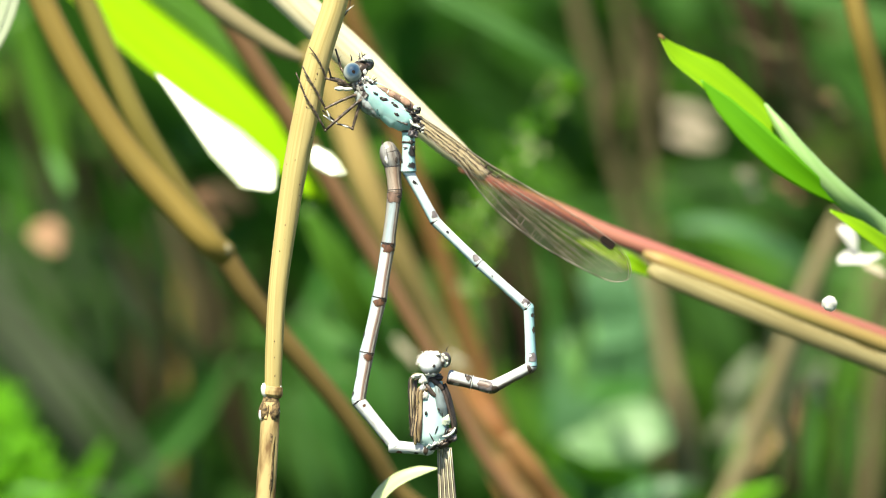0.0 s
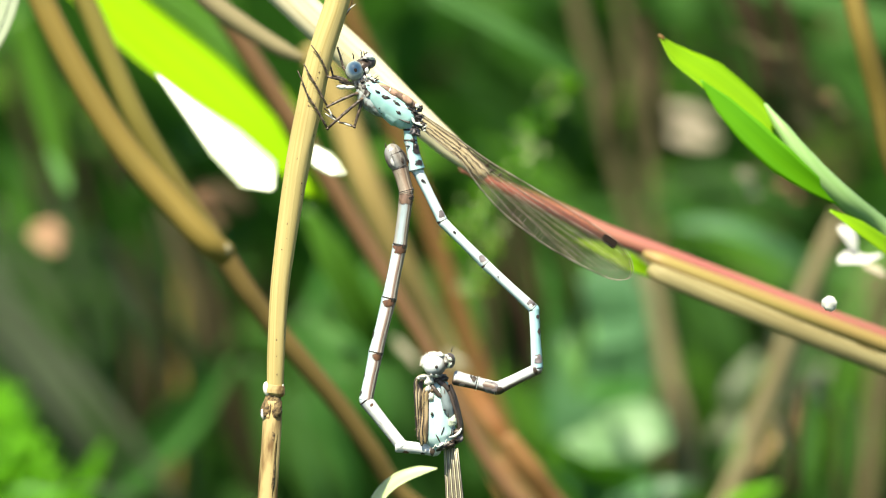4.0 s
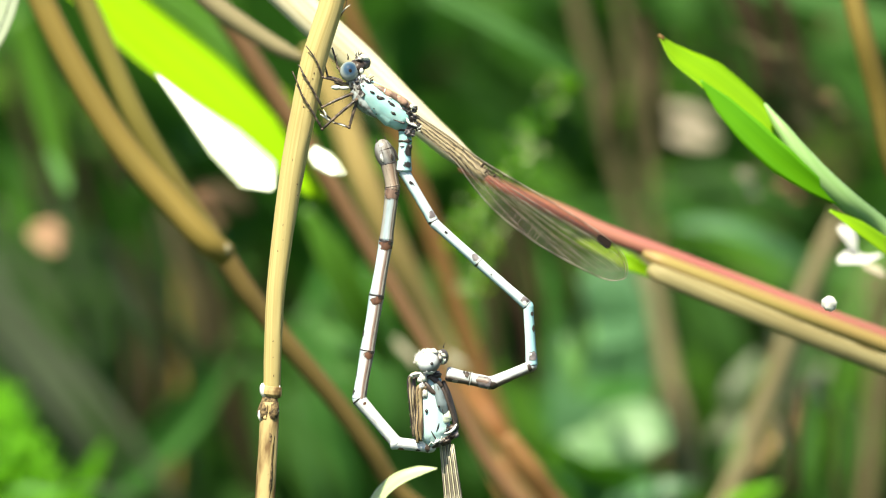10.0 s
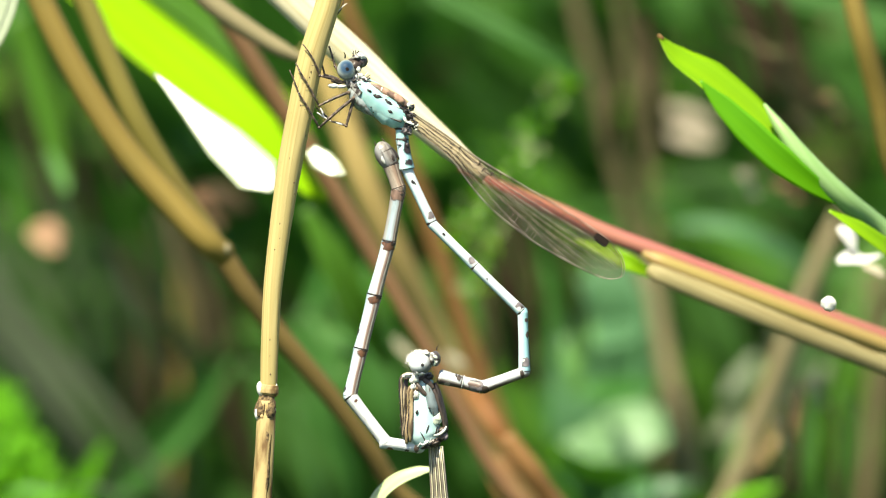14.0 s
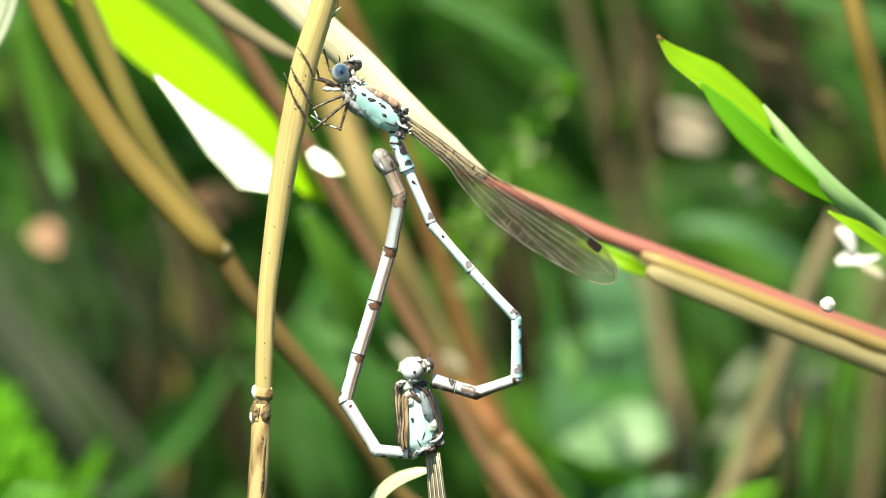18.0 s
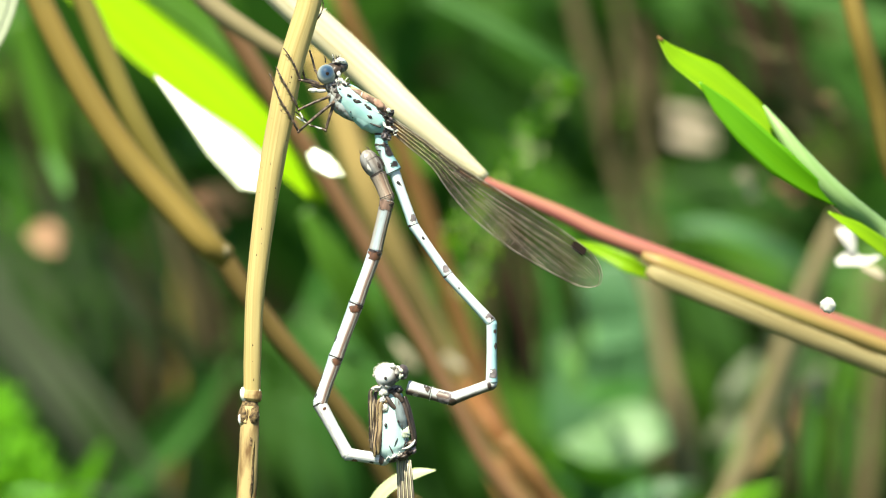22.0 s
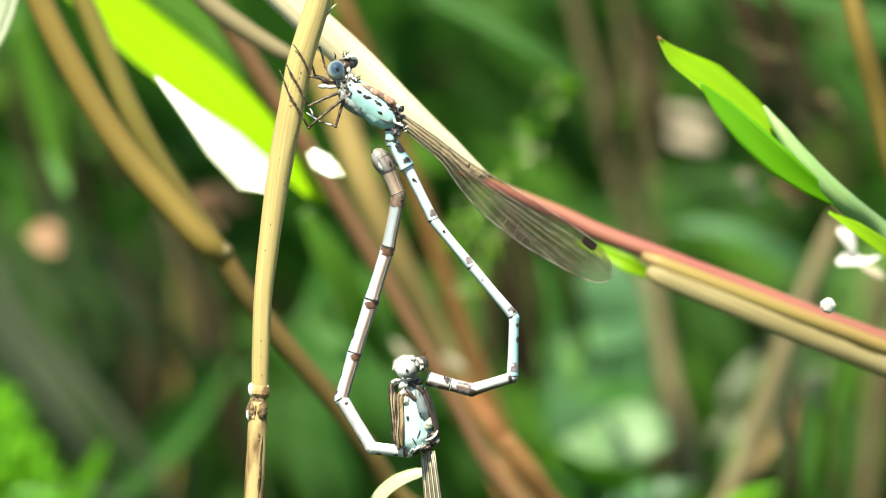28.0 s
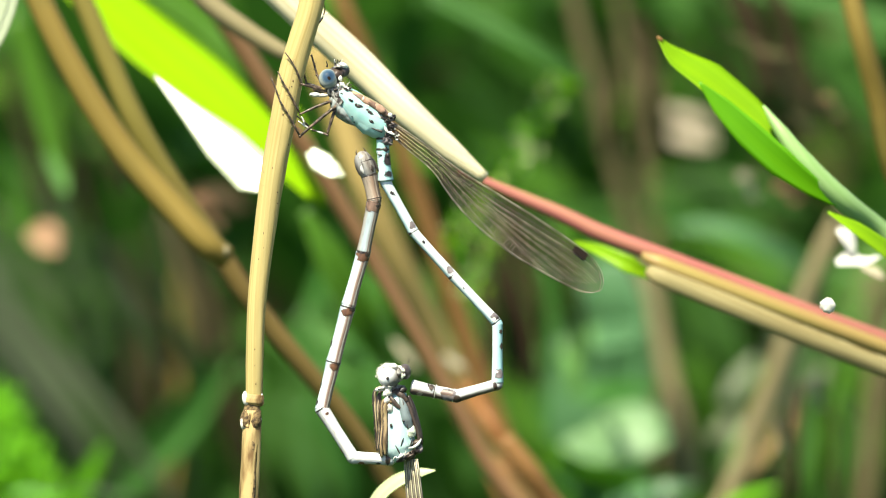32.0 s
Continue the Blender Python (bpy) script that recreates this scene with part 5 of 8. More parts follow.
rod("dry_sheath", [(-17.8, 25.28, -24), (-14.59, 22.44, -24), (-10.51, 18.68, -24), (-6.61, 15.1, -24), (-2.57, 11.14, -23), (0.55, 8.34, -23), (3.57, 5.87, -23)], [1.35, 1.35, 1.38, 1.36, 1.2, 0.98, 0.45], STRAW_PALE, sheath, "pale dry straw sheath", sides=20, ribs=11, flat=0.7)
rod("lower_sheath", rooted([st(1150, 476, -44.2), st(1171, 487, -43.8), st(1240, 515, -43.9), st(1307, 542, -44), st(1443, 598, -45), st(1568, 647, -47), st(1690, 694, -49)]), [0.5, 0.74, 0.80, 0.82, 0.84, 0.84, 0.84, 0.9, 1.1], SHEATH_TAN, sheath, "tan dry sheath under the stem", sides=16, flat=0.7)
# A dark rod stands for the shadow line along the sheath's edge.
rod("seam", [st(1285, 524, -43.7), st(1345, 546, -43.9), st(1402, 567, -44.3), st(1470, 593, -45.1), st(1531, 617, -46.1), st(1600, 644, -47.3)], [0.02, 0.07, 0.12, 0.10, 0.13, 0.10], SEAM, sheath, "dark shadow line between stem and sheath", sides=7, wobble=0.6)
leaf("young_leaf", [st(1020, 425, -50.5), st(1065, 440, -49), st(1115, 465, -48), st(1156, 487, -48.5)], [0.1, 0.5, 0.72, 0.3], LEAF_LIME, sheath, "bright green young leaf", cup=0.2)
lump("bead", (30.93, -4.39, -12), (0.58, 0.60, 0.45), PETAL, sheath, "white fluffy bead on the stem", turn=35, rough=0.3, seg=24)

roll = thing("rolled_leaf", (27.86, 6.38, -12), "bright green grass leaf rolled to a point", "leaf")
leaf("blade", [(17.6, 17.37, -25), (19.07, 15.71, -25), (21.82, 13.92, -25), (24.86, 11.44, -25), (27.06, 9.33, -25), (29.49, 6.99, -26)], [0.05, 1.05, 1.7, 1.55, 1.1, 0.3], LEAF_LIME, roll, turn=-40, cup=0.25, ripple=0.15)
leaf("under_fold", [(20.86, 13.68, -21.6), (22.69, 11.71, -21.6), (24.98, 9.43, -21.6), (27.51, 7.14, -21.8), (30.04, 5.22, -22.4), (32.47, 3.58, -23.5)], [0.06, 0.8, 1.15, 1.2, 0.8, 0.2], LEAF_VIVID, roll, "deeper green under fold", turn=8, cup=0.08, ripple=0.15)
rod("sheath", [(26.16, 11.79, -24), (27.6, 9.67, -23.2), (29.52, 7.1, -23), (32.49, 4.18, -24), (35.74, 1.61, -27), (39.47, -1.57, -28), (44.19, -5.96, -30)], [0.12, 0.55, 0.85, 0.92, 0.92, 0.95, 1.0], SHEATH_GREEN, roll, "pale green sheath", sides=14)
leaf("lower_strip", [(31.35, 3.16, -23), (33.73, 1.79, -23), (36.53, -0.18, -24), (39.84, -2.94, -26)], [0.1, 0.6, 0.75, 0.8], LEAF_LIME, roll, turn=-30, cup=0.2)
lump("brown_tip", (17.78, 17.23, -25), (0.34, 0.16, 0.2), STEM_RED, roll, "withered brown tip", turn=-40)
rod("stem", rooted([(39.47, -1.57, -28), (44.19, -5.96, -30), (49.05, -10.64, -34)]), [0.9, 1.0, 1.1, 1.2, 1.4], LEAF_LIME, roll, sides=12)

left_reed = thing("reed_plant", (-18.6, 0, -70), "leaning tan reeds with a broad sunlit green leaf", "reed")
rod("stem", [*push([(-35.4, 25, -44), (-33.6, 21.2, -44), (-31.7, 17.2, -44), (-29.1, 12.5, -44), (-26, 7.8, -44), (-22.7, 4, -44), (-19.4, 0.5, -44)], 25), st(402, 452, -70)], [1.1, 1.12, 1.14, 1.16, 1.2, 1.24, 1.2, 0.98], STEM_TAN, left_reed, "tan reed stem above its node", sides=14)
rod("lower_stem", rooted([st(392, 446, -74), st(436, 514, -75), st(470, 560, -76), st(518, 619, -77), st(595, 711, -79), st(660, 800, -81), st(715, 880, -83)]), [0.95, 0.95, 0.92, 0.88, 0.84, 0.82, 0.82, 0.9, 1.1], STEM_UMBER, left_reed, "duller brown reed stem below its node", sides=14)
rod("side_stem", push([(-32.3, 25.8, -42), (-29.7, 20.7, -42), (-27.6, 15.8, -42), (-25.3, 10.6, -42), (-22.5, 5.7, -43), (-19.7, 1.7, -44), (-18.4, 0, -44)], 36), [0.88, 0.9, 0.96, 1.0, 1.0, 0.95, 0.6], STEM_OLIVE, left_reed, sides=14)
lump("node", push([(-18, 0, -42)], 27)[0], (0.38, 0.5, 0.45), STRAW_GREY, left_reed, "pale node", rough=0.4)
leaf("broad_leaf", push([(-34.4, 27.1, -52), (-29.3, 21.8, -51), (-24.7, 17.7, -50), (-19.8, 13.8, -49), (-15.3, 9.7, -48), (-10.8, 4.3, -47)], 52), [2.6, 2.9, 3.2, 3.2, 2.5, 0.3], LEAF_SUNLIT, left_reed, "broad lime-green leaf in the sun", turn=-42, cup=0.12)
# Margin and tip carry the leaf's glare in their pale colour.
leaf("folded_margin", [(-23.9, 14.6, -44), (-20.9, 11.6, -42.3), (-18, 8.8, -40.6), (-15.23, 6.12, -39), (-14, 4.81, -38)], [0.1, 0.9, 1.8, 2.0, 0.3], LEAF_GLARE, left_reed, "folded leaf margin, pale and glossy for the sun glare", turn=-17, cup=0.05)
leaf("folded_tip", [(-11, 8.4, -47.4), (-10.1, 7.5, -46.8), (-9, 6.7, -46.2), (-8.1, 6.3, -45.7)], [0.5, 1.0, 0.75, 0.1], LEAF_GLARE, left_reed, "leaf tip, pale and glossy for the sun glare", turn=-17, cup=0.05)

canes = thing("dry_canes", (-4.2, -6, -100), "reddish brown dry canes leaning together", "dry canes")
rod("cane", rooted([(-22.9, 26.2, -104), (-20.1, 21.7, -106), (-16.9, 16.7, -108), (-13.4, 11.2, -110), (-9.9, 5.6, -112), (-6.3, -0.5, -114), (-2.2, -7.6, -116), (1.8, -14.8, -118), (6.2, -22, -120)]), [0.9, 0.9, 0.9, 0.9, 0.85, 0.75, 0.65, 0.65, 0.7, 1.1, 1.2], STEM_RUSSET, canes, "red-brown cane", sides=12)
rod("cane", [(-22.2, 24, -60), (-19.8, 21.1, -60), (-17, 19, -60), (-13.6, 16.9, -60), (-11.9, 16.1, -60)], [0.9, 0.9, 0.85, 0.7, 0.35], STEM_DUN, canes, "broken dun straw cane", sides=12)
rod("cane", rooted([(-12.4, 19.5, -170), (-10, 13.6, -170), (-7.2, 6, -170), (-4.4, -0.5, -172), (-1, -7.6, -176), (2.8, -15.2, -180), (6.6, -23, -184)]), [1.4, 1.4, 1.4, 1.4, 1.4, 1.3, 1.2, 1.2, 1.3], STEM_HONEY, canes, "golden tan cane", sides=12)
rod("cane", rooted([(-11.5, 28.7, -190), (-9.2, 23.2, -190), (-6.2, 16.1, -192), (-2.9, 7.3, -194), (0.3, -2.2, -196), (3.3, -11.1, -198), (6.5, -19.4, -200), (8.7, -25.6, -202)]), [0.7, 0.75, 0.85, 0.9, 0.95, 0.95, 0.95, 0.95, 0.95, 0.95], STEM_RED, canes, "red-brown cane", sides=12)
rod("cane", rooted([(5.7, -17, -120), (8, -19.9, -120), (11.1, -24.1, -122)]), [0.9, 1.0, 1.0, 1.1, 1.2], STEM_RED, canes, "broken orange-brown cane", sides=12)
rod("cane", rooted([(-3.6, -3.3, -210), (-1.1, -8.9, -200), (1.7, -14.3, -190), (5.5, -21.3, -182), (7.1, -24.5, -180)]), [0.6, 0.85, 1.15, 1.2, 1.2, 1.2, 1.2], STEM_RED, canes, "red-brown cane", sides=12)

rod("cane", rooted([st(818, 672, -170), st(842, 706, -168), st(870, 746, -166), st(910, 802, -166), st(962, 880, -168)]), [0.35, 0.75, 0.85, 0.75, 0.7, 0.9, 1.1], STEM_RUST, canes, "orange-brown cane", sides=12)

arch = thing("arching_leaf", (-3.78, -18.85, -8), "pale green narrow leaf arching over", "leaf")
leaf("blade", rooted([(-0.45, -17.59, -14), (-1.9, -17.82, -14), (-3.54, -18.45, -14), (-4.85, -19.54, -14), (-5.71, -21.03, -14), (-6.3, -23.53, -14)], 0.03), [0.05, 0.5, 0.72, 0.8, 0.85, 0.9, 1.0, 1.0], LEAF_PALE, arch, turn=30, twist=50, cup=0.1)


def stalk(points, radii, mat, label, name="dry_stalk", **kw):
    t = thing(name, points[len(points) // 2], label, name.replace("_", " "))
    rod("stem", rooted(points), list(radii) + [radii[-1] * 1.1, radii[-1] * 1.3], mat, t, sides=10, **kw)
    q = points[len(points) // 2]
    lump("node", q, (radii[0] * 1.12, radii[0] * 0.5, radii[0] * 1.12), mat, t, rough=0.2)
    return t


def single_leaf(points, widths, mat, label, root=True, **kw):
    t = thing("grass_leaf", points[len(points) // 2], label, "leaf")
    leaf("blade", rooted(points) if root else points, list(widths) + ([widths[-1], widths[-1]] if root else []), mat, t, **kw)
    rod("midrib", [Vector(q) + Vector((0, 0, 0.1)) for q in points], [max(w * 0.07, 0.05) for w in widths], mat, t, sides=6)
    return t


stalk([(35.3, 24.8, -90), (36.8, 18.9, -90), (38.5, 13, -92), (40.6, 5.5, -94)], [0.9, 0.95, 1.0, 1.0], STEM_TAN, "tan dry stalk leaning over")
stalk([(13.2, 31.9, -300), (16.3, 19.1, -300), (20, 4.4, -302), (24.3, -11, -304), (28.4, -28.3, -308)], [0.8, 0.9, 0.9, 0.9, 0.9], STEM_GREY, "weathered grey-brown dry stalk")
stalk([(22.4, -1.8, -300), (24.4, -12.2, -300), (26.2, -20.2, -300), (28.1, -28.2, -302)], [0.7, 1.0, 1.1, 1.1], STEM_DUN, "dun dry stalk among the grass")
stalk([(19.8, 32.4, -360), (22.4, 16.9, -360), (24.3, 1.4, -360), (25.6, -29.7, -360)], [0.6, 0.7, 0.9, 0.9], STEM_GREY, "weathered grey-brown dry stalk")
stalk([(40.1, 3.5, -220), (38.5, 0.1, -220), (35.1, -8.5, -222), (32, -17.1, -224), (28.3, -26.2, -226)], [0.8, 0.9, 1.05, 1.1, 1.1], STEM_DUN, "tan dry stalk leaning over")
stalk([(47.5, -2.4, -300), (47.2, -14.6, -300), (46, -28.1, -300)], [1.2, 1.2, 1.2], STEM_GREY, "weathered grey-brown dry stalk")
stalk([(-30.1, -2.5, -360), (-30, -12.9, -360), (-30.2, -20.6, -360), (-31.3, -29.7, -360)], [0.2, 0.42, 0.45, 0.45], STEM_TAN, "short ochre dry stalk")
single_leaf([st(770, -12, -160), st(850, 30, -160), st(925, 72, -160), st(990, 108, -161), st(1050, 146, -163)], [1.1, 1.1, 1.0, 0.7, 0.2], LEAF_COOL, "light green arching grass leaf", False, turn=-25)
single_leaf([(9.5, -20, -290), (14.9, -22.5, -290), (20.4, -24.5, -290), (26.5, -26.7, -292)], [0.4, 1.2, 1.5, 1.3], LEAF_GREEN, "narrow green grass leaf", turn=20)
single_leaf([(24.3, 2.4, -260), (28.1, 2.5, -260), (32.2, 1.4, -260), (36.4, -0.7, -262), (39.5, -2.9, -265)], [0.3, 0.9, 1.1, 0.8, 0.3], LEAF_SAGE, "dull bluish-green grass leaf", False, turn=-30)
single_leaf([(34.1, -23.6, -320), (36.1, -21.8, -320), (37.8, -19.6, -320), (38.7, -17.4, -320)], [0.4, 0.8, 0.7, 0.3], LEAF_TAN, "tan dry grass leaf leaning among stalks", False, turn=-30)
single_leaf([(54.1, 20.7, -260), (48.2, 23.1, -260), (42.3, 25, -260), (36.4, 26.5, -260), (29.3, 27.8, -260)], [1.6, 1.7, 1.5, 1.1, 0.3], LEAF_COOL, "light green arching grass leaf", False, turn=30)
single_leaf([(-43.2, 23.6, -230), (-41.4, 18.4, -230), (-39.8, 12.7, -230), (-38.5, 6.9, -230), (-38.2, 5.8, -230)], [1.0, 1.4, 1.3, 0.8, 0.3], LEAF_GREEN, "hanging green grass leaf", False, turn=10)
# A mint piece paints the highlight near the hanging leaf's tip.
single_leaf([(-39.8, 9.8, -225), (-39, 8.3, -225), (-38.2, 6.8, -225), (-37.8, 5.8, -225)], [0.3, 0.6, 0.6, 0.3], LEAF_MINT, "leaf tip, paler green for its highlight", False, turn=-30)
single_leaf([(-38.1, 15.5, -40), (-36.7, 18.3, -40), (-36, 20.2, -40), (-35.2, 23.9, -40)], [0.7, 0.85, 0.85, 0.9], LEAF_GLARE, "pale shiny dry leaf tip", False, turn=-17, cup=0.05)
single_leaf([(-31.6, 26.2, -140), (-26.9, 23.1, -140), (-22.7, 20.2, -140), (-18.5, 16.3, -140), (-16.5, 13.2, -142)], [2.4, 2.6, 2.4, 1.6, 0.3], LEAF_GREEN, "green leaf behind the lime one", False, turn=-30)
single_leaf([(-16.9, 16.4, -120), (-15.1, 14.1, -120), (-13.5, 11.8, -120), (-12.2, 8.8, -120), (-10.5, 4.2, -122)], [0.4, 0.9, 1.0, 1.0, 0.5], LEAF_LIME, "bright green narrow leaf strip", False, turn=-20)
single_leaf([(-13, 3.8, -160), (-10.4, -1, -160), (-7.7, -6.4, -162), (-5.1, -11.2, -166)], [0.5, 1.6, 1.5, 0.4], LEAF_GREEN, "narrow green grass leaf", False, turn=-20)
single_leaf([(-4.6, -8.5, -170), (-3.9, -9.4, -170), (-3, -10.4, -170), (-2.3, -11.4, -170)], [0.2, 0.42, 0.42, 0.15], LEAF_DEAD, "pale dry leaf scrap caught among the grass", False, turn=-30)
single_leaf([(0.3, -9.9, -170), (1.2, -10.7, -170), (2.3, -11.3, -170)], [0.3, 0.45, 0.2], LEAF_DEAD, "pale dry leaf scrap caught among the grass", False, turn=-30)


def tuft(points, half, n, width, mats, label, seed, turn=-20, root=False):
    """Several grass blades that grow along one line, each its own."""
    t = thing("grass_tuft", points[len(points) // 2], label, "grass tuft")
    rnd = random.Random(seed)
    for i in range(n):
        d = Vector(points[-1]) - Vector(points[0])
        side = Vector((-d.y, d.x, 0)).normalized() * rnd.uniform(-half, half)
        slide, deep = d * rnd.uniform(-0.12, 0.12), Vector((0, 0, rnd.uniform(-16, 16)))
        fan = rnd.uniform(-0.25, 0.25)
        pts = [tuple(Vector(q) + side * (1 + fan * k) + slide + deep) for k, q in enumerate(points)]
        w = width * rnd.uniform(0.55, 1.25)
        leaf("blade", rooted(pts) if root else pts, [w * 0.25] + [w] * (len(pts) - 2) + [w * (0.8 if root else 0.25)] + ([w, w] if root else []), mats[i % len(mats)], t,
             turn=turn + rnd.uniform(-25, 25), cup=0.2, ripple=0.3, steps=5, across=4, seed=i + seed)
    return t


tuft([(15.3, 0.1, -340), (15.7, -5, -340), (16.4, -10.7, -340), (17.3, -17.1, -342)], 5.0, 6, 2.1, [LEAF_BLUE], "soft mint-green broad grass blades", 1, 15)
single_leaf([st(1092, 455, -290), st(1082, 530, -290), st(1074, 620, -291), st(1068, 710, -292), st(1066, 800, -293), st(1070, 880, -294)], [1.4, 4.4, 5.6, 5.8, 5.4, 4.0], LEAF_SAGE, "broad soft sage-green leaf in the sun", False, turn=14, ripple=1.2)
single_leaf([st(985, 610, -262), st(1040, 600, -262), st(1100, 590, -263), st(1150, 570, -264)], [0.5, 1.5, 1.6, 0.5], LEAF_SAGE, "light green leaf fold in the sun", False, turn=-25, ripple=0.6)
# Paler leaves over the sage one carry its sunny patches as colour.
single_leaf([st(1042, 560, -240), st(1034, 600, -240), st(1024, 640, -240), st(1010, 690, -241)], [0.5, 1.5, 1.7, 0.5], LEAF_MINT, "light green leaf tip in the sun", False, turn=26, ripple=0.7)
single_leaf([st(1182, 752, -252), st(1140, 762, -252), st(1092, 772, -253), st(1046, 782, -254), st(996, 778, -255)], [2.0, 3.1, 3.1, 2.2, 0.6], LEAF_SUN_WHITE, "broad leaf, whitened for its patch of sun", False, turn=30, ripple=1.3)
single_leaf([st(960, 780, -230), st(1010, 812, -230), st(1070, 838, -231), st(1150, 856, -233)], [0.4, 0.9, 0.9, 0.5], LEAF_FERN, "bright green leaf edge in the sun", False, turn=25)
single_leaf([st(985, 838, -235), st(1050, 862, -235), st(1120, 880, -236), st(1180, 905, -238)], [0.8, 2.4, 2.6, 1.6], LEAF_BLUE, "deep bluish-green broad leaf", False, turn=10, ripple=0.5)
single_leaf([st(1000, 690, -262), st(1060, 694, -262), st(1110, 690, -263), st(1170, 680, -264)], [0.4, 1.3, 1.3, 0.4], LEAF_BLUE, "deep bluish-green leaf in shade", False, turn=-30, ripple=0.5)
# Two mint leaves are added as the highlight among the grass.
single_leaf([st(545, 560, -200), st(580, 590, -200), st(612, 612, -200), st(650, 640, -201)], [0.3, 1.0, 1.1, 0.3], LEAF_MINT, "light green leaf added as a highlight", False, turn=30, ripple=0.5)
single_leaf([st(560, 640, -205), st(590, 655, -205), st(622, 668, -205)], [0.2, 0.6, 0.2], LEAF_MINT, "light green leaf added as a highlight", False, turn=30, ripple=0.5)
# weathered scraps and twigs in the shade, upper right
for u, v, u2, v2, w, z, m, lab in ((1290, 60, 1400, 105, 0.4, -190, STEM_GREY, "tan dry grass scrap caught among the grass"), (1330, 95, 1420, 88, 0.3, -190, STEM_GREY, "pale dry grass scrap caught among the grass"), (1458, 170, 1496, 202, 0.7, -190, LEAF_TAN, "small brown curled leaf caught among the grass"), (1310, 310, 1345, 345, 0.9, -190, LEAF_DEAD, "pale dry leaf scrap caught among the grass"), (1375, 330, 1420, 350, 0.8, -200, STEM_RUSSET, "reddish dry leaf scrap caught among the grass"), (1400, 200, 1452, 236, 0.4, -190, STEM_GREY, "tan dry grass scrap caught among the grass"),
                                   (1180, 60, 1215, 100, 0.5, -180, LITTER_SHADE, "dark dry grass scrap caught among the grass"), (1240, 150, 1330, 175, 0.35, -150, LEAF_DULL, "dull grass scrap caught among the grass"), (1372, 742, 1398, 806, 0.55, -150, STRAW_GREY, "pale frayed straw caught among the grass"), (1396, 700, 1384, 760, 0.3, -170, STRAW_GREY, "pale frayed straw caught among the grass"), (1432, 670, 1466, 716, 1.2, -190, LEAF_DUN, "greyish dry leaf scrap caught among the grass"), (1330, 820, 1392, 770, 0.3, -190, STEM_DUN, "pale frayed straw caught among the grass"),
                                   (130, 862, 262, 872, 0.35, -170, LEAF_DULL, "dull fallen grass blade caught among the grass"), (20, 870, 120, 866, 0.5, -180, LEAF_MINT, "pale green fallen blade caught among the grass"), (345, 350, 400, 395, 1.2, -190, STEM_RUSSET, "reddish dry leaf scrap caught among the grass"), (205, 300, 235, 330, 0.8, -190, LITTER_SHADE, "dark reddish leaf scrap caught among the grass"), (1010, 395, 1030, 440, 0.9, -210, LEAF_FERN, "yellow-green leaf scrap caught among the grass")):
    single_leaf([st(u, v, z), st(u * 0.67 + u2 * 0.33 + 3, v * 0.67 + v2 * 0.33 - 4, z - 2), st(u * 0.33 + u2 * 0.67 - 2, v * 0.33 + v2 * 0.67 + 3, z - 3), st(u2, v2, z - 5)], [w * 0.4, w, w * 0.9, w * 0.25], m, lab, False, turn=-52, ripple=0.25, cup=0.2)
tuft([(-51.7, 0.7, -340), (-46.3, -8.2, -340), (-42.2, -15.8, -340), (-37.8, -23.5, -342), (-34.1, -29.9, -345)], 4.0, 9, 1.2, [LEAF_DULL, LEAF_DULL, LEAF_DARK], "greyish-green withered grass blades", 3, 10, True)
tuft([(-37.4, 0.7, -380), (-36.1, -7.8, -380), (-35.1, -16.4, -380), (-35.2, -30.3, -384)], 6.0, 9, 0.9, [LEAF_DULL, LITTER_SHADE, LEAF_DARK, LITTER_SHADE], "dull withered grass blades in shade", 4, 60, True)
tuft([(-22.1, -11.2, -320), (-27.1, -18, -320), (-32.4, -23.6, -320), (-38.7, -28.1, -322)], 1.6, 3, 1.3, [LEAF_BLUE], "deep green leaning grass blades", 5, -10, True)
tuft([(24.9, -3.1, -330), (27.8, -7.5, -330), (30.3, -12.5, -330), (32.5, -18.8, -332)], 3.4, 6, 1.4, [LEAF_GREEN, LEAF_DARK], "deep green leaning grass blades", 6, 0, True)
tuft([(25.1, 7, -340), (30.9, 6.4, -340), (35.9, 5.3, -340), (42.4, 2.6, -342)], 4.0, 6, 1.6, [LEAF_DARK, LEAF_BLUE, LEAF_DARK], "dark green drooping grass blades", 7, 10)
tuft([(41.3, -27.6, -330), (42.9, -18.8, -330), (44.4, -11.3, -330), (47, -3.7, -332)], 5.0, 9, 1.1, [LEAF_GREEN, LEAF_DULL, LEAF_DARK, STEM_GREY, LEAF_MINT], "mixed green and dry grass blades", 8, 10)
tuft([(32.6, 25, -380), (37.9, 21.1, -380), (42.5, 16.5, -380), (47.1, 9.3, -382)], 7.0, 15, 0.7, [LITTER_SHADE, LEAF_DARK, LITTER_SHADE, LITTER_SHADE, LEAF_DULL], "dark withered grass blades in shade", 9, 50)
tuft([(0.4, 19.1, -380), (3.7, 15.8, -380), (7.6, 12.6, -380), (12.9, 6.6, -382)], 6.0, 6, 1.3, [LEAF_DARK], "dark green grass blades in shade", 10, 70)
tuft([(-14.1, -16.3, -330), (-11.6, -11.3, -330), (-9.1, -6.2, -330), (-7.8, -1.8, -330)], 4.0, 7, 1.2, [LEAF_BLUE, LEAF_DARK, LEAF_GREEN], "green grass blades behind the canes", 11, -15)
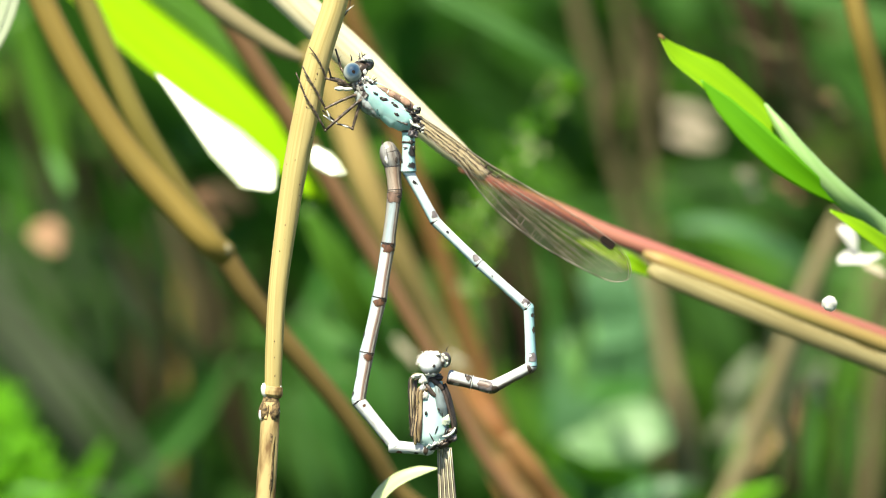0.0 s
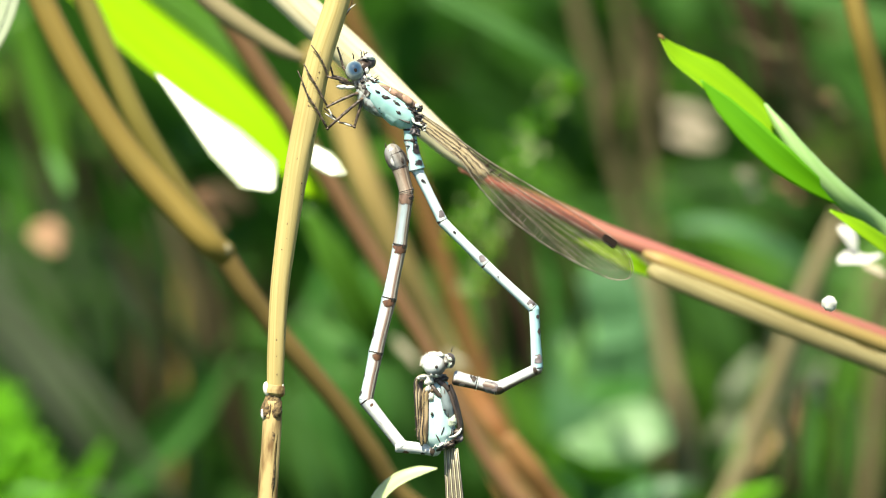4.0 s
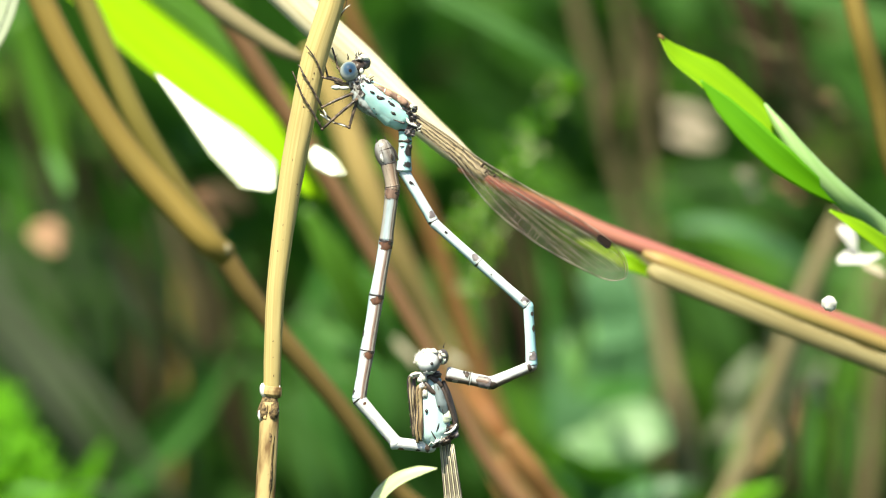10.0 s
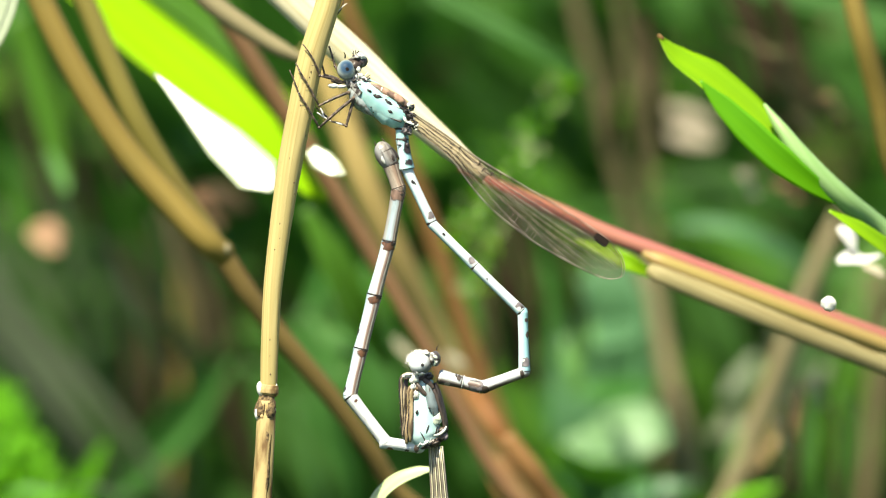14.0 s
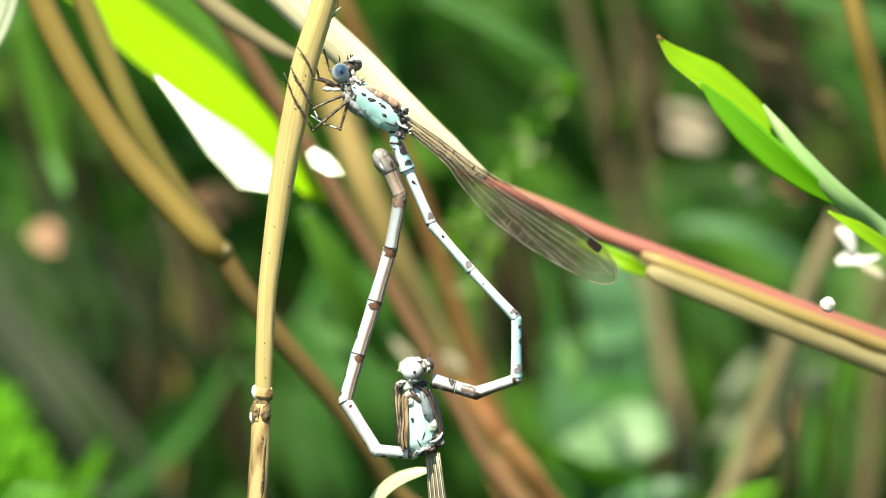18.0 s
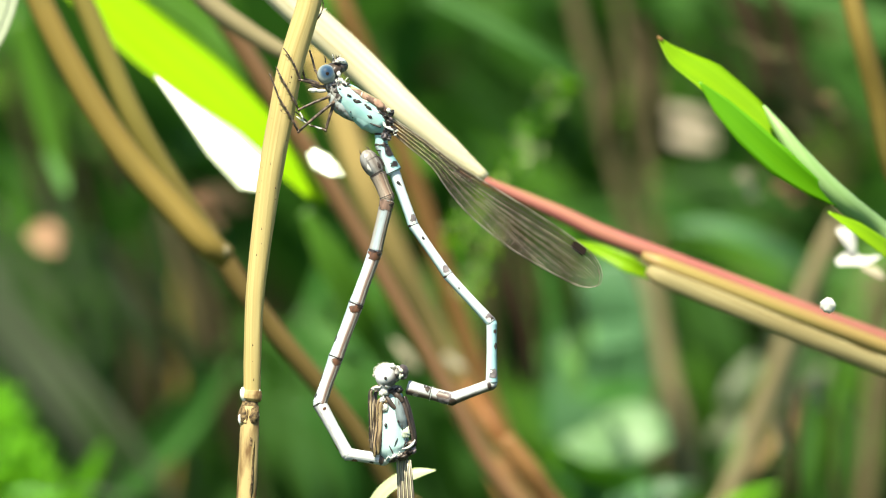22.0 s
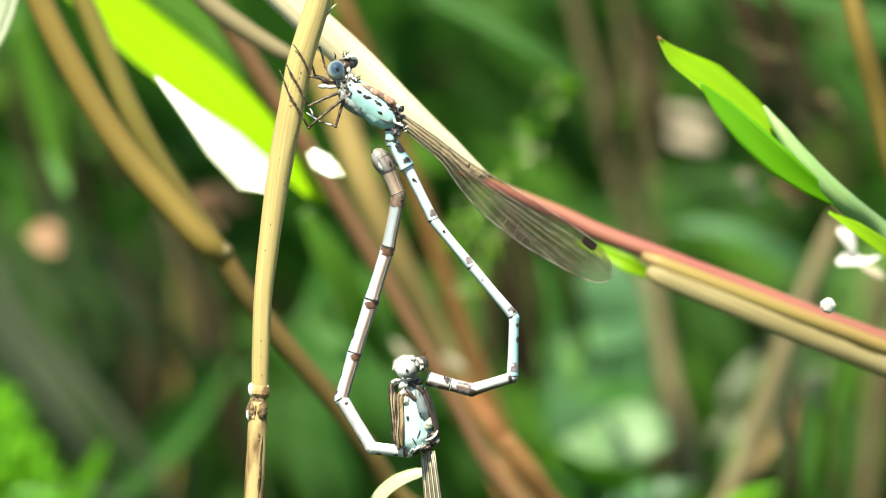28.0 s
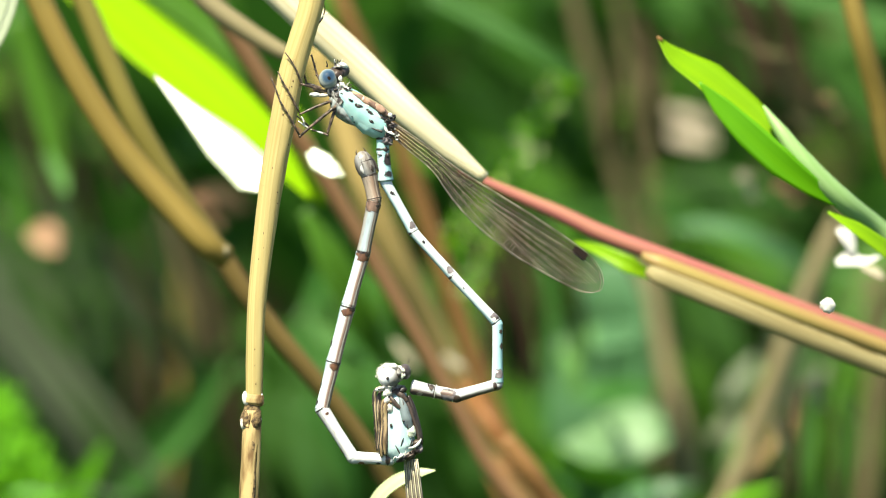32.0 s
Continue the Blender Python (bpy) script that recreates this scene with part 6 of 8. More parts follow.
tuft([(3.5, -7.4, -320), (6, -13.7, -320), (9.1, -19.9, -320), (12.9, -27.5, -324)], 3.4, 7, 1.0, [LEAF_GREEN, LEAF_DARK, LEAF_BLUE], "green grass blades behind the canes", 12, -15, True)
tuft([(30, -23.4, -310), (31.6, -20.3, -310), (33.4, -17.2, -310), (34.7, -15.4, -312)], 1.6, 4, 0.7, [LEAF_DULL, LEAF_DEAD, LEAF_MINT], "dull grey-green grass scraps", 13, -30)
tuft([(-17.4, -12.2, -300), (-15.6, -17.1, -300), (-13.7, -22, -300), (-11.9, -28.2, -304)], 4.5, 8, 1.6, [LEAF_DARK, LEAF_BLUE, LEAF_DARK, LEAF_DARK], "green grass blades in soft sun", 14, -15, True)
tuft([(-11.2, -7.2, -290), (-8.7, -13.3, -290), (-6.9, -19.4, -290), (-5.1, -27.4, -294)], 3.6, 7, 1.5, [LEAF_COOL, LEAF_DARK, LEAF_BLUE], "green grass blades in soft sun", 15, -15, True)
tuft([(9, -16, -310), (10.9, -19.7, -310), (13.4, -23.4, -310), (16.5, -28.4, -312)], 3.0, 6, 1.1, [LEAF_GREEN, LEAF_FERN, LEAF_BLUE], "green grass blades in soft sun", 16, -20, True)
tuft([(-46.8, 7.2, -360), (-44.8, 1.4, -360), (-42.9, -5.1, -360), (-41, -12.9, -362)], 4.5, 7, 1.3, [LEAF_DARK, LEAF_DULL, LITTER_SHADE], "dark green grass blades in shade", 17, 60)
tuft([(-29.3, 1.4, -360), (-27.4, -5.1, -360), (-26.1, -11.6, -360), (-24.8, -19.3, -362)], 3.6, 6, 1.3, [LEAF_DARK, LEAF_DULL, LITTER_SHADE], "dark green grass blades in shade", 18, 60, True)
tuft([st(60, 90, -350), st(95, 190, -350), st(120, 290, -350), st(140, 400, -352)], 4.5, 8, 0.9, [LITTER_SHADE, STEM_GREY, LITTER_SHADE, LEAF_DARK], "dark brown withered grass blades", 19, 55)
tuft([st(240, 400, -260), st(280, 470, -260), st(320, 560, -260), st(350, 660, -262)], 4.5, 8, 1.0, [STEM_GREY, LITTER_SHADE, LEAF_DULL], "dark brown withered grass blades", 20, 55)
# scraps between the leaning stalks; the silvery and greyish ones stand for sun patches
for pts, w, m, lab, turn in (([st(1340, 628, -310), st(1326, 652, -310), st(1304, 682, -311), st(1282, 706, -312)], [0.3, 1.0, 1.1, 0.3], LEAF_SUN_PATCH, "silvery scrap put in for a sun patch", 40),
                             ([st(1336, 730, -320), st(1310, 742, -320), st(1286, 756, -321), st(1262, 776, -322)], [0.4, 1.2, 1.3, 0.5], LEAF_DUN, "greyish scrap put in for a sun patch", 40),
                             ([st(1376, 766, -190), st(1366, 786, -190), st(1352, 808, -191), st(1334, 836, -192)], [0.2, 0.6, 0.75, 0.4], LEAF_TAN, "pale tan dry leaf scrap in the sun", 40),
                             ([st(1464, 636, -310), st(1456, 660, -310), st(1444, 684, -311), st(1430, 706, -312)], [0.3, 0.8, 0.8, 0.3], LEAF_DUN, "greyish scrap put in for a sun patch", 40),
                             ([st(1232, 856, -230), st(1180, 864, -230), st(1130, 874, -231), st(1080, 890, -232)], [0.3, 0.9, 1.0, 0.5], LEAF_SAGE, "light green leaf in the sun", 35),
                             ([st(1384, 858, -200), st(1352, 868, -200), st(1318, 878, -201), st(1284, 894, -202)], [0.2, 0.5, 0.6, 0.4], LEAF_FERN, "bright yellowish leaf in the sun", 35)):
    single_leaf(pts, w, m, lab, False, turn=turn, ripple=0.4, cup=0.15)
tuft([st(-40, 520, -300), st(60, 640, -300), st(150, 760, -300), st(250, 900, -302)], 3.2, 8, 0.75, [LEAF_DUSTY, LEAF_DULL, LEAF_DUSTY], "dusty grey-green grass blades leaning over", 21, -10)
# Near-black blades fill the gaps that lie in shade.
tuft([st(1290, -20, -220), st(1330, 40, -220), st(1360, 110, -221), st(1380, 190, -222)], 4.0, 9, 0.5, [LITTER_SHADE, LITTER_SHADE, LEAF_DARK], "thin dark grass blades coloured as shade", 23, 30)
tuft([st(1110, 40, -230), st(1130, 110, -230), st(1125, 180, -230), st(1130, 260, -232)], 2.5, 6, 0.6, [LITTER_SHADE, LITTER_SHADE, STEM_GREY], "thin dark grass blades coloured as shade", 24, 30)
tuft([st(900, 380, -225), st(922, 460, -225), st(942, 550, -225), st(950, 650, -227)], 4.4, 22, 1.1, [LITTER_SHADE, LITTER_SHADE, LEAF_DARK], "dark grass blades coloured as shade", 25, 60)
tuft([st(1412, 690, -170), st(1408, 760, -170), st(1402, 830, -170), st(1396, 900, -171)], 0.9, 5, 0.7, [LITTER_SHADE, LITTER_SHADE, LEAF_DARK], "dark grass blades coloured as shade", 26, 60)
tuft([st(1490, 690, -190), st(1495, 760, -190), st(1490, 830, -190), st(1490, 900, -191)], 1.2, 4, 0.8, [LITTER_SHADE, LEAF_DARK], "dark grass blades coloured as shade", 27, 60)
tuft([st(560, 700, -260), st(590, 770, -260), st(615, 840, -260), st(640, 920, -262)], 3.4, 6, 1.6, [LEAF_COOL, LEAF_BLUE, LEAF_DARK], "green grass blades in soft sun", 28, -20)
# feathery seed heads
for n, (x0, y0, x1, y1, w, c) in enumerate(((952, 185, 915, 300, 165, 22), (885, 300, 812, 440, 175, 24), (862, 410, 838, 530, 190, 18), (1000, 120, 985, 200, 200, 10))):
    t = thing("feathery_seed_head", st((x0 + x1) / 2, (y0 + y1) / 2, -w), "feathery yellow-green grass seed head", "seed head")
    rnd = random.Random(40 + n)
    rod("stalk", [st(x0, y0, -w), st((x0 + x1) / 2 + 6, (y0 + y1) / 2, -w), st(x1, y1, -w)], [0.12, 0.16, 0.2], LEAF_FERN, t, sides=6)
    for i in range(c * 3):
        q = rnd.random()
        p = st(x0 + (x1 - x0) * q + rnd.gauss(0, 15), y0 + (y1 - y0) * q + rnd.gauss(0, 8), -w + rnd.uniform(-5, 5))
        d = Vector((rnd.uniform(-0.7, 0.8), rnd.uniform(-0.2, 1), rnd.uniform(0, 0.6))).normalized()
        k = rnd.uniform(0.6, 1.2)
        leaf("spikelet", [p, p + d * 0.5 * k, p + d * 1.1 * k], [0.08, 0.24 * k, 0.04], (LEAF_FERN, LEAF_PALE, LEAF_LIME, LEAF_GREEN)[i % 4] if n else (LEAF_FERN, LEAF_GREEN, LEAF_PALE)[i % 3], t, turn=rnd.uniform(-60, 60), across=4, steps=2, seed=i)
# withered scraps
for pts, w, lab in (([st(55, 405, -235), st(82, 428, -235), st(108, 446, -235)], [0.7, 1.35, 0.5], "small curled salmon dead leaf"), ([st(68, 398, -238), st(92, 402, -238), st(114, 424, -238)], [0.4, 0.8, 0.35], "torn salmon-coloured dead leaf"), ([(25.1, 12.9, -320), (27.8, 12.2, -320), (30.4, 11.7, -320)], [0.7, 1.25, 0.5], "pale curled dead leaf"), ([(24.8, 15.7, -326), (27.5, 14.9, -326), (30.2, 13.5, -326)], [0.4, 1.0, 0.6], "faded pale dead leaf"), ([(-26.2, 5.7, -260), (-23, 5.7, -260), (-20.3, 4.3, -260)], [0.6, 1.3, 0.6], "dark brown dead leaf")):
    single_leaf(pts, w, LITTER_SHADE if "dark" in lab else LEAF_SALMON if "salmon" in lab else LEAF_FADED, lab, False, turn=-25, ripple=1.0, cup=0.3)
husk = thing("dry_husk", (35.10, 0.00, -62), "white papery husk flakes hanging on a thread", "husk")
leaf("flake", [(33.66, 1.85, -62), (34.38, 1.33, -62), (34.79, 0.41, -62), (34.99, -0.31, -62)], [0.3, 0.75, 0.6, 0.2], PETAL, husk, turn=-34, ripple=0.5)
leaf("flake", [(33.56, -1.03, -62), (34.58, -0.72, -62), (35.81, -0.92, -62), (37.35, -0.51, -62)], [0.3, 0.7, 0.5, 0.15], PETAL, husk, turn=-30, ripple=0.5)
leaf("flake", [(34.68, 0.51, -63), (34.99, -0.10, -63), (35.30, -0.82, -63)], [0.2, 0.35, 0.2], PETAL, husk, turn=-10, ripple=0.3)
leaf("flake", [(36.01, -1.44, -68), (37.04, -1.74, -68), (37.86, -2.36, -68)], [0.2, 0.45, 0.2], LEAF_DEAD, husk, turn=-20, ripple=0.3)

# the bright fern-like weed at the lower left
fern = thing("feathery_weed", (-42.7, -24.7, -260), "bright green feathery weed in the sun", "weed")
rnd = random.Random(8)
for i in range(760):
    x, y = rnd.uniform(-60, 130), rnd.uniform(650, 930)
    if y < 720 + max(0, x) * 2.1:
        continue
    f = 1.325 * 0.044554
    p = Vector(((x - 784) * f, (441 - y) * f, -260 + rnd.uniform(-18, 18)))
    d = Vector((rnd.uniform(-0.9, 0.7), rnd.uniform(0.2, 1), rnd.uniform(-0.3, 0.6))).normalized()
    k = rnd.uniform(0.6, 1.1)
    leaf("leaflet", [p, p + d * 1.9 * k, p + d * 4.0 * k], [0.25, 0.8 * k, 0.1], LEAF_WEED if i % 6 else LEAF_FERN, fern, turn=rnd.uniform(-70, 20), across=4, steps=3, seed=i)
single_leaf([(-38.5, -27.7, -240), (-36.8, -24.3, -240), (-35.2, -21.1, -240), (-34.4, -19.5, -240)], [1.2, 1.1, 0.75, 0.1], LEAF_WEED, "bright green leaf tip", False, turn=20)

# ---- the meadow behind, too dense to count ----
def thicket(name, n, lo, hi, mat, label, seed, size, spread, clear=None):
    rnd = random.Random(seed)
    verts, faces = [], []
    for i in range(n):
        depth = lo + (hi - lo) * rnd.random() ** 0.8
        half = spread * (0.8 + depth)
        x = rnd.uniform(-half, half)
        foot = Vector((x, depth, 0))
        h = size * rnd.uniform(0.5, 1.25)
        lean = Vector((rnd.uniform(-0.6, 0.6), rnd.uniform(-0.5, 0.3), 0)) * h
        bend = rnd.uniform(0.1, 0.9)
        w = rnd.uniform(0.003, 0.009) * (1.6 if rnd.random() < 0.2 else 1)
        yaw = rnd.uniform(-0.9, 0.9)
        side = Vector((math.cos(yaw), math.sin(yaw), 0))
        base = len(verts)
        S = 6
        for k in range(S + 1):
            s = k / S
            p = foot + Vector((0, 0, h * (s - 0.35 * bend * s * s))) + lean * s ** (1 + bend * 1.5)
            ww = w * (0.6 + 0.9 * s) * (1 - s ** 3) + 0.0002
            verts += [tuple(p - side * ww), tuple(p + Vector((0, -0.25 * ww, 0.1 * ww))), tuple(p + side * ww)]
        for k in range(S):
            a = base + 3 * k
            faces += [(a, a + 1, a + 4, a + 3), (a + 1, a + 2, a + 5, a + 4)]
    me = bpy.data.meshes.new(name)
    me.from_pydata(verts, [], faces)
    me.uv_layers.new(name="UVMap")
    for p in me.polygons:
        p.use_smooth = True
    me.materials.append(mat)
    return tagged(new(name, me), label, "grass", kind="stuff")


def weeds(name, n, lo, hi, mat, label, seed):
    """Small ovate weed leaves at all heights among the grass."""
    rnd = random.Random(seed)
    verts, faces = [], []
    for i in range(n):
        depth = lo + (hi - lo) * rnd.random()
        half = 0.07 * (0.8 + depth)
        c = Vector((rnd.uniform(-half, half), depth, 0.42 - depth * 0.2126 + rnd.uniform(-0.05, 0.05) * (0.8 + depth)))
        out = Vector((rnd.uniform(-1, 1), rnd.uniform(-0.8, 0.4), rnd.uniform(-0.5, 0.5))).normalized()
        side = out.cross(Vector((rnd.uniform(-0.5, 0.5), rnd.uniform(-0.5, 0.5), 1))).normalized()
        up = side.cross(out)
        L, W = rnd.uniform(0.010, 0.024), rnd.uniform(0.002, 0.0055)
        base = len(verts)
        for k in range(6):
            s = k / 5
            w = W * math.sin(math.pi * (0.06 + 0.9 * s)) ** 0.8
            p = c + out * L * s - up * 0.25 * L * s * s
            verts += [tuple(p - side * w + up * 0.3 * w), tuple(p), tuple(p + side * w + up * 0.3 * w)]
        for k in range(5):
            a = base + 3 * k
            faces += [(a, a + 1, a + 4, a + 3), (a + 1, a + 2, a + 5, a + 4)]
    me = bpy.data.meshes.new(name)
    me.from_pydata(verts, [], faces)
    me.uv_layers.new(name="UVMap")
    for p in me.polygons:
        p.use_smooth = True
    me.materials.append(mat)
    return tagged(new(name, me), label, "weeds", kind="stuff")


# Dark and light greens stand for shaded and sunlit leaves.
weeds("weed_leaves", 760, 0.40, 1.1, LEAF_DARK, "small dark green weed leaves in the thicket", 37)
weeds("weed_leaves", 460, 0.42, 1.0, LEAF_GREEN, "small weed leaves, lighter green for sunlit flecks", 34)
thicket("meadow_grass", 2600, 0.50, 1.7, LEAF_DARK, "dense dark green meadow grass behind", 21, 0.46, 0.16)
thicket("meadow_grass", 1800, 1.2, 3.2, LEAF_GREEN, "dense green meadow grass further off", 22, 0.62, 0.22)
def meadow_round(name, n, mat, label, seed, size, low=False):
    """The same grass all round the opening in which the plants stand."""
    rnd = random.Random(seed)
    verts, faces = [], []
    while len(verts) < n * 15:
        a, far = rnd.uniform(0, 2 * math.pi), 0.5 + 5.5 * rnd.random() ** 0.7
        x, y = far * math.cos(a), far * math.sin(a)
        if low:
            x, y = rnd.uniform(-1.1, 1.1), rnd.uniform(-2.1, 1.3)
            if (x / 0.80) ** 2 + ((y + 0.4) / 1.45) ** 2 > 1 + 0.9 * noise.noise(Vector((x * 2.5, y * 2.5, 9))) + rnd.gauss(0, 0.25):
                continue
        elif (x / 0.62) ** 2 + ((y + 0.42) / 1.22) ** 2 < 1 + 0.5 * noise.noise(Vector((x * 3, y * 3, 4))) or y > 0.4 and abs(x) < 0.15 * (0.8 + y) and y < 3:
            continue
        h = size * rnd.uniform(0.5, 1.2)
        lean = Vector((rnd.uniform(-0.6, 0.6), rnd.uniform(-0.6, 0.6), 0)) * h
        yaw, w = rnd.uniform(0, math.pi), rnd.uniform(0.004, 0.010)
        side = Vector((math.cos(yaw), math.sin(yaw), 0))
        base = len(verts)
        for k in range(5):
            q = k / 4
            p = Vector((x, y, -0.01)) + Vector((0, 0, h * (q - 0.3 * q * q))) + lean * q * q
            ww = w * (0.7 + 0.6 * q) * (1 - q ** 3) + 0.0003
            verts += [tuple(p - side * ww), tuple(p + Vector((0, 0, -0.2 * ww))), tuple(p + side * ww)]
        for k in range(4):
            b = base + 3 * k
            faces += [(b, b + 1, b + 4, b + 3), (b + 1, b + 2, b + 5, b + 4)]
    me = bpy.data.meshes.new(name)
    me.from_pydata(verts, [], faces)
    me.uv_layers.new(name="UVMap")
    for p in me.polygons:
        p.use_smooth = True
    me.materials.append(mat)
    return tagged(new(name, me), label, "grass", kind="stuff")


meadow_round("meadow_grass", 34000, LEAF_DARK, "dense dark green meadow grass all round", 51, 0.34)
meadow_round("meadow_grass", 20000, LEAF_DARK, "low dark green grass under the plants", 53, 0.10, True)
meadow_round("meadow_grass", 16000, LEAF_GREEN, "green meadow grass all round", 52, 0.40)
thicket("dry_grass", 260, 0.55, 1.4, STEM_GREY, "withered brown grass among the green", 23, 0.42, 0.14)


# ---- what moves ----
def hang(t, x, y, a):
    """A pose in the stage's plane: millimetres and degrees."""
    return t, BASE @ pose(x * MM, y * MM, 0, 0, 0, a)


def bend(t, x, y, a):
    """A segment's joint and its bearing, in the space of its insect."""
    return t, pose(x * MM, y * MM, 0, 0, 0, a)


def turn_head(t, yaw):
    """The female's head, turned about its own neck."""
    c = Vector((0.0, 4.36, 0.0)) * MM
    return t, Matrix.Translation(c) @ pose(0, 0, 0, 0, yaw, 0) @ Matrix.Translation(-c)


def eased(rows):
    """Rows of a path with the slow recovery after a thrust, and the swift rise to the next one, set between the known ones."""
    out = []
    for (t, a), (t2, b) in zip(rows, rows[1:] + rows[-1:]):
        out.append((t, a))
        for at, s in {3.5: ((4.0, 0.42), (4.5, 0.78), (5.0, 0.95)), 25.5: ((26.0, 0.02), (26.5, 0.15), (27.0, 0.62))}.get(t, ()):
            out.append((at, Matrix.LocRotScale(a.translation.lerp(b.translation, s), a.to_quaternion().slerp(b.to_quaternion(), s), None)))
    return out


def motions():
    walk(fhead, [turn_head(0, 0), turn_head(2, 0), turn_head(3, -9), turn_head(6, -2), turn_head(8, -7), turn_head(10, 0), turn_head(13, -5), turn_head(15, -5),
                 turn_head(18, -9), turn_head(20, -11), turn_head(22, -22), turn_head(23, -26), turn_head(24, -18), turn_head(26, -14), turn_head(28.5, -16), turn_head(30, -15), turn_head(32, -25)])
    walk(stem, eased([
        hang(0, -13.1, -5.3, 0), hang(0.5, -13, -5.21, 0.12), hang(1, -13.24, -5.35, 0.22), hang(1.5, -13.15, -5.31, 0.05), hang(2, -13.02, -5.31, 0.05),
        hang(2.5, -12.94, -5.23, -0.12), hang(3, -13.02, -5.31, 0.05), hang(3.5, -12.94, -5.23, -0.12), hang(5.5, -12.9, -5.14, 0.22), hang(6, -13.43, -5.5, 0.44),
        hang(6.5, -13.46, -5.46, 0.26), hang(7, -13.17, -5.37, 0.21), hang(7.5, -13.16, -5.35, 0.03), hang(8, -13.38, -5.35, 0.22), hang(8.5, -13.22, -5.26, 0.08),
        hang(9, -13.19, -5.26, 0.25), hang(9.5, -13.31, -5.28, 0.22), hang(10, -13.19, -5.29, 0.36), hang(10.5, -13.31, -5.28, 0.22), hang(11, -13.4, -5.25, 0.36),
        hang(11.5, -13.48, -5.27, 0.39), hang(12, -13.08, -5.2, 0.08), hang(12.5, -13.4, -5.22, 0.36), hang(13, -13.52, -5.14, 0.41), hang(13.5, -13.46, -5.16, 0.36),
        hang(14, -13.4, -5.16, 0.36), hang(14.5, -13.66, -5.29, 0.3), hang(16.5, -13.92, -5.05, 0.64), hang(17, -13.99, -5.43, 0.6), hang(17.5, -14.01, -5.47, 0.79),
        hang(18, -13.74, -5.37, 0.45), hang(18.5, -14.07, -5.31, 0.82), hang(19, -13.75, -5.1, 0.45), hang(19.5, -14.17, -5, 0.64), hang(20, -13.99, -5.05, 0.65),
        hang(20.5, -13.9, -5.17, 0.5), hang(21, -13.92, -5.25, 0.64), hang(21.5, -14.33, -5.4, 0.59), hang(22, -14.72, -5.46, 0.88), hang(22.5, -14.58, -5.34, 0.92),
        hang(23, -14.66, -5.43, 1.07), hang(23.5, -14.48, -5.33, 0.79), hang(24, -14.06, -5.18, 0.64), hang(24.5, -13.7, -5.12, 0.45), hang(25, -14.14, -5.2, 0.79),
        hang(25.5, -14.06, -5.22, 0.59), hang(27.5, -13.98, -5.07, 0.7), hang(28, -14.06, -5.11, 0.64), hang(28.5, -14.05, -4.91, 0.83), hang(29, -14.2, -5.26, 0.7),
        hang(29.5, -13.62, -5.03, 0.41), hang(30, -13.86, -5.22, 0.59), hang(30.5, -13.99, -5.25, 0.65), hang(31, -14.06, -5.33, 0.51), hang(31.5, -14.22, -5.64, 0.73),
        hang(32, -14.54, -5.78, 0.97)]))
    walk(male, eased([
        hang(0, -4.19, 11.18, 0), hang(0.5, -4.1, 11.31, 0.1), hang(1, -4.37, 11.17, 0.1), hang(1.5, -4.24, 11.17, 0.1), hang(2, -4.1, 11.17, 0.1),
        hang(2.5, -3.97, 11.24, 0.1), hang(3, -4.12, 11.18, 0.01), hang(3.5, -3.98, 11.25, -0), hang(5.5, -4.08, 11.41, 0.03), hang(6, -4.71, 11.04, 0.05),
        hang(6.5, -4.67, 11.07, 0.01), hang(7, -4.35, 11.16, -0.01), hang(7.5, -4.29, 11.18, -0.17), hang(8, -4.54, 11.19, -0.11), hang(8.5, -4.36, 11.27, -0.21),
        hang(9, -4.39, 11.27, 0.01), hang(9.5, -4.49, 11.27, -0.21), hang(10, -4.42, 11.27, 0.04), hang(10.5, -4.48, 11.26, -0.11), hang(11, -4.63, 11.31, 0.14),
        hang(11.5, -4.72, 11.26, 0.11), hang(12, -4.21, 11.34, 0.04), hang(12.5, -4.6, 11.32, -0), hang(13, -4.74, 11.43, 0.08), hang(13.5, -4.67, 11.4, 0.12),
        hang(14, -4.62, 11.41, 0.03), hang(14.5, -4.87, 11.27, 0.01), hang(16.5, -5.24, 11.53, -0.35), hang(17, -5.33, 11.14, -0.45), hang(17.5, -5.39, 11.14, -0.45),
        hang(18, -5.01, 11.2, -0.38), hang(18.5, -5.44, 11.3, -0.01), hang(19, -5.01, 11.48, 0.01), hang(19.5, -5.46, 11.6, -0.05), hang(20, -5.32, 11.54, -0.2),
        hang(20.5, -5.19, 11.42, -0.31), hang(21, -5.24, 11.33, -0.35), hang(21.5, -5.68, 11.18, -0.65), hang(22, -6.17, 11.14, -0.79), hang(22.5, -6.02, 11.26, -1.08),
        hang(23, -6.15, 11.2, -0.84), hang(23.5, -5.88, 11.27, -0.69), hang(24, -5.4, 11.41, -0.7), hang(24.5, -4.99, 11.45, -0.65), hang(25, -5.51, 11.39, -0.75),
        hang(25.5, -5.4, 11.34, -0.69), hang(27.5, -5.32, 11.53, -0.59), hang(28, -5.38, 11.47, -0.59), hang(28.5, -5.41, 11.74, -0.14), hang(29, -5.56, 11.34, -0.66),
        hang(29.5, -4.87, 11.53, -0.81), hang(30, -5.2, 11.34, -0.69), hang(30.5, -5.33, 11.33, -0.83), hang(31, -5.37, 11.24, -0.86), hang(31.5, -5.61, 10.93, -0.69),
        hang(32, -6.03, 10.79, -0.94)]))
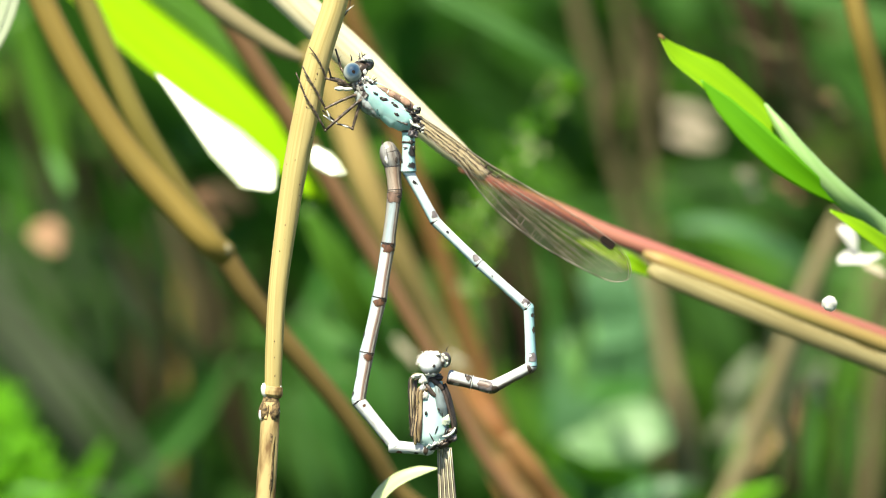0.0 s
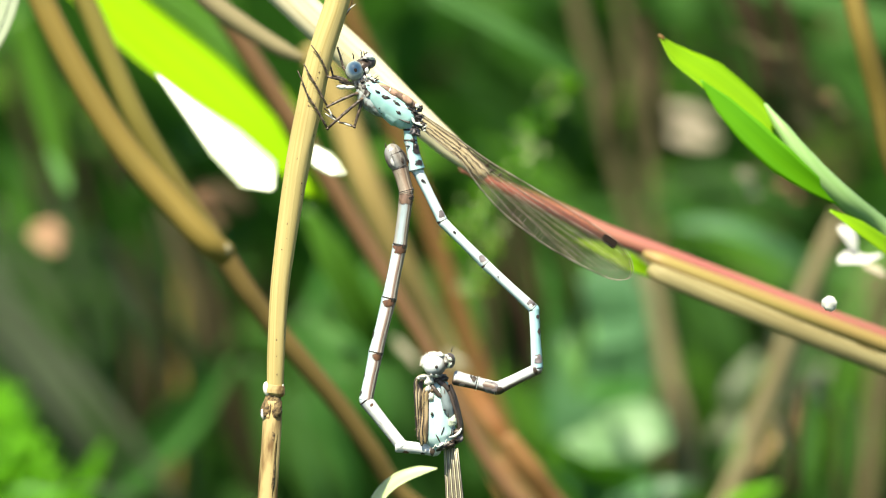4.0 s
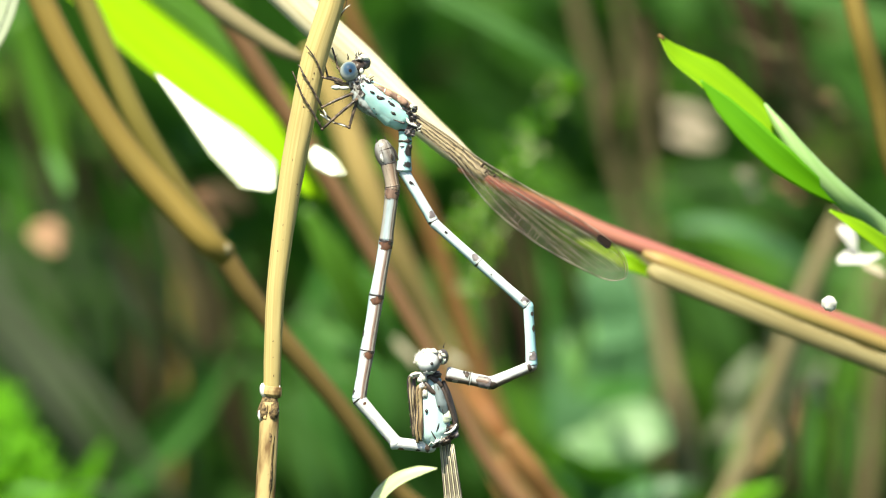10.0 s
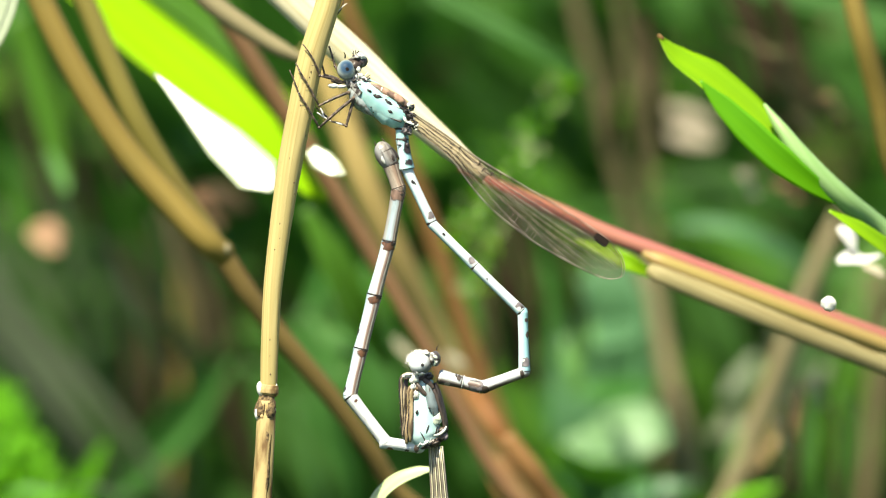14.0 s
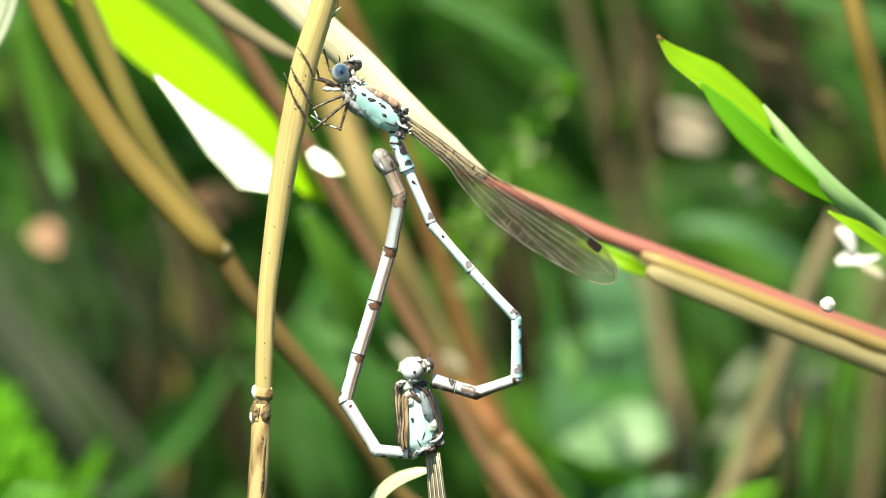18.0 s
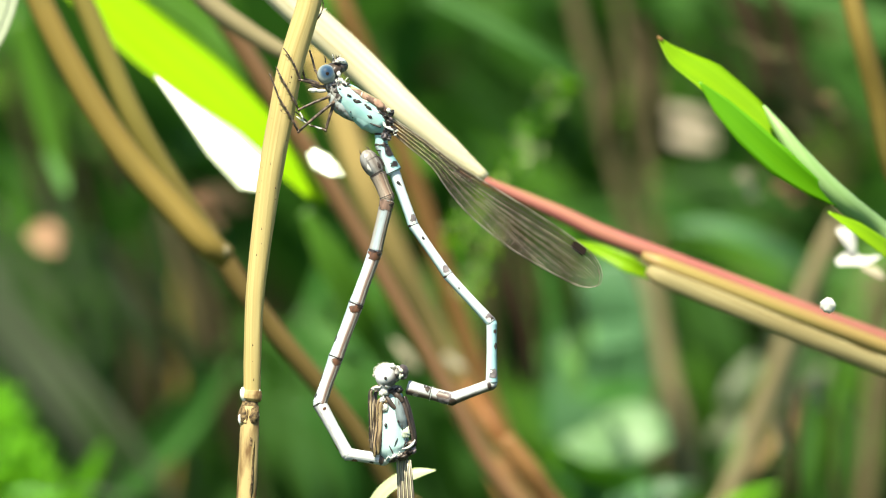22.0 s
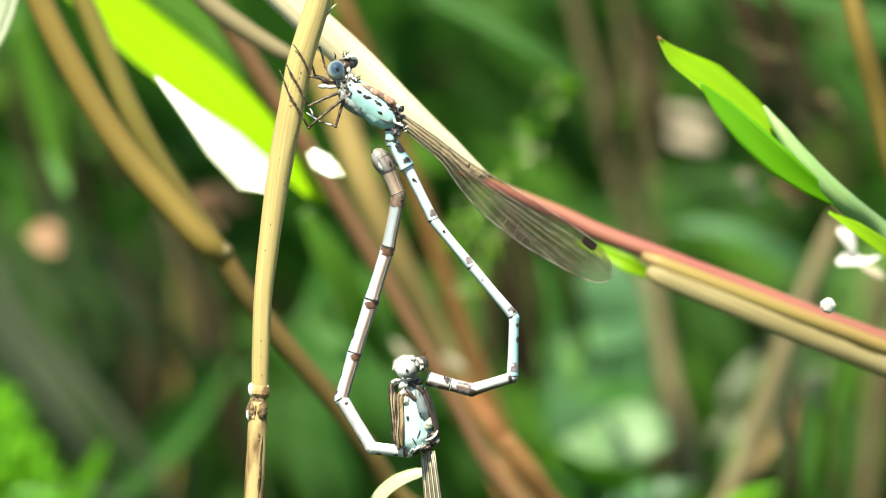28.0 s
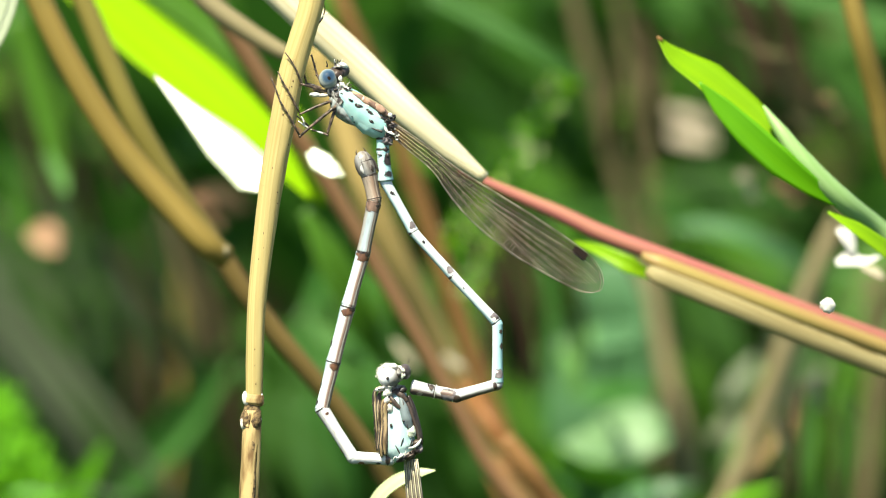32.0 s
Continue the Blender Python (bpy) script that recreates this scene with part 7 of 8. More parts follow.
    walk(female, eased([
        hang(0, -0.62, -13.32, 0), hang(0.5, -0.35, -13.15, 0.03), hang(1, -0.71, -13.32, 0.65), hang(1.5, -0.9, -13.25, -0), hang(2, -0.56, -13.42, -0.03),
        hang(2.5, -0.4, -13.76, -2.48), hang(3, -0.67, -14, -2.48), hang(3.5, -0.17, -13.73, -1.22), hang(5.5, -0.07, -12.91, 3.85), hang(6, -1.23, -13.32, 2),
        hang(6.5, -1.49, -13.32, 1.3), hang(7, -1.12, -13.39, 0.72), hang(7.5, -0.94, -13.87, -0.57), hang(8, -1.69, -13.9, -2.48), hang(8.5, -1.42, -13.59, -0.57),
        hang(9, -0.8, -13.39, 1.34), hang(9.5, -0.89, -13.26, 1.96), hang(10, -0.53, -13.12, 3.24), hang(10.5, -0.82, -13.15, 2.05), hang(11, -1.28, -13.05, 1.34),
        hang(11.5, -1.53, -13.05, 0.68), hang(12, -0.57, -13.12, 2.62), hang(12.5, -1.47, -13.59, -1.19), hang(13, -1.72, -13.42, -1.85), hang(13.5, -1.28, -13.42, -0.55),
        hang(14, -1.26, -13.22, 0.71), hang(14.5, -1.23, -13.18, 2), hang(16.5, -2.3, -13.02, 3.43), hang(17, -2.82, -13.83, 0.78), hang(17.5, -2.67, -14.04, 0.14),
        hang(18, -1.53, -13.7, 2.75), hang(18.5, -2.89, -13.49, 0.83), hang(19, -1.38, -12.98, 4.79), hang(19.5, -2, -12.74, 4.75), hang(20, -1.8, -12.88, 4.7),
        hang(20.5, -1.95, -13.02, 3.43), hang(21, -2.11, -13.15, 4.07), hang(21.5, -2.94, -13.66, 2.06), hang(22, -3.67, -14.14, -0.52), hang(22.5, -3.53, -14, -0.53),
        hang(23, -4.56, -13.93, -2.48), hang(23.5, -3.87, -13.69, -0.5), hang(24, -2.48, -13.29, 2.75), hang(24.5, -1.64, -13.12, 3.99), hang(25, -2.3, -13.25, 3.37),
        hang(25.5, -2.41, -13.25, 2.69), hang(27.5, -3.26, -13.49, -2.48), hang(28, -1.93, -13.49, 2.8), hang(28.5, -3.76, -12.87, -1.82), hang(29, -2.62, -13.49, 2.75),
        hang(29.5, -1.36, -13.15, 4.07), hang(30, -2.09, -13.29, 3.43), hang(30.5, -1.96, -13.32, 3.36), hang(31, -2.55, -13.43, 2.8), hang(31.5, -2.82, -13.84, 2.75),
        hang(32, -3.21, -14.11, 2.15)]))
    walk(male_segments[0], eased([
        bend(0, 1.47, -2.74, -90.22), bend(0.5, 1.47, -2.74, -90.89), bend(1, 1.47, -2.74, -92.63), bend(1.5, 1.47, -2.74, -92.56), bend(2, 1.47, -2.74, -87.62),
        bend(2.5, 1.48, -2.78, -65.93), bend(3, 1.5, -2.8, -49.03), bend(3.5, 1.48, -2.78, -65.39), bend(5.5, 1.47, -2.76, -94.72), bend(6, 1.47, -2.79, -97.26),
        bend(6.5, 1.47, -2.76, -96.83), bend(7, 1.47, -2.77, -91.31), bend(7.5, 1.45, -2.72, -68.03), bend(8, 1.45, -2.74, -51.35), bend(8.5, 1.47, -2.75, -70.43),
        bend(9, 1.47, -2.77, -82.1), bend(9.5, 1.47, -2.79, -92.19), bend(10, 1.47, -2.76, -93.01), bend(10.5, 1.47, -2.79, -96.05), bend(11, 1.47, -2.78, -96.32),
        bend(11.5, 1.47, -2.76, -95.87), bend(12, 1.47, -2.76, -91.4), bend(12.5, 1.47, -2.76, -68.36), bend(13, 1.47, -2.76, -51.16), bend(13.5, 1.47, -2.76, -70.2),
        bend(14, 1.47, -2.77, -81.54), bend(14.5, 1.47, -2.76, -91.95), bend(16.5, 1.47, -2.75, -93.8), bend(17, 1.48, -2.81, -78.72), bend(17.5, 1.45, -2.73, -53.84),
        bend(18, 1.45, -2.71, -66.27), bend(18.5, 1.47, -2.76, -78.15), bend(19, 1.47, -2.76, -90.23), bend(19.5, 1.47, -2.75, -94.07), bend(20, 1.47, -2.76, -95.59),
        bend(20.5, 1.47, -2.76, -96.51), bend(21, 1.47, -2.75, -95.42), bend(21.5, 1.47, -2.77, -89.13), bend(22, 1.45, -2.73, -63.87), bend(22.5, 1.45, -2.73, -49.56),
        bend(23, 1.47, -2.77, -70.67), bend(23.5, 1.48, -2.8, -79.49), bend(24, 1.47, -2.75, -90.71), bend(24.5, 1.47, -2.77, -92.43), bend(25, 1.47, -2.78, -94.45),
        bend(25.5, 1.47, -2.75, -95.68), bend(27.5, 1.54, -2.82, -41.76), bend(28, 1.51, -2.84, -59.23), bend(28.5, 1.51, -2.88, -70.52), bend(29, 1.49, -2.86, -80.98),
        bend(29.5, 1.47, -2.84, -86.9), bend(30, 1.47, -2.85, -92.2), bend(30.5, 1.47, -2.84, -91.99), bend(31, 1.47, -2.87, -92.5), bend(31.5, 1.47, -2.88, -89.11),
        bend(32, 1.48, -2.88, -83.93)]))
    walk(male_segments[1], eased([
        bend(0, 1.43, -5.04, -61.5), bend(0.5, 1.38, -5.02, -61.1), bend(1, 1.33, -5.04, -61.55), bend(1.5, 1.32, -5.02, -62.36), bend(2, 1.55, -5.06, -61.96),
        bend(2.5, 2.44, -4.94, -69.77), bend(3, 3.08, -4.59, -73.23), bend(3.5, 2.47, -4.95, -66.92), bend(5.5, 1.32, -5.2, -59.68), bend(6, 1.18, -5.22, -61.16),
        bend(6.5, 1.21, -5.19, -62.23), bend(7, 1.47, -5.25, -61.8), bend(7.5, 2.38, -5.03, -70.35), bend(8, 2.97, -4.7, -69.02), bend(8.5, 2.31, -5.12, -67.43),
        bend(9, 1.84, -5.22, -62.58), bend(9.5, 1.42, -5.27, -59.74), bend(10, 1.39, -5.2, -59.62), bend(10.5, 1.24, -5.23, -59.24), bend(11, 1.22, -5.19, -61.01),
        bend(11.5, 1.25, -5.16, -61.48), bend(12, 1.47, -5.23, -60.07), bend(12.5, 2.38, -5.07, -70.7), bend(13, 2.99, -4.7, -71.09), bend(13.5, 2.32, -5.11, -67.03),
        bend(14, 1.86, -5.22, -64.73), bend(14.5, 1.42, -5.19, -60.44), bend(16.5, 1.32, -5.12, -61.78), bend(17, 1.95, -5.18, -65.99), bend(17.5, 2.85, -4.66, -69.8),
        bend(18, 2.42, -4.92, -65.98), bend(18.5, 1.96, -5.09, -67.24), bend(19, 1.45, -5.12, -60.39), bend(19.5, 1.3, -5.1, -60.33), bend(20, 1.23, -5.12, -60.13),
        bend(20.5, 1.19, -5.11, -60.8), bend(21, 1.25, -5.12, -61.16), bend(21.5, 1.51, -5.16, -62.81), bend(22, 2.48, -4.82, -69.43), bend(22.5, 2.98, -4.55, -68.66),
        bend(23, 2.27, -5.04, -68.75), bend(23.5, 1.91, -5.17, -65.78), bend(24, 1.45, -5.13, -61.07), bend(24.5, 1.37, -5.15, -59.76), bend(25, 1.28, -5.16, -59.66),
        bend(25.5, 1.23, -5.11, -60.31), bend(27.5, 3.39, -4.48, -66.65), bend(28, 2.78, -4.96, -62.87), bend(28.5, 2.33, -5.2, -68.41), bend(29, 1.84, -5.24, -60.78),
        bend(29.5, 1.58, -5.26, -57.95), bend(30, 1.33, -5.25, -57.59), bend(30.5, 1.34, -5.23, -57.5), bend(31, 1.3, -5.25, -58.94), bend(31.5, 1.47, -5.31, -59.55),
        bend(32, 1.72, -5.33, -59.76)]))
    walk(male_segments[2], eased([
        bend(0, 3.62, -9.04, -43.9), bend(0.5, 3.61, -8.99, -43.47), bend(1, 3.5, -9.02, -43.4), bend(1.5, 3.45, -9.04, -43.96), bend(2, 3.7, -9.09, -44.54),
        bend(2.5, 4.06, -9.25, -48.47), bend(3, 4.44, -8.99, -50.56), bend(3.5, 4.3, -9.18, -47.23), bend(5.5, 3.64, -9.2, -41.59), bend(6, 3.39, -9.24, -41.65),
        bend(6.5, 3.37, -9.28, -43.39), bend(7, 3.64, -9.33, -44.6), bend(7.5, 3.94, -9.45, -46.93), bend(8, 4.64, -9.07, -53.09), bend(8.5, 4.11, -9.45, -48.41),
        bend(9, 3.98, -9.35, -44.56), bend(9.5, 3.74, -9.27, -42.23), bend(10, 3.72, -9.2, -41.68), bend(10.5, 3.58, -9.18, -42.52), bend(11, 3.43, -9.21, -43.21),
        bend(11.5, 3.43, -9.2, -43.81), bend(12, 3.78, -9.27, -43.97), bend(12.5, 3.92, -9.48, -47.88), bend(13, 4.51, -9.12, -51.24), bend(13.5, 4.14, -9.42, -47.19),
        bend(14, 3.83, -9.42, -44.8), bend(14.5, 3.7, -9.22, -43.31), bend(16.5, 3.51, -9.19, -46.92), bend(17, 3.83, -9.37, -51.04), bend(17.5, 4.46, -9.02, -53.65),
        bend(18, 4.35, -9.22, -48.62), bend(18.5, 3.79, -9.39, -49.96), bend(19, 3.75, -9.13, -45.01), bend(19.5, 3.6, -9.11, -44.95), bend(20, 3.53, -9.1, -44.21),
        bend(20.5, 3.43, -9.1, -44.14), bend(21, 3.48, -9.15, -45.24), bend(21.5, 3.63, -9.26, -47.2), bend(22, 4.1, -9.11, -54.44), bend(22.5, 4.69, -8.89, -53.96),
        bend(23, 3.96, -9.36, -53.95), bend(23.5, 3.81, -9.36, -50.84), bend(24, 3.7, -9.18, -46.27), bend(24.5, 3.69, -9.12, -44.84), bend(25, 3.61, -9.13, -44.74),
        bend(25.5, 3.52, -9.11, -45.4), bend(27.5, 5.17, -8.63, -58.74), bend(28, 4.83, -8.99, -49.71), bend(28.5, 3.98, -9.39, -53.66), bend(29, 4.03, -9.17, -47.28),
        bend(29.5, 3.94, -9.05, -43.58), bend(30, 3.71, -9.02, -45.46), bend(30.5, 3.73, -9, -44.13), bend(31, 3.56, -9.03, -45.91), bend(31.5, 3.7, -9.14, -46.08),
        bend(32, 3.92, -9.15, -47.09)]))
    walk(male_segments[3], eased([
        bend(0, 7.12, -12.41, -41.72), bend(0.5, 7.15, -12.35, -41.82), bend(1, 7.03, -12.36, -41.36), bend(1.5, 6.95, -12.41, -41.85), bend(2, 7.17, -12.5, -42.41),
        bend(2.5, 7.3, -12.91, -44.54), bend(3, 7.53, -12.75, -48.29), bend(3.5, 7.6, -12.75, -43.94), bend(5.5, 7.21, -12.37, -40.73), bend(6, 6.95, -12.41, -41.8),
        bend(6.5, 6.83, -12.55, -42.27), bend(7, 7.02, -12.68, -43.38), bend(7.5, 7.21, -12.94, -45.35), bend(8, 7.51, -12.89, -50.27), bend(8.5, 7.29, -13.03, -46.39),
        bend(9, 7.39, -12.71, -43.92), bend(9.5, 7.27, -12.47, -41.55), bend(10, 7.29, -12.38, -41.3), bend(10.5, 7.09, -12.41, -41.68), bend(11, 6.94, -12.5, -42.48),
        bend(11.5, 6.89, -12.52, -42.42), bend(12, 7.22, -12.59, -42.38), bend(12.5, 7.14, -13.04, -46.61), bend(13, 7.52, -12.87, -49.38), bend(13.5, 7.41, -12.95, -45.16),
        bend(14, 7.24, -12.81, -43.99), bend(14.5, 7.19, -12.5, -41.77), bend(16.5, 6.82, -12.72, -43.55), bend(17, 6.83, -13.09, -46.78), bend(17.5, 7.33, -12.91, -50.55),
        bend(18, 7.53, -12.83, -46.26), bend(18.5, 6.93, -13.12, -47.73), bend(19, 7.19, -12.57, -42.86), bend(19.5, 7.02, -12.53, -43.32), bend(20, 6.98, -12.46, -42.1),
        bend(20.5, 6.88, -12.46, -41.98), bend(21, 6.88, -12.58, -43.55), bend(21.5, 6.91, -12.8, -44.32), bend(22, 6.86, -12.99, -46.44), bend(22.5, 7.52, -12.78, -51.11),
        bend(23, 6.78, -13.23, -50.23), bend(23.5, 6.83, -13.07, -48.69), bend(24, 7.04, -12.67, -43.77), bend(24.5, 7.1, -12.51, -41.64), bend(25, 7.02, -12.51, -42.62),
        bend(25.5, 6.88, -12.52, -43.19), bend(27.5, 7.66, -12.72, -57.77), bend(28, 7.92, -12.64, -49.22), bend(28.5, 6.83, -13.26, -52.82), bend(29, 7.29, -12.7, -46.99),
        bend(29.5, 7.4, -12.35, -44.19), bend(30, 7.09, -12.44, -44.31), bend(30.5, 7.16, -12.33, -43.68), bend(31, 6.89, -12.47, -44.14), bend(31.5, 7, -12.57, -44.87),
        bend(32, 7.13, -12.61, -45.67)]))
    walk(male_segments[4], eased([
        bend(0, 10.94, -15.76, -87.47), bend(0.5, 10.96, -15.7, -86.75), bend(1, 10.89, -15.7, -86.75), bend(1.5, 10.76, -15.8, -88.42), bend(2, 10.96, -15.9, -88.45),
        bend(2.5, 10.96, -16.45, -87.57), bend(3, 10.94, -16.51, -87.48), bend(3.5, 11.28, -16.27, -88.32), bend(5.5, 11.09, -15.69, -85.05), bend(6, 10.77, -15.8, -85.93),
        bend(6.5, 10.6, -15.98, -87.56), bend(7, 10.76, -16.21, -87.53), bend(7.5, 10.83, -16.61, -86.57), bend(8, 10.78, -16.87, -89.89), bend(8.5, 10.83, -16.72, -89.79),
        bend(9, 11.08, -16.23, -87.52), bend(9.5, 11.1, -15.87, -87.34), bend(10, 11.16, -15.75, -86.73), bend(10.5, 10.92, -15.78, -85.72), bend(11, 10.73, -15.94, -86.84),
        bend(11.5, 10.69, -15.99, -88.5), bend(12, 11.02, -16.02, -87.55), bend(12.5, 10.67, -16.75, -87.51), bend(13, 10.85, -16.76, -90.08), bend(13.5, 11.05, -16.58, -89.26),
        bend(14, 10.96, -16.36, -88.35), bend(14.5, 11, -15.89, -86.71), bend(16.5, 10.52, -16.21, -89.65), bend(17, 10.3, -16.79, -90.36), bend(17.5, 10.57, -16.85, -90.36),
        bend(18, 11.05, -16.52, -89.62), bend(18.5, 10.36, -16.86, -92.49), bend(19, 10.94, -16.02, -89.14), bend(19.5, 10.72, -15.99, -88.27), bend(20, 10.76, -15.87, -88.2),
        bend(20.5, 10.67, -15.87, -88.09), bend(21, 10.59, -16.08, -87.97), bend(21.5, 10.57, -16.38, -90.21), bend(22, 10.36, -16.7, -89.21), bend(22.5, 10.7, -16.76, -91.34),
        bend(23, 10.02, -17.13, -93.26), bend(23.5, 10.18, -16.88, -91.77), bend(24, 10.71, -16.19, -89.3), bend(24.5, 10.9, -15.9, -88.5), bend(25, 10.77, -15.96, -87.6),
        bend(25.5, 10.58, -15.99, -87.71), bend(27.5, 10.41, -17.1, -93.51), bend(28, 11.29, -16.54, -91.01), bend(28.5, 9.96, -17.29, -94.99), bend(29, 10.8, -16.43, -90.15),
        bend(29.5, 11.11, -15.95, -87.59), bend(30, 10.78, -16.05, -89.31), bend(30.5, 10.88, -15.88, -87.51), bend(31, 10.59, -16.07, -88.34), bend(31.5, 10.65, -16.23, -90.1),
        bend(32, 10.73, -16.32, -89.06)]))
    walk(male_segments[5], eased([
        bend(0, 11.15, -20.46, -152.27), bend(0.5, 11.23, -20.41, -150.43), bend(1, 11.16, -20.4, -151.79), bend(1.5, 10.89, -20.54, -153.25), bend(2, 11.09, -20.61, -152.81),
        bend(2.5, 11.16, -21.15, -150.78), bend(3, 11.14, -21.21, -151.76), bend(3.5, 11.42, -21.01, -151.52), bend(5.5, 11.5, -20.42, -156.81), bend(6, 11.11, -20.53, -157.84),
        bend(6.5, 10.8, -20.76, -157.43), bend(7, 10.97, -20.98, -160.02), bend(7.5, 11.11, -21.38, -156.13), bend(8, 10.79, -21.68, -160.54), bend(8.5, 10.85, -21.46, -161.78),
        bend(9, 11.28, -20.96, -158.9), bend(9.5, 11.32, -20.64, -157.6), bend(10, 11.43, -20.49, -157.01), bend(10.5, 11.27, -20.52, -155.42), bend(11, 10.99, -20.68, -159.03),
        bend(11.5, 10.82, -20.77, -158.19), bend(12, 11.23, -20.76, -158.5), bend(12.5, 10.88, -21.49, -158.11), bend(13, 10.85, -21.54, -160.52), bend(13.5, 11.11, -21.31, -158.73),
        bend(14, 11.09, -21.1, -160.03), bend(14.5, 11.28, -20.62, -157.83), bend(16.5, 10.55, -20.95, -162.12), bend(17, 10.27, -21.56, -162.51), bend(17.5, 10.54, -21.63, -161.61),
        bend(18, 11.09, -21.29, -160.58), bend(18.5, 10.15, -21.6, -164.17), bend(19, 11.01, -20.76, -160.73), bend(19.5, 10.87, -20.73, -161.64), bend(20, 10.91, -20.65, -158.87),
        bend(20.5, 10.83, -20.64, -160.63), bend(21, 10.76, -20.81, -163.19), bend(21.5, 10.55, -21.16, -162.06), bend(22, 10.42, -21.51, -158.9), bend(22.5, 10.59, -21.57, -161.19),
        bend(23, 9.74, -21.9, -165.24), bend(23.5, 10.03, -21.66, -165.48), bend(24, 10.77, -20.96, -163.1), bend(24.5, 11.03, -20.67, -160.29), bend(25, 10.97, -20.73, -160.33),
        bend(25.5, 10.77, -20.76, -160.92), bend(27.5, 10.12, -21.87, -165.49), bend(28, 11.2, -21.31, -162.07), bend(28.5, 9.56, -21.95, -170.74), bend(29, 10.79, -21.17, -163.75),
        bend(29.5, 11.31, -20.72, -161.41), bend(30, 10.84, -20.83, -160.84), bend(30.5, 11.09, -20.65, -158.06), bend(31, 10.73, -20.84, -162.61), bend(31.5, 10.64, -21.04, -163.23),
        bend(32, 10.81, -21.13, -163.17)]))
    walk(male_segments[6], eased([
        bend(0, 8.05, -22.09, 166.11), bend(0.5, 8.19, -22.13, 165.3), bend(1, 8.08, -22.05, 166.38), bend(1.5, 7.77, -22.11, 164.4), bend(2, 7.98, -22.2, 165.21),
        bend(2.5, 8.11, -22.86, 163.04), bend(3, 8.06, -22.87, 165.26), bend(3.5, 8.35, -22.68, 164.55), bend(5.5, 8.29, -21.8, 167.7), bend(6, 7.87, -21.85, 168.19),
        bend(6.5, 7.57, -22.1, 164.64), bend(7, 7.68, -22.18, 166.19), bend(7.5, 7.91, -22.79, 164.34), bend(8, 7.5, -22.84, 164.5), bend(8.5, 7.53, -22.56, 165.28),
        bend(9, 8.02, -22.22, 167.17), bend(9.5, 8.09, -21.98, 168.47), bend(10, 8.21, -21.85, 168.1), bend(10.5, 8.09, -21.97, 167.33), bend(11, 7.72, -21.93, 167.04),
        bend(11.5, 7.57, -22.07, 164.26), bend(12, 7.97, -22.04, 166.28), bend(12.5, 7.63, -22.79, 162.6), bend(13, 7.55, -22.7, 163.88), bend(13.5, 7.85, -22.58, 165.11),
        bend(14, 7.81, -22.29, 166.2), bend(14.5, 8.04, -21.94, 168.17), bend(16.5, 7.28, -21.98, 165.6), bend(17, 6.99, -22.57, 163.58), bend(17.5, 7.28, -22.68, 165.33),
        bend(18, 7.85, -22.41, 164.34), bend(18.5, 6.83, -22.51, 161.93), bend(19, 7.77, -21.86, 166.56), bend(19.5, 7.61, -21.79, 165.19), bend(20, 7.72, -21.85, 165.18),
        bend(20.5, 7.6, -21.75, 167.6), bend(21, 7.46, -21.78, 167.54), bend(21.5, 7.29, -22.19, 166.63), bend(22, 7.24, -22.71, 165.95), bend(22.5, 7.34, -22.65, 166.33),
        bend(23, 6.4, -22.75, 163.43), bend(23.5, 6.68, -22.49, 165.07), bend(24, 7.48, -21.94, 168.62), bend(24.5, 7.81, -21.8, 167.65), bend(25, 7.75, -21.86, 168.18),
        bend(25.5, 7.53, -21.86, 167.67), bend(27.5, 6.77, -22.71, 163.18), bend(28, 7.93, -22.34, 166.18), bend(28.5, 6.11, -22.48, 161.45), bend(29, 7.48, -22.11, 167.96),
        bend(29.5, 8.05, -21.79, 170.2), bend(30, 7.6, -21.93, 167.32), bend(30.5, 7.92, -21.9, 167.37), bend(31, 7.45, -21.84, 169.58), bend(31.5, 7.34, -22, 168.73),
        bend(32, 7.51, -22.09, 169.37)]))
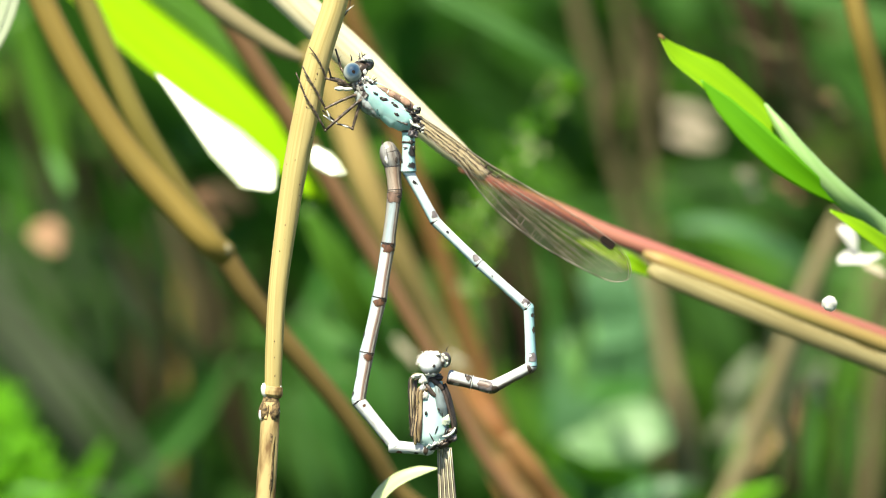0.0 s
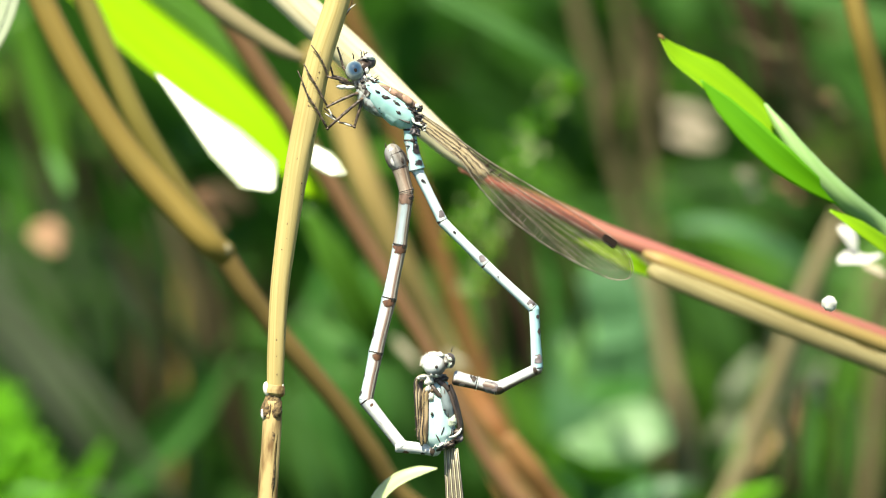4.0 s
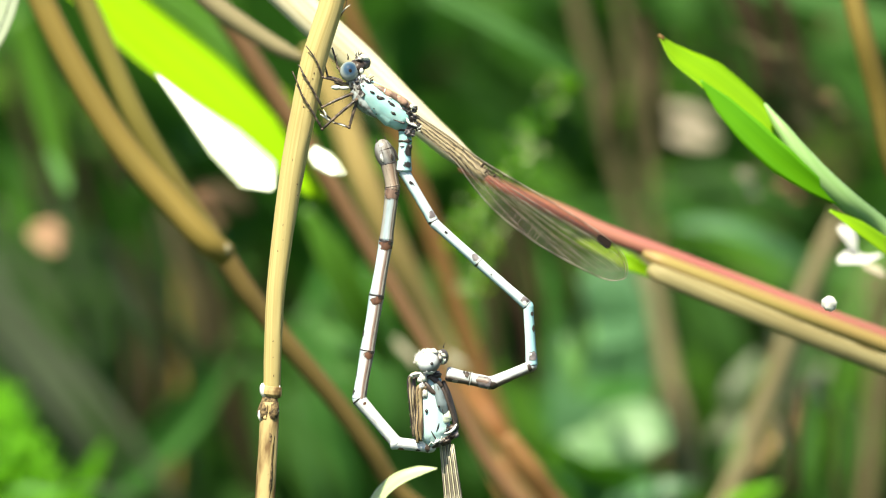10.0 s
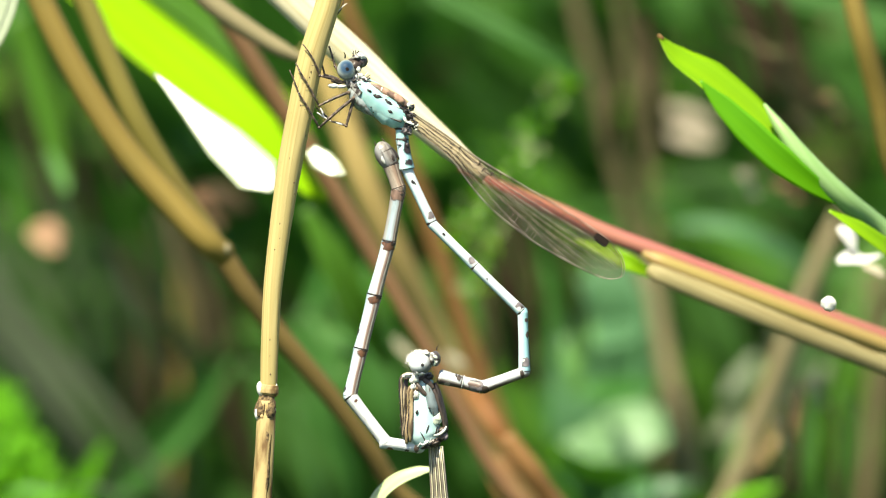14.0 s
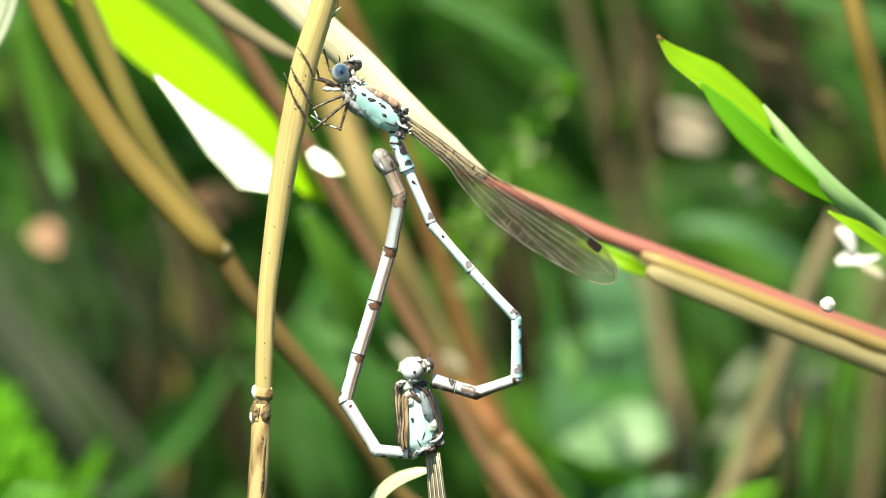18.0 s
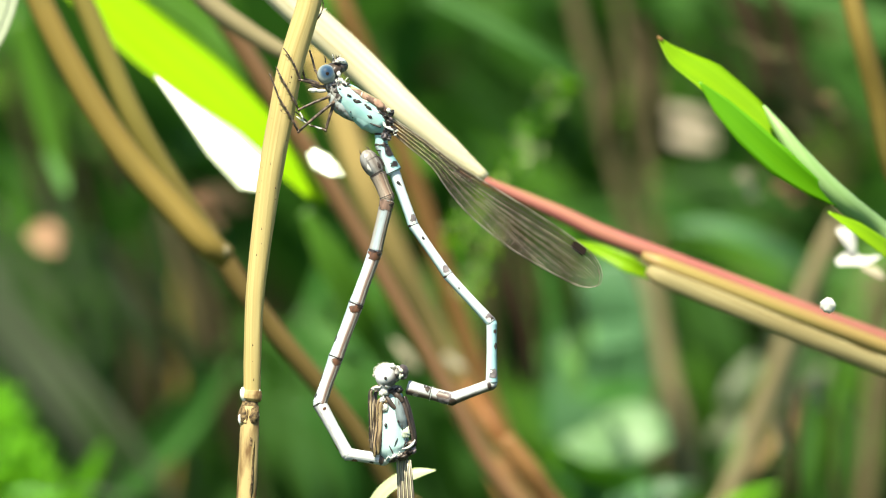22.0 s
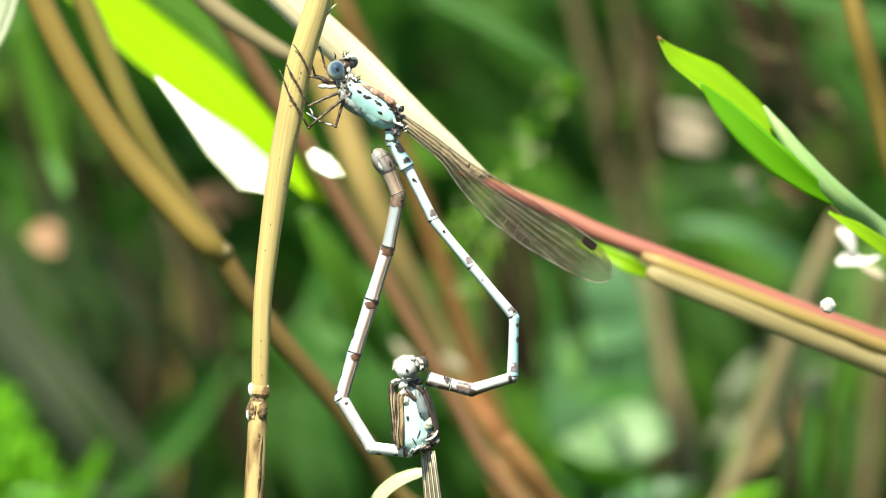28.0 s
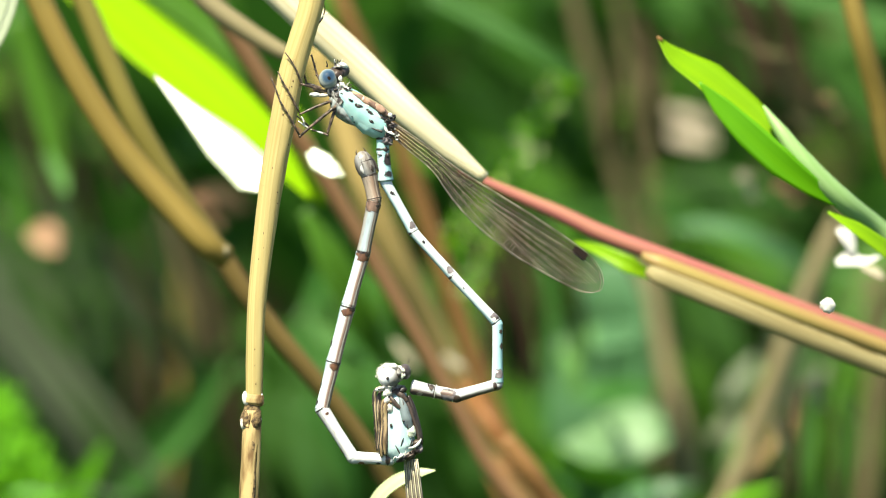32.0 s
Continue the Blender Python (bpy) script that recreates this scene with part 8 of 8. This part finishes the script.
    walk(female_segments[0], eased([
        bend(0, -0.54, -2.47, 175.6), bend(0.5, -0.54, -2.43, 176.23), bend(1, -0.58, -2.47, 174.81), bend(1.5, -0.49, -2.47, 175.99), bend(2, -0.57, -2.51, 174.59),
        bend(2.5, -0.48, -2.45, 174.07), bend(3, -0.57, -2.48, 171.4), bend(3.5, -0.5, -2.48, 173.57), bend(5.5, -0.59, -2.43, 172.11), bend(6, -0.55, -2.42, 174.39),
        bend(6.5, -0.59, -2.42, 172.33), bend(7, -0.62, -2.41, 173.84), bend(7.5, -0.59, -2.42, 170.39), bend(8, -0.61, -2.45, 169.55), bend(8.5, -0.61, -2.41, 171.84),
        bend(9, -0.57, -2.42, 172.73), bend(9.5, -0.58, -2.42, 172.96), bend(10, -0.59, -2.43, 171.31), bend(10.5, -0.55, -2.38, 174.99), bend(11, -0.58, -2.42, 172.33),
        bend(11.5, -0.55, -2.42, 173.13), bend(12, -0.63, -2.42, 171.29), bend(12.5, -0.58, -2.42, 170.36), bend(13, -0.61, -2.39, 168.99), bend(13.5, -0.56, -2.39, 169.82),
        bend(14, -0.58, -2.38, 172.14), bend(14.5, -0.55, -2.42, 173.41), bend(16.5, -0.83, -2.29, 173.43), bend(17, -0.82, -2.28, 172.09), bend(17.5, -0.9, -2.27, 171.43),
        bend(18, -0.83, -2.29, 172.92), bend(18.5, -0.87, -2.27, 169.38), bend(19, -0.83, -2.27, 172.94), bend(19.5, -0.8, -2.3, 171.5), bend(20, -0.87, -2.3, 173.03),
        bend(20.5, -0.83, -2.29, 176.08), bend(21, -0.86, -2.29, 173.95), bend(21.5, -0.89, -2.31, 174.03), bend(22, -0.85, -2.31, 172.56), bend(22.5, -0.82, -2.31, 174.56),
        bend(23, -0.82, -2.31, 173.12), bend(23.5, -0.89, -2.27, 173.61), bend(24, -0.89, -2.28, 173.2), bend(24.5, -0.83, -2.33, 174), bend(25, -0.86, -2.32, 173.58),
        bend(25.5, -0.81, -2.32, 174.22), bend(27.5, -0.86, -2.27, 169.37), bend(28, -0.83, -2.29, 171.55), bend(28.5, -0.85, -2.2, 167.07), bend(29, -0.87, -2.28, 172.03),
        bend(29.5, -0.83, -2.3, 173.9), bend(30, -0.9, -2.28, 172.31), bend(30.5, -0.86, -2.32, 173.51), bend(31, -0.89, -2.28, 174.41), bend(31.5, -0.86, -2.29, 175.7),
        bend(32, -0.89, -2.28, 175.26)]))
    walk(female_segments[1], eased([
        bend(0, -3.13, -2.26, 129.17), bend(0.5, -3.12, -2.26, 129.5), bend(1, -3.18, -2.24, 127.66), bend(1.5, -3.08, -2.23, 129.33), bend(2, -3.18, -2.27, 128.34),
        bend(2.5, -3.02, -2.15, 128.27), bend(3, -3.17, -2.08, 125.71), bend(3.5, -3.04, -2.2, 127.21), bend(5.5, -3.2, -2.06, 127.64), bend(6, -3.12, -2.16, 128.3),
        bend(6.5, -3.21, -2.05, 127.88), bend(7, -3.27, -2.11, 127.25), bend(7.5, -3.16, -2.01, 125.19), bend(8, -3.22, -1.96, 124.2), bend(8.5, -3.24, -2.03, 124.57),
        bend(9, -3.18, -2.07, 127.06), bend(9.5, -3.19, -2.1, 127.56), bend(10, -3.19, -2.05, 127.42), bend(10.5, -3.14, -2.14, 127.9), bend(11, -3.18, -2.07, 128.18),
        bend(11.5, -3.14, -2.09, 128.5), bend(12, -3.26, -2.02, 126.9), bend(12.5, -3.18, -1.96, 124.88), bend(13, -3.21, -1.89, 124.15), bend(13.5, -3.11, -1.93, 126.53),
        bend(14, -3.19, -2, 126.92), bend(14.5, -3.13, -2.11, 127.95), bend(16.5, -3.69, -1.95, 121.36), bend(17, -3.65, -1.9, 120.61), bend(17.5, -3.79, -1.86, 117.53),
        bend(18, -3.66, -1.94, 119.55), bend(18.5, -3.72, -1.75, 120.62), bend(19, -3.69, -1.9, 121.23), bend(19.5, -3.63, -1.86, 121.97), bend(20, -3.74, -1.95, 120.6),
        bend(20.5, -3.71, -2.06, 122.11), bend(21, -3.76, -1.97, 120.73), bend(21.5, -3.8, -2.03, 121.35), bend(22, -3.69, -1.96, 119.5), bend(22.5, -3.66, -2.05, 117.86),
        bend(23, -3.67, -1.96, 120.55), bend(23.5, -3.8, -1.95, 119.71), bend(24, -3.78, -1.97, 121.17), bend(24.5, -3.7, -2, 121.47), bend(25, -3.74, -2, 120.78),
        bend(25.5, -3.68, -2, 123.05), bend(27.5, -3.69, -1.76, 118.67), bend(28, -3.66, -1.89, 118.75), bend(28.5, -3.67, -1.55, 121.06), bend(29, -3.75, -1.9, 120.33),
        bend(29.5, -3.69, -1.97, 120.77), bend(30, -3.79, -1.93, 120.44), bend(30.5, -3.73, -2.02, 121.21), bend(31, -3.8, -2.01, 120.59), bend(31.5, -3.76, -2.05, 120.86),
        bend(32, -3.79, -2.07, 120.55)]))
    walk(female_segments[2], eased([
        bend(0, -6.05, 1.36, 79.88), bend(0.5, -6.06, 1.33, 79.74), bend(1, -5.99, 1.43, 80.54), bend(1.5, -6.06, 1.4, 79.79), bend(2, -6.03, 1.38, 80.23),
        bend(2.5, -5.9, 1.55, 77.69), bend(3, -5.87, 1.68, 74), bend(3.5, -5.83, 1.5, 77.33), bend(5.5, -6.02, 1.63, 77.23), bend(6, -5.97, 1.49, 78.4),
        bend(6.5, -6.05, 1.61, 77.3), bend(7, -6.08, 1.57, 77.01), bend(7.5, -5.8, 1.74, 75.41), bend(8, -5.83, 1.9, 71.53), bend(8.5, -5.86, 1.78, 73.45),
        bend(9, -5.98, 1.63, 76.32), bend(9.5, -6, 1.59, 77.94), bend(10, -5.98, 1.64, 76.92), bend(10.5, -5.98, 1.54, 78.17), bend(11, -6.04, 1.56, 77.47),
        bend(11.5, -6.02, 1.54, 77.94), bend(12, -6.04, 1.68, 76.04), bend(12.5, -5.84, 1.84, 75.03), bend(13, -5.79, 1.9, 71.66), bend(13.5, -5.87, 1.75, 75.18),
        bend(14, -5.99, 1.7, 76.24), bend(14.5, -5.98, 1.54, 78.18), bend(16.5, -6.1, 2.02, 75.48), bend(17, -6, 2.07, 73.84), bend(17.5, -5.9, 2.22, 69.34),
        bend(18, -5.94, 2.07, 71.87), bend(18.5, -6.07, 2.18, 72.53), bend(19, -6.1, 2.02, 74.94), bend(19.5, -6.1, 2.05, 74.99), bend(20, -6.1, 1.98, 75.02),
        bend(20.5, -6.19, 1.85, 75.22), bend(21, -6.13, 2.02, 74.84), bend(21.5, -6.18, 1.92, 73.85), bend(22, -5.94, 2.07, 71.3), bend(22.5, -5.81, 2.05, 70.01),
        bend(23, -6.02, 2.05, 71.96), bend(23.5, -6.09, 2.05, 72.82), bend(24, -6.14, 1.96, 74.15), bend(24.5, -6.13, 1.98, 74.92), bend(25, -6.11, 1.97, 75.56),
        bend(25.5, -6.22, 1.91, 75.18), bend(27.5, -5.92, 2.19, 68.49), bend(28, -5.9, 2.04, 71.04), bend(28.5, -6.11, 2.25, 71.41), bend(29, -6.1, 1.99, 73.4),
        bend(29.5, -6.09, 1.91, 75.26), bend(30, -6.13, 1.92, 74.87), bend(30.5, -6.13, 1.83, 76.16), bend(31, -6.16, 1.89, 74.68), bend(31.5, -6.16, 1.89, 74.74),
        bend(32, -6.14, 1.82, 74.26)]))
    walk(female_segments[3], eased([
        bend(0, -5.38, 5.14, 77), bend(0.5, -5.38, 5.1, 77.84), bend(1, -5.37, 5.2, 76.35), bend(1.5, -5.38, 5.15, 76.17), bend(2, -5.38, 5.18, 76.2),
        bend(2.5, -5.1, 5.24, 74.63), bend(3, -4.82, 5.33, 71.36), bend(3.5, -5, 5.21, 74.42), bend(5.5, -5.18, 5.34, 76.51), bend(6, -5.2, 5.27, 77.74),
        bend(6.5, -5.22, 5.32, 77.39), bend(7, -5.22, 5.27, 77.16), bend(7.5, -4.84, 5.44, 74.03), bend(8, -4.63, 5.48, 71), bend(8.5, -4.79, 5.37, 73.52),
        bend(9, -5.08, 5.33, 75.66), bend(9.5, -5.21, 5.31, 76.73), bend(10, -5.12, 5.34, 77.18), bend(10.5, -5.2, 5.28, 77.53), bend(11, -5.21, 5.25, 77.35),
        bend(11.5, -5.23, 5.26, 78.01), bend(12, -5.12, 5.37, 76.08), bend(12.5, -4.87, 5.45, 74.16), bend(13, -4.63, 5.42, 70.89), bend(13.5, -4.92, 5.37, 73.77),
        bend(14, -5.09, 5.35, 75.25), bend(14.5, -5.2, 5.28, 76.85), bend(16.5, -5.16, 5.68, 72.53), bend(17, -4.94, 5.71, 70.76), bend(17.5, -4.56, 5.78, 67.56),
        bend(18, -4.76, 5.66, 69.65), bend(18.5, -4.95, 5.75, 70.5), bend(19, -5.12, 5.65, 73.09), bend(19.5, -5.12, 5.68, 73.06), bend(20, -5.13, 5.61, 73.1),
        bend(20.5, -5.22, 5.53, 73.8), bend(21, -5.14, 5.69, 72.91), bend(21.5, -5.12, 5.62, 73.24), bend(22, -4.69, 5.73, 69.68), bend(22.5, -4.5, 5.65, 68.55),
        bend(23, -4.83, 5.69, 70.5), bend(23.5, -4.97, 5.67, 71.25), bend(24, -5.1, 5.64, 73.41), bend(24.5, -5.15, 5.64, 73.81), bend(25, -5.16, 5.66, 73.62),
        bend(25.5, -5.24, 5.61, 73.47), bend(27.5, -4.55, 5.68, 67.06), bend(28, -4.67, 5.6, 69.29), bend(28.5, -4.95, 5.69, 68.74), bend(29, -5, 5.64, 72.24),
        bend(29.5, -5.12, 5.58, 73.47), bend(30, -5.13, 5.6, 73.32), bend(30.5, -5.21, 5.55, 74.24), bend(31, -5.15, 5.57, 73.77), bend(31.5, -5.15, 5.58, 72.97),
        bend(32, -5.08, 5.56, 73.01)]))
    walk(female_segments[4], eased([
        bend(0, -4.37, 9.52, 80.84), bend(0.5, -4.43, 9.48, 81.71), bend(1, -4.3, 9.56, 81.14), bend(1.5, -4.3, 9.52, 80.84), bend(2, -4.3, 9.56, 80),
        bend(2.5, -3.93, 9.49, 79.3), bend(3, -3.39, 9.54, 76.36), bend(3.5, -3.81, 9.43, 78.81), bend(5.5, -4.12, 9.76, 76.42), bend(6, -4.22, 9.76, 76.46),
        bend(6.5, -4.22, 9.77, 77.22), bend(7, -4.2, 9.73, 76.96), bend(7.5, -3.59, 9.81, 75.25), bend(8, -3.17, 9.73, 72.32), bend(8.5, -3.51, 9.7, 72.71),
        bend(9, -3.95, 9.75, 75.24), bend(9.5, -4.16, 9.75, 76.56), bend(10, -4.11, 9.77, 76.98), bend(10.5, -4.22, 9.72, 77.32), bend(11, -4.21, 9.71, 77.18),
        bend(11.5, -4.29, 9.69, 77.67), bend(12, -4.03, 9.77, 75.72), bend(12.5, -3.65, 9.77, 72.13), bend(13, -3.17, 9.63, 71.18), bend(13.5, -3.66, 9.69, 74.08),
        bend(14, -3.94, 9.72, 73.97), bend(14.5, -4.15, 9.75, 77.37), bend(16.5, -3.78, 10.04, 72.53), bend(17, -3.43, 10.04, 72.43), bend(17.5, -2.83, 9.95, 68.9),
        bend(18, -3.2, 9.88, 70.78), bend(18.5, -3.45, 9.97, 69.84), bend(19, -3.8, 10, 72.64), bend(19.5, -3.8, 10.03, 72.75), bend(20, -3.8, 9.99, 73.82),
        bend(20.5, -3.93, 9.97, 74.19), bend(21, -3.79, 10.08, 72.78), bend(21.5, -3.78, 10.04, 73.96), bend(22, -3.1, 10.03, 70.68), bend(22.5, -2.89, 9.75, 69.08),
        bend(23, -3.38, 9.77, 71.27), bend(23.5, -3.55, 9.86, 71.19), bend(24, -3.85, 9.85, 70.66), bend(24.5, -3.87, 10.04, 73.69), bend(25, -3.87, 10.04, 73.99),
        bend(25.5, -3.94, 9.99, 74.26), bend(27.5, -2.79, 9.82, 69.43), bend(28, -3.07, 9.85, 70), bend(28.5, -3.36, 9.8, 63.07), bend(29, -3.61, 10.01, 69.22),
        bend(29.5, -3.82, 9.99, 70.29), bend(30, -3.82, 10, 68.93), bend(30.5, -3.96, 9.98, 70.69), bend(31, -3.87, 9.98, 70.33), bend(31.5, -3.8, 9.99, 71.53),
        bend(32, -3.72, 10.01, 72.13)]))
    walk(female_segments[5], eased([
        bend(0, -3.68, 13.8, 82.9), bend(0.5, -3.8, 13.77, 83.69), bend(1, -3.63, 13.84, 82.87), bend(1.5, -3.61, 13.8, 82.67), bend(2, -3.54, 13.83, 82.6),
        bend(2.5, -3.13, 13.7, 84.14), bend(3, -2.38, 13.7, 82.43), bend(3.5, -2.98, 13.6, 83.59), bend(5.5, -3.09, 14.04, 79.13), bend(6, -3.19, 14.06, 79.36),
        bend(6.5, -3.24, 14.08, 79.39), bend(7, -3.21, 14.04, 79.89), bend(7.5, -2.47, 14.05, 81.07), bend(8, -1.84, 13.9, 79.81), bend(8.5, -2.2, 13.91, 79.17),
        bend(9, -2.83, 14, 79.71), bend(9.5, -3.13, 14.05, 79.89), bend(10, -3.12, 14.07, 79.71), bend(10.5, -3.25, 14.03, 80.12), bend(11, -3.23, 14.02, 79.8),
        bend(11.5, -3.35, 13.98, 80.12), bend(12, -2.95, 14.02, 79.1), bend(12.5, -2.3, 13.95, 79.25), bend(13, -1.76, 13.77, 78.97), bend(13.5, -2.46, 13.89, 80.3),
        bend(14, -2.73, 13.94, 78.85), bend(14.5, -3.19, 14.05, 80.17), bend(16.5, -2.45, 14.28, 75.59), bend(17, -2.09, 14.27, 76.88), bend(17.5, -1.26, 14.04, 75.98),
        bend(18, -1.76, 14, 76.75), bend(18.5, -1.95, 14.06, 75.68), bend(19, -2.49, 14.19, 75.89), bend(19.5, -2.5, 14.23, 75.72), bend(20, -2.57, 14.23, 76.45),
        bend(20.5, -2.72, 14.23, 76.9), bend(21, -2.47, 14.32, 75.51), bend(21.5, -2.56, 14.31, 76.8), bend(22, -1.65, 14.19, 77.15), bend(22.5, -1.37, 13.72, 75.48),
        bend(23, -2.04, 13.72, 75.83), bend(23.5, -2.18, 13.88, 75.45), bend(24, -2.45, 13.83, 74.96), bend(24.5, -2.63, 14.29, 76.61), bend(25, -2.65, 14.27, 76.85),
        bend(25.5, -2.74, 14.24, 76.93), bend(27.5, -1.28, 13.85, 76.15), bend(28, -1.59, 13.91, 75.89), bend(28.5, -1.43, 13.6, 72.2), bend(29, -2.07, 14.06, 74.68),
        bend(29.5, -2.35, 14.08, 75.51), bend(30, -2.26, 14.04, 74.62), bend(30.5, -2.53, 14.08, 75.87), bend(31, -2.41, 14.08, 74.94), bend(31.5, -2.41, 14.14, 75.5),
        bend(32, -2.38, 14.17, 76.1)]))
    walk(female_segments[6], eased([
        bend(0, -3.16, 17.89, 95.1), bend(0.5, -3.35, 17.86, 95.48), bend(1, -3.12, 17.92, 93.13), bend(1.5, -3.08, 17.85, 93.73), bend(2, -3.01, 17.92, 97.96),
        bend(2.5, -2.73, 17.89, 111.3), bend(3, -1.9, 17.94, 115.17), bend(3.5, -2.56, 17.81, 109.92), bend(5.5, -2.3, 18.06, 95.53), bend(6, -2.42, 18.09, 96.78),
        bend(6.5, -2.48, 18.07, 92.79), bend(7, -2.47, 18.08, 97.49), bend(7.5, -1.83, 18.15, 115.35), bend(8, -1.16, 18.07, 121.38), bend(8.5, -1.43, 18.01, 116.75),
        bend(9, -2.09, 18.07, 106.05), bend(9.5, -2.4, 18.13, 99.39), bend(10, -2.37, 18.09, 96.2), bend(10.5, -2.53, 18.06, 97.02), bend(11, -2.49, 18.01, 96),
        bend(11.5, -2.63, 17.98, 95.29), bend(12, -2.16, 18.05, 99.4), bend(12.5, -1.58, 18.13, 118.26), bend(13, -1.03, 17.94, 121.9), bend(13.5, -1.79, 18.04, 115.22),
        bend(14, -1.93, 18.01, 107.51), bend(14.5, -2.47, 18.09, 97.07), bend(16.5, -1.41, 18.26, 93.91), bend(17, -1.13, 18.21, 105.13), bend(17.5, -0.29, 18.14, 115.72),
        bend(18, -0.84, 18.1, 110.34), bend(18.5, -0.94, 18.12, 109.18), bend(19, -1.47, 18.18, 95.39), bend(19.5, -1.47, 18.17, 94.08), bend(20, -1.6, 18.21, 92.34),
        bend(20.5, -1.78, 18.19, 93.58), bend(21, -1.43, 18.26, 92.33), bend(21.5, -1.61, 18.34, 93.4), bend(22, -0.77, 18.35, 112.42), bend(22.5, -0.41, 17.97, 107.88),
        bend(23, -1.05, 17.89, 100.02), bend(23.5, -1.15, 17.93, 99.8), bend(24, -1.41, 18.05, 96.87), bend(24.5, -1.66, 18.28, 94.19), bend(25, -1.71, 18.29, 93.72),
        bend(25.5, -1.8, 18.26, 92.64), bend(27.5, -0.32, 17.95, 113.98), bend(28, -0.59, 17.97, 109.52), bend(28.5, -0.26, 17.7, 121.18), bend(29, -0.99, 18.09, 106.12),
        bend(29.5, -1.32, 18.12, 105.63), bend(30, -1.17, 18.08, 107.21), bend(30.5, -1.52, 18.13, 105.77), bend(31, -1.33, 18.09, 101.74), bend(31.5, -1.38, 18.15, 98.73),
        bend(32, -1.38, 18.2, 99.33)]))
    walk(female_segments[7], eased([
        bend(0, -3.33, 19.8, 104.1), bend(0.5, -3.53, 19.77, 104.48), bend(1, -3.22, 19.84, 102.13), bend(1.5, -3.2, 19.73, 102.73), bend(2, -3.27, 19.83, 106.96),
        bend(2.5, -3.46, 19.77, 120.3), bend(3, -2.78, 19.83, 124.17), bend(3.5, -3.25, 19.73, 118.92), bend(5.5, -2.48, 19.95, 104.53), bend(6, -2.64, 19.98, 105.78),
        bend(6.5, -2.57, 19.93, 101.79), bend(7, -2.72, 19.97, 106.49), bend(7.5, -2.67, 19.91, 124.35), bend(8, -2.24, 19.82, 130.38), bend(8.5, -2.32, 19.78, 125.75),
        bend(9, -2.62, 19.94, 115.05), bend(9.5, -2.72, 20.05, 108.39), bend(10, -2.58, 19.98, 105.2), bend(10.5, -2.77, 19.95, 106.02), bend(11, -2.69, 19.87, 105),
        bend(11.5, -2.81, 19.84, 104.29), bend(12, -2.47, 19.94, 108.4), bend(12.5, -2.57, 19.95, 127.26), bend(13, -2.13, 19.7, 130.9), bend(13.5, -2.66, 19.88, 124.22),
        bend(14, -2.52, 19.87, 116.51), bend(14.5, -2.71, 19.98, 106.07), bend(16.5, -1.55, 20.17, 102.91), bend(17, -1.61, 20, 114.13), bend(17.5, -1.17, 19.98, 124.72),
        bend(18, -1.54, 20, 119.34), bend(18.5, -1.59, 20, 118.18), bend(19, -1.65, 20.08, 104.39), bend(19.5, -1.6, 20.04, 103.08), bend(20, -1.68, 20.11, 101.34),
        bend(20.5, -1.9, 20.06, 102.58), bend(21, -1.51, 20.13, 101.33), bend(21.5, -1.73, 20.29, 102.4), bend(22, -1.56, 20.26, 121.42), bend(22.5, -1.09, 20.07, 116.88),
        bend(23, -1.42, 19.96, 109.02), bend(23.5, -1.49, 19.89, 108.8), bend(24, -1.67, 20.21, 105.87), bend(24.5, -1.8, 20.19, 103.19), bend(25, -1.84, 20.22, 102.72),
        bend(25.5, -1.89, 20.19, 101.64), bend(27.5, -1.14, 19.8, 122.98), bend(28, -1.26, 19.86, 118.52), bend(28.5, -1.36, 19.53, 130.18), bend(29, -1.54, 20, 115.12),
        bend(29.5, -1.86, 20.02, 114.63), bend(30, -1.76, 19.98, 116.21), bend(30.5, -2.06, 20.03, 114.77), bend(31, -1.73, 20.02, 110.74), bend(31.5, -1.67, 20.08, 107.73),
        bend(32, -1.7, 20.12, 108.33)]))


motions()
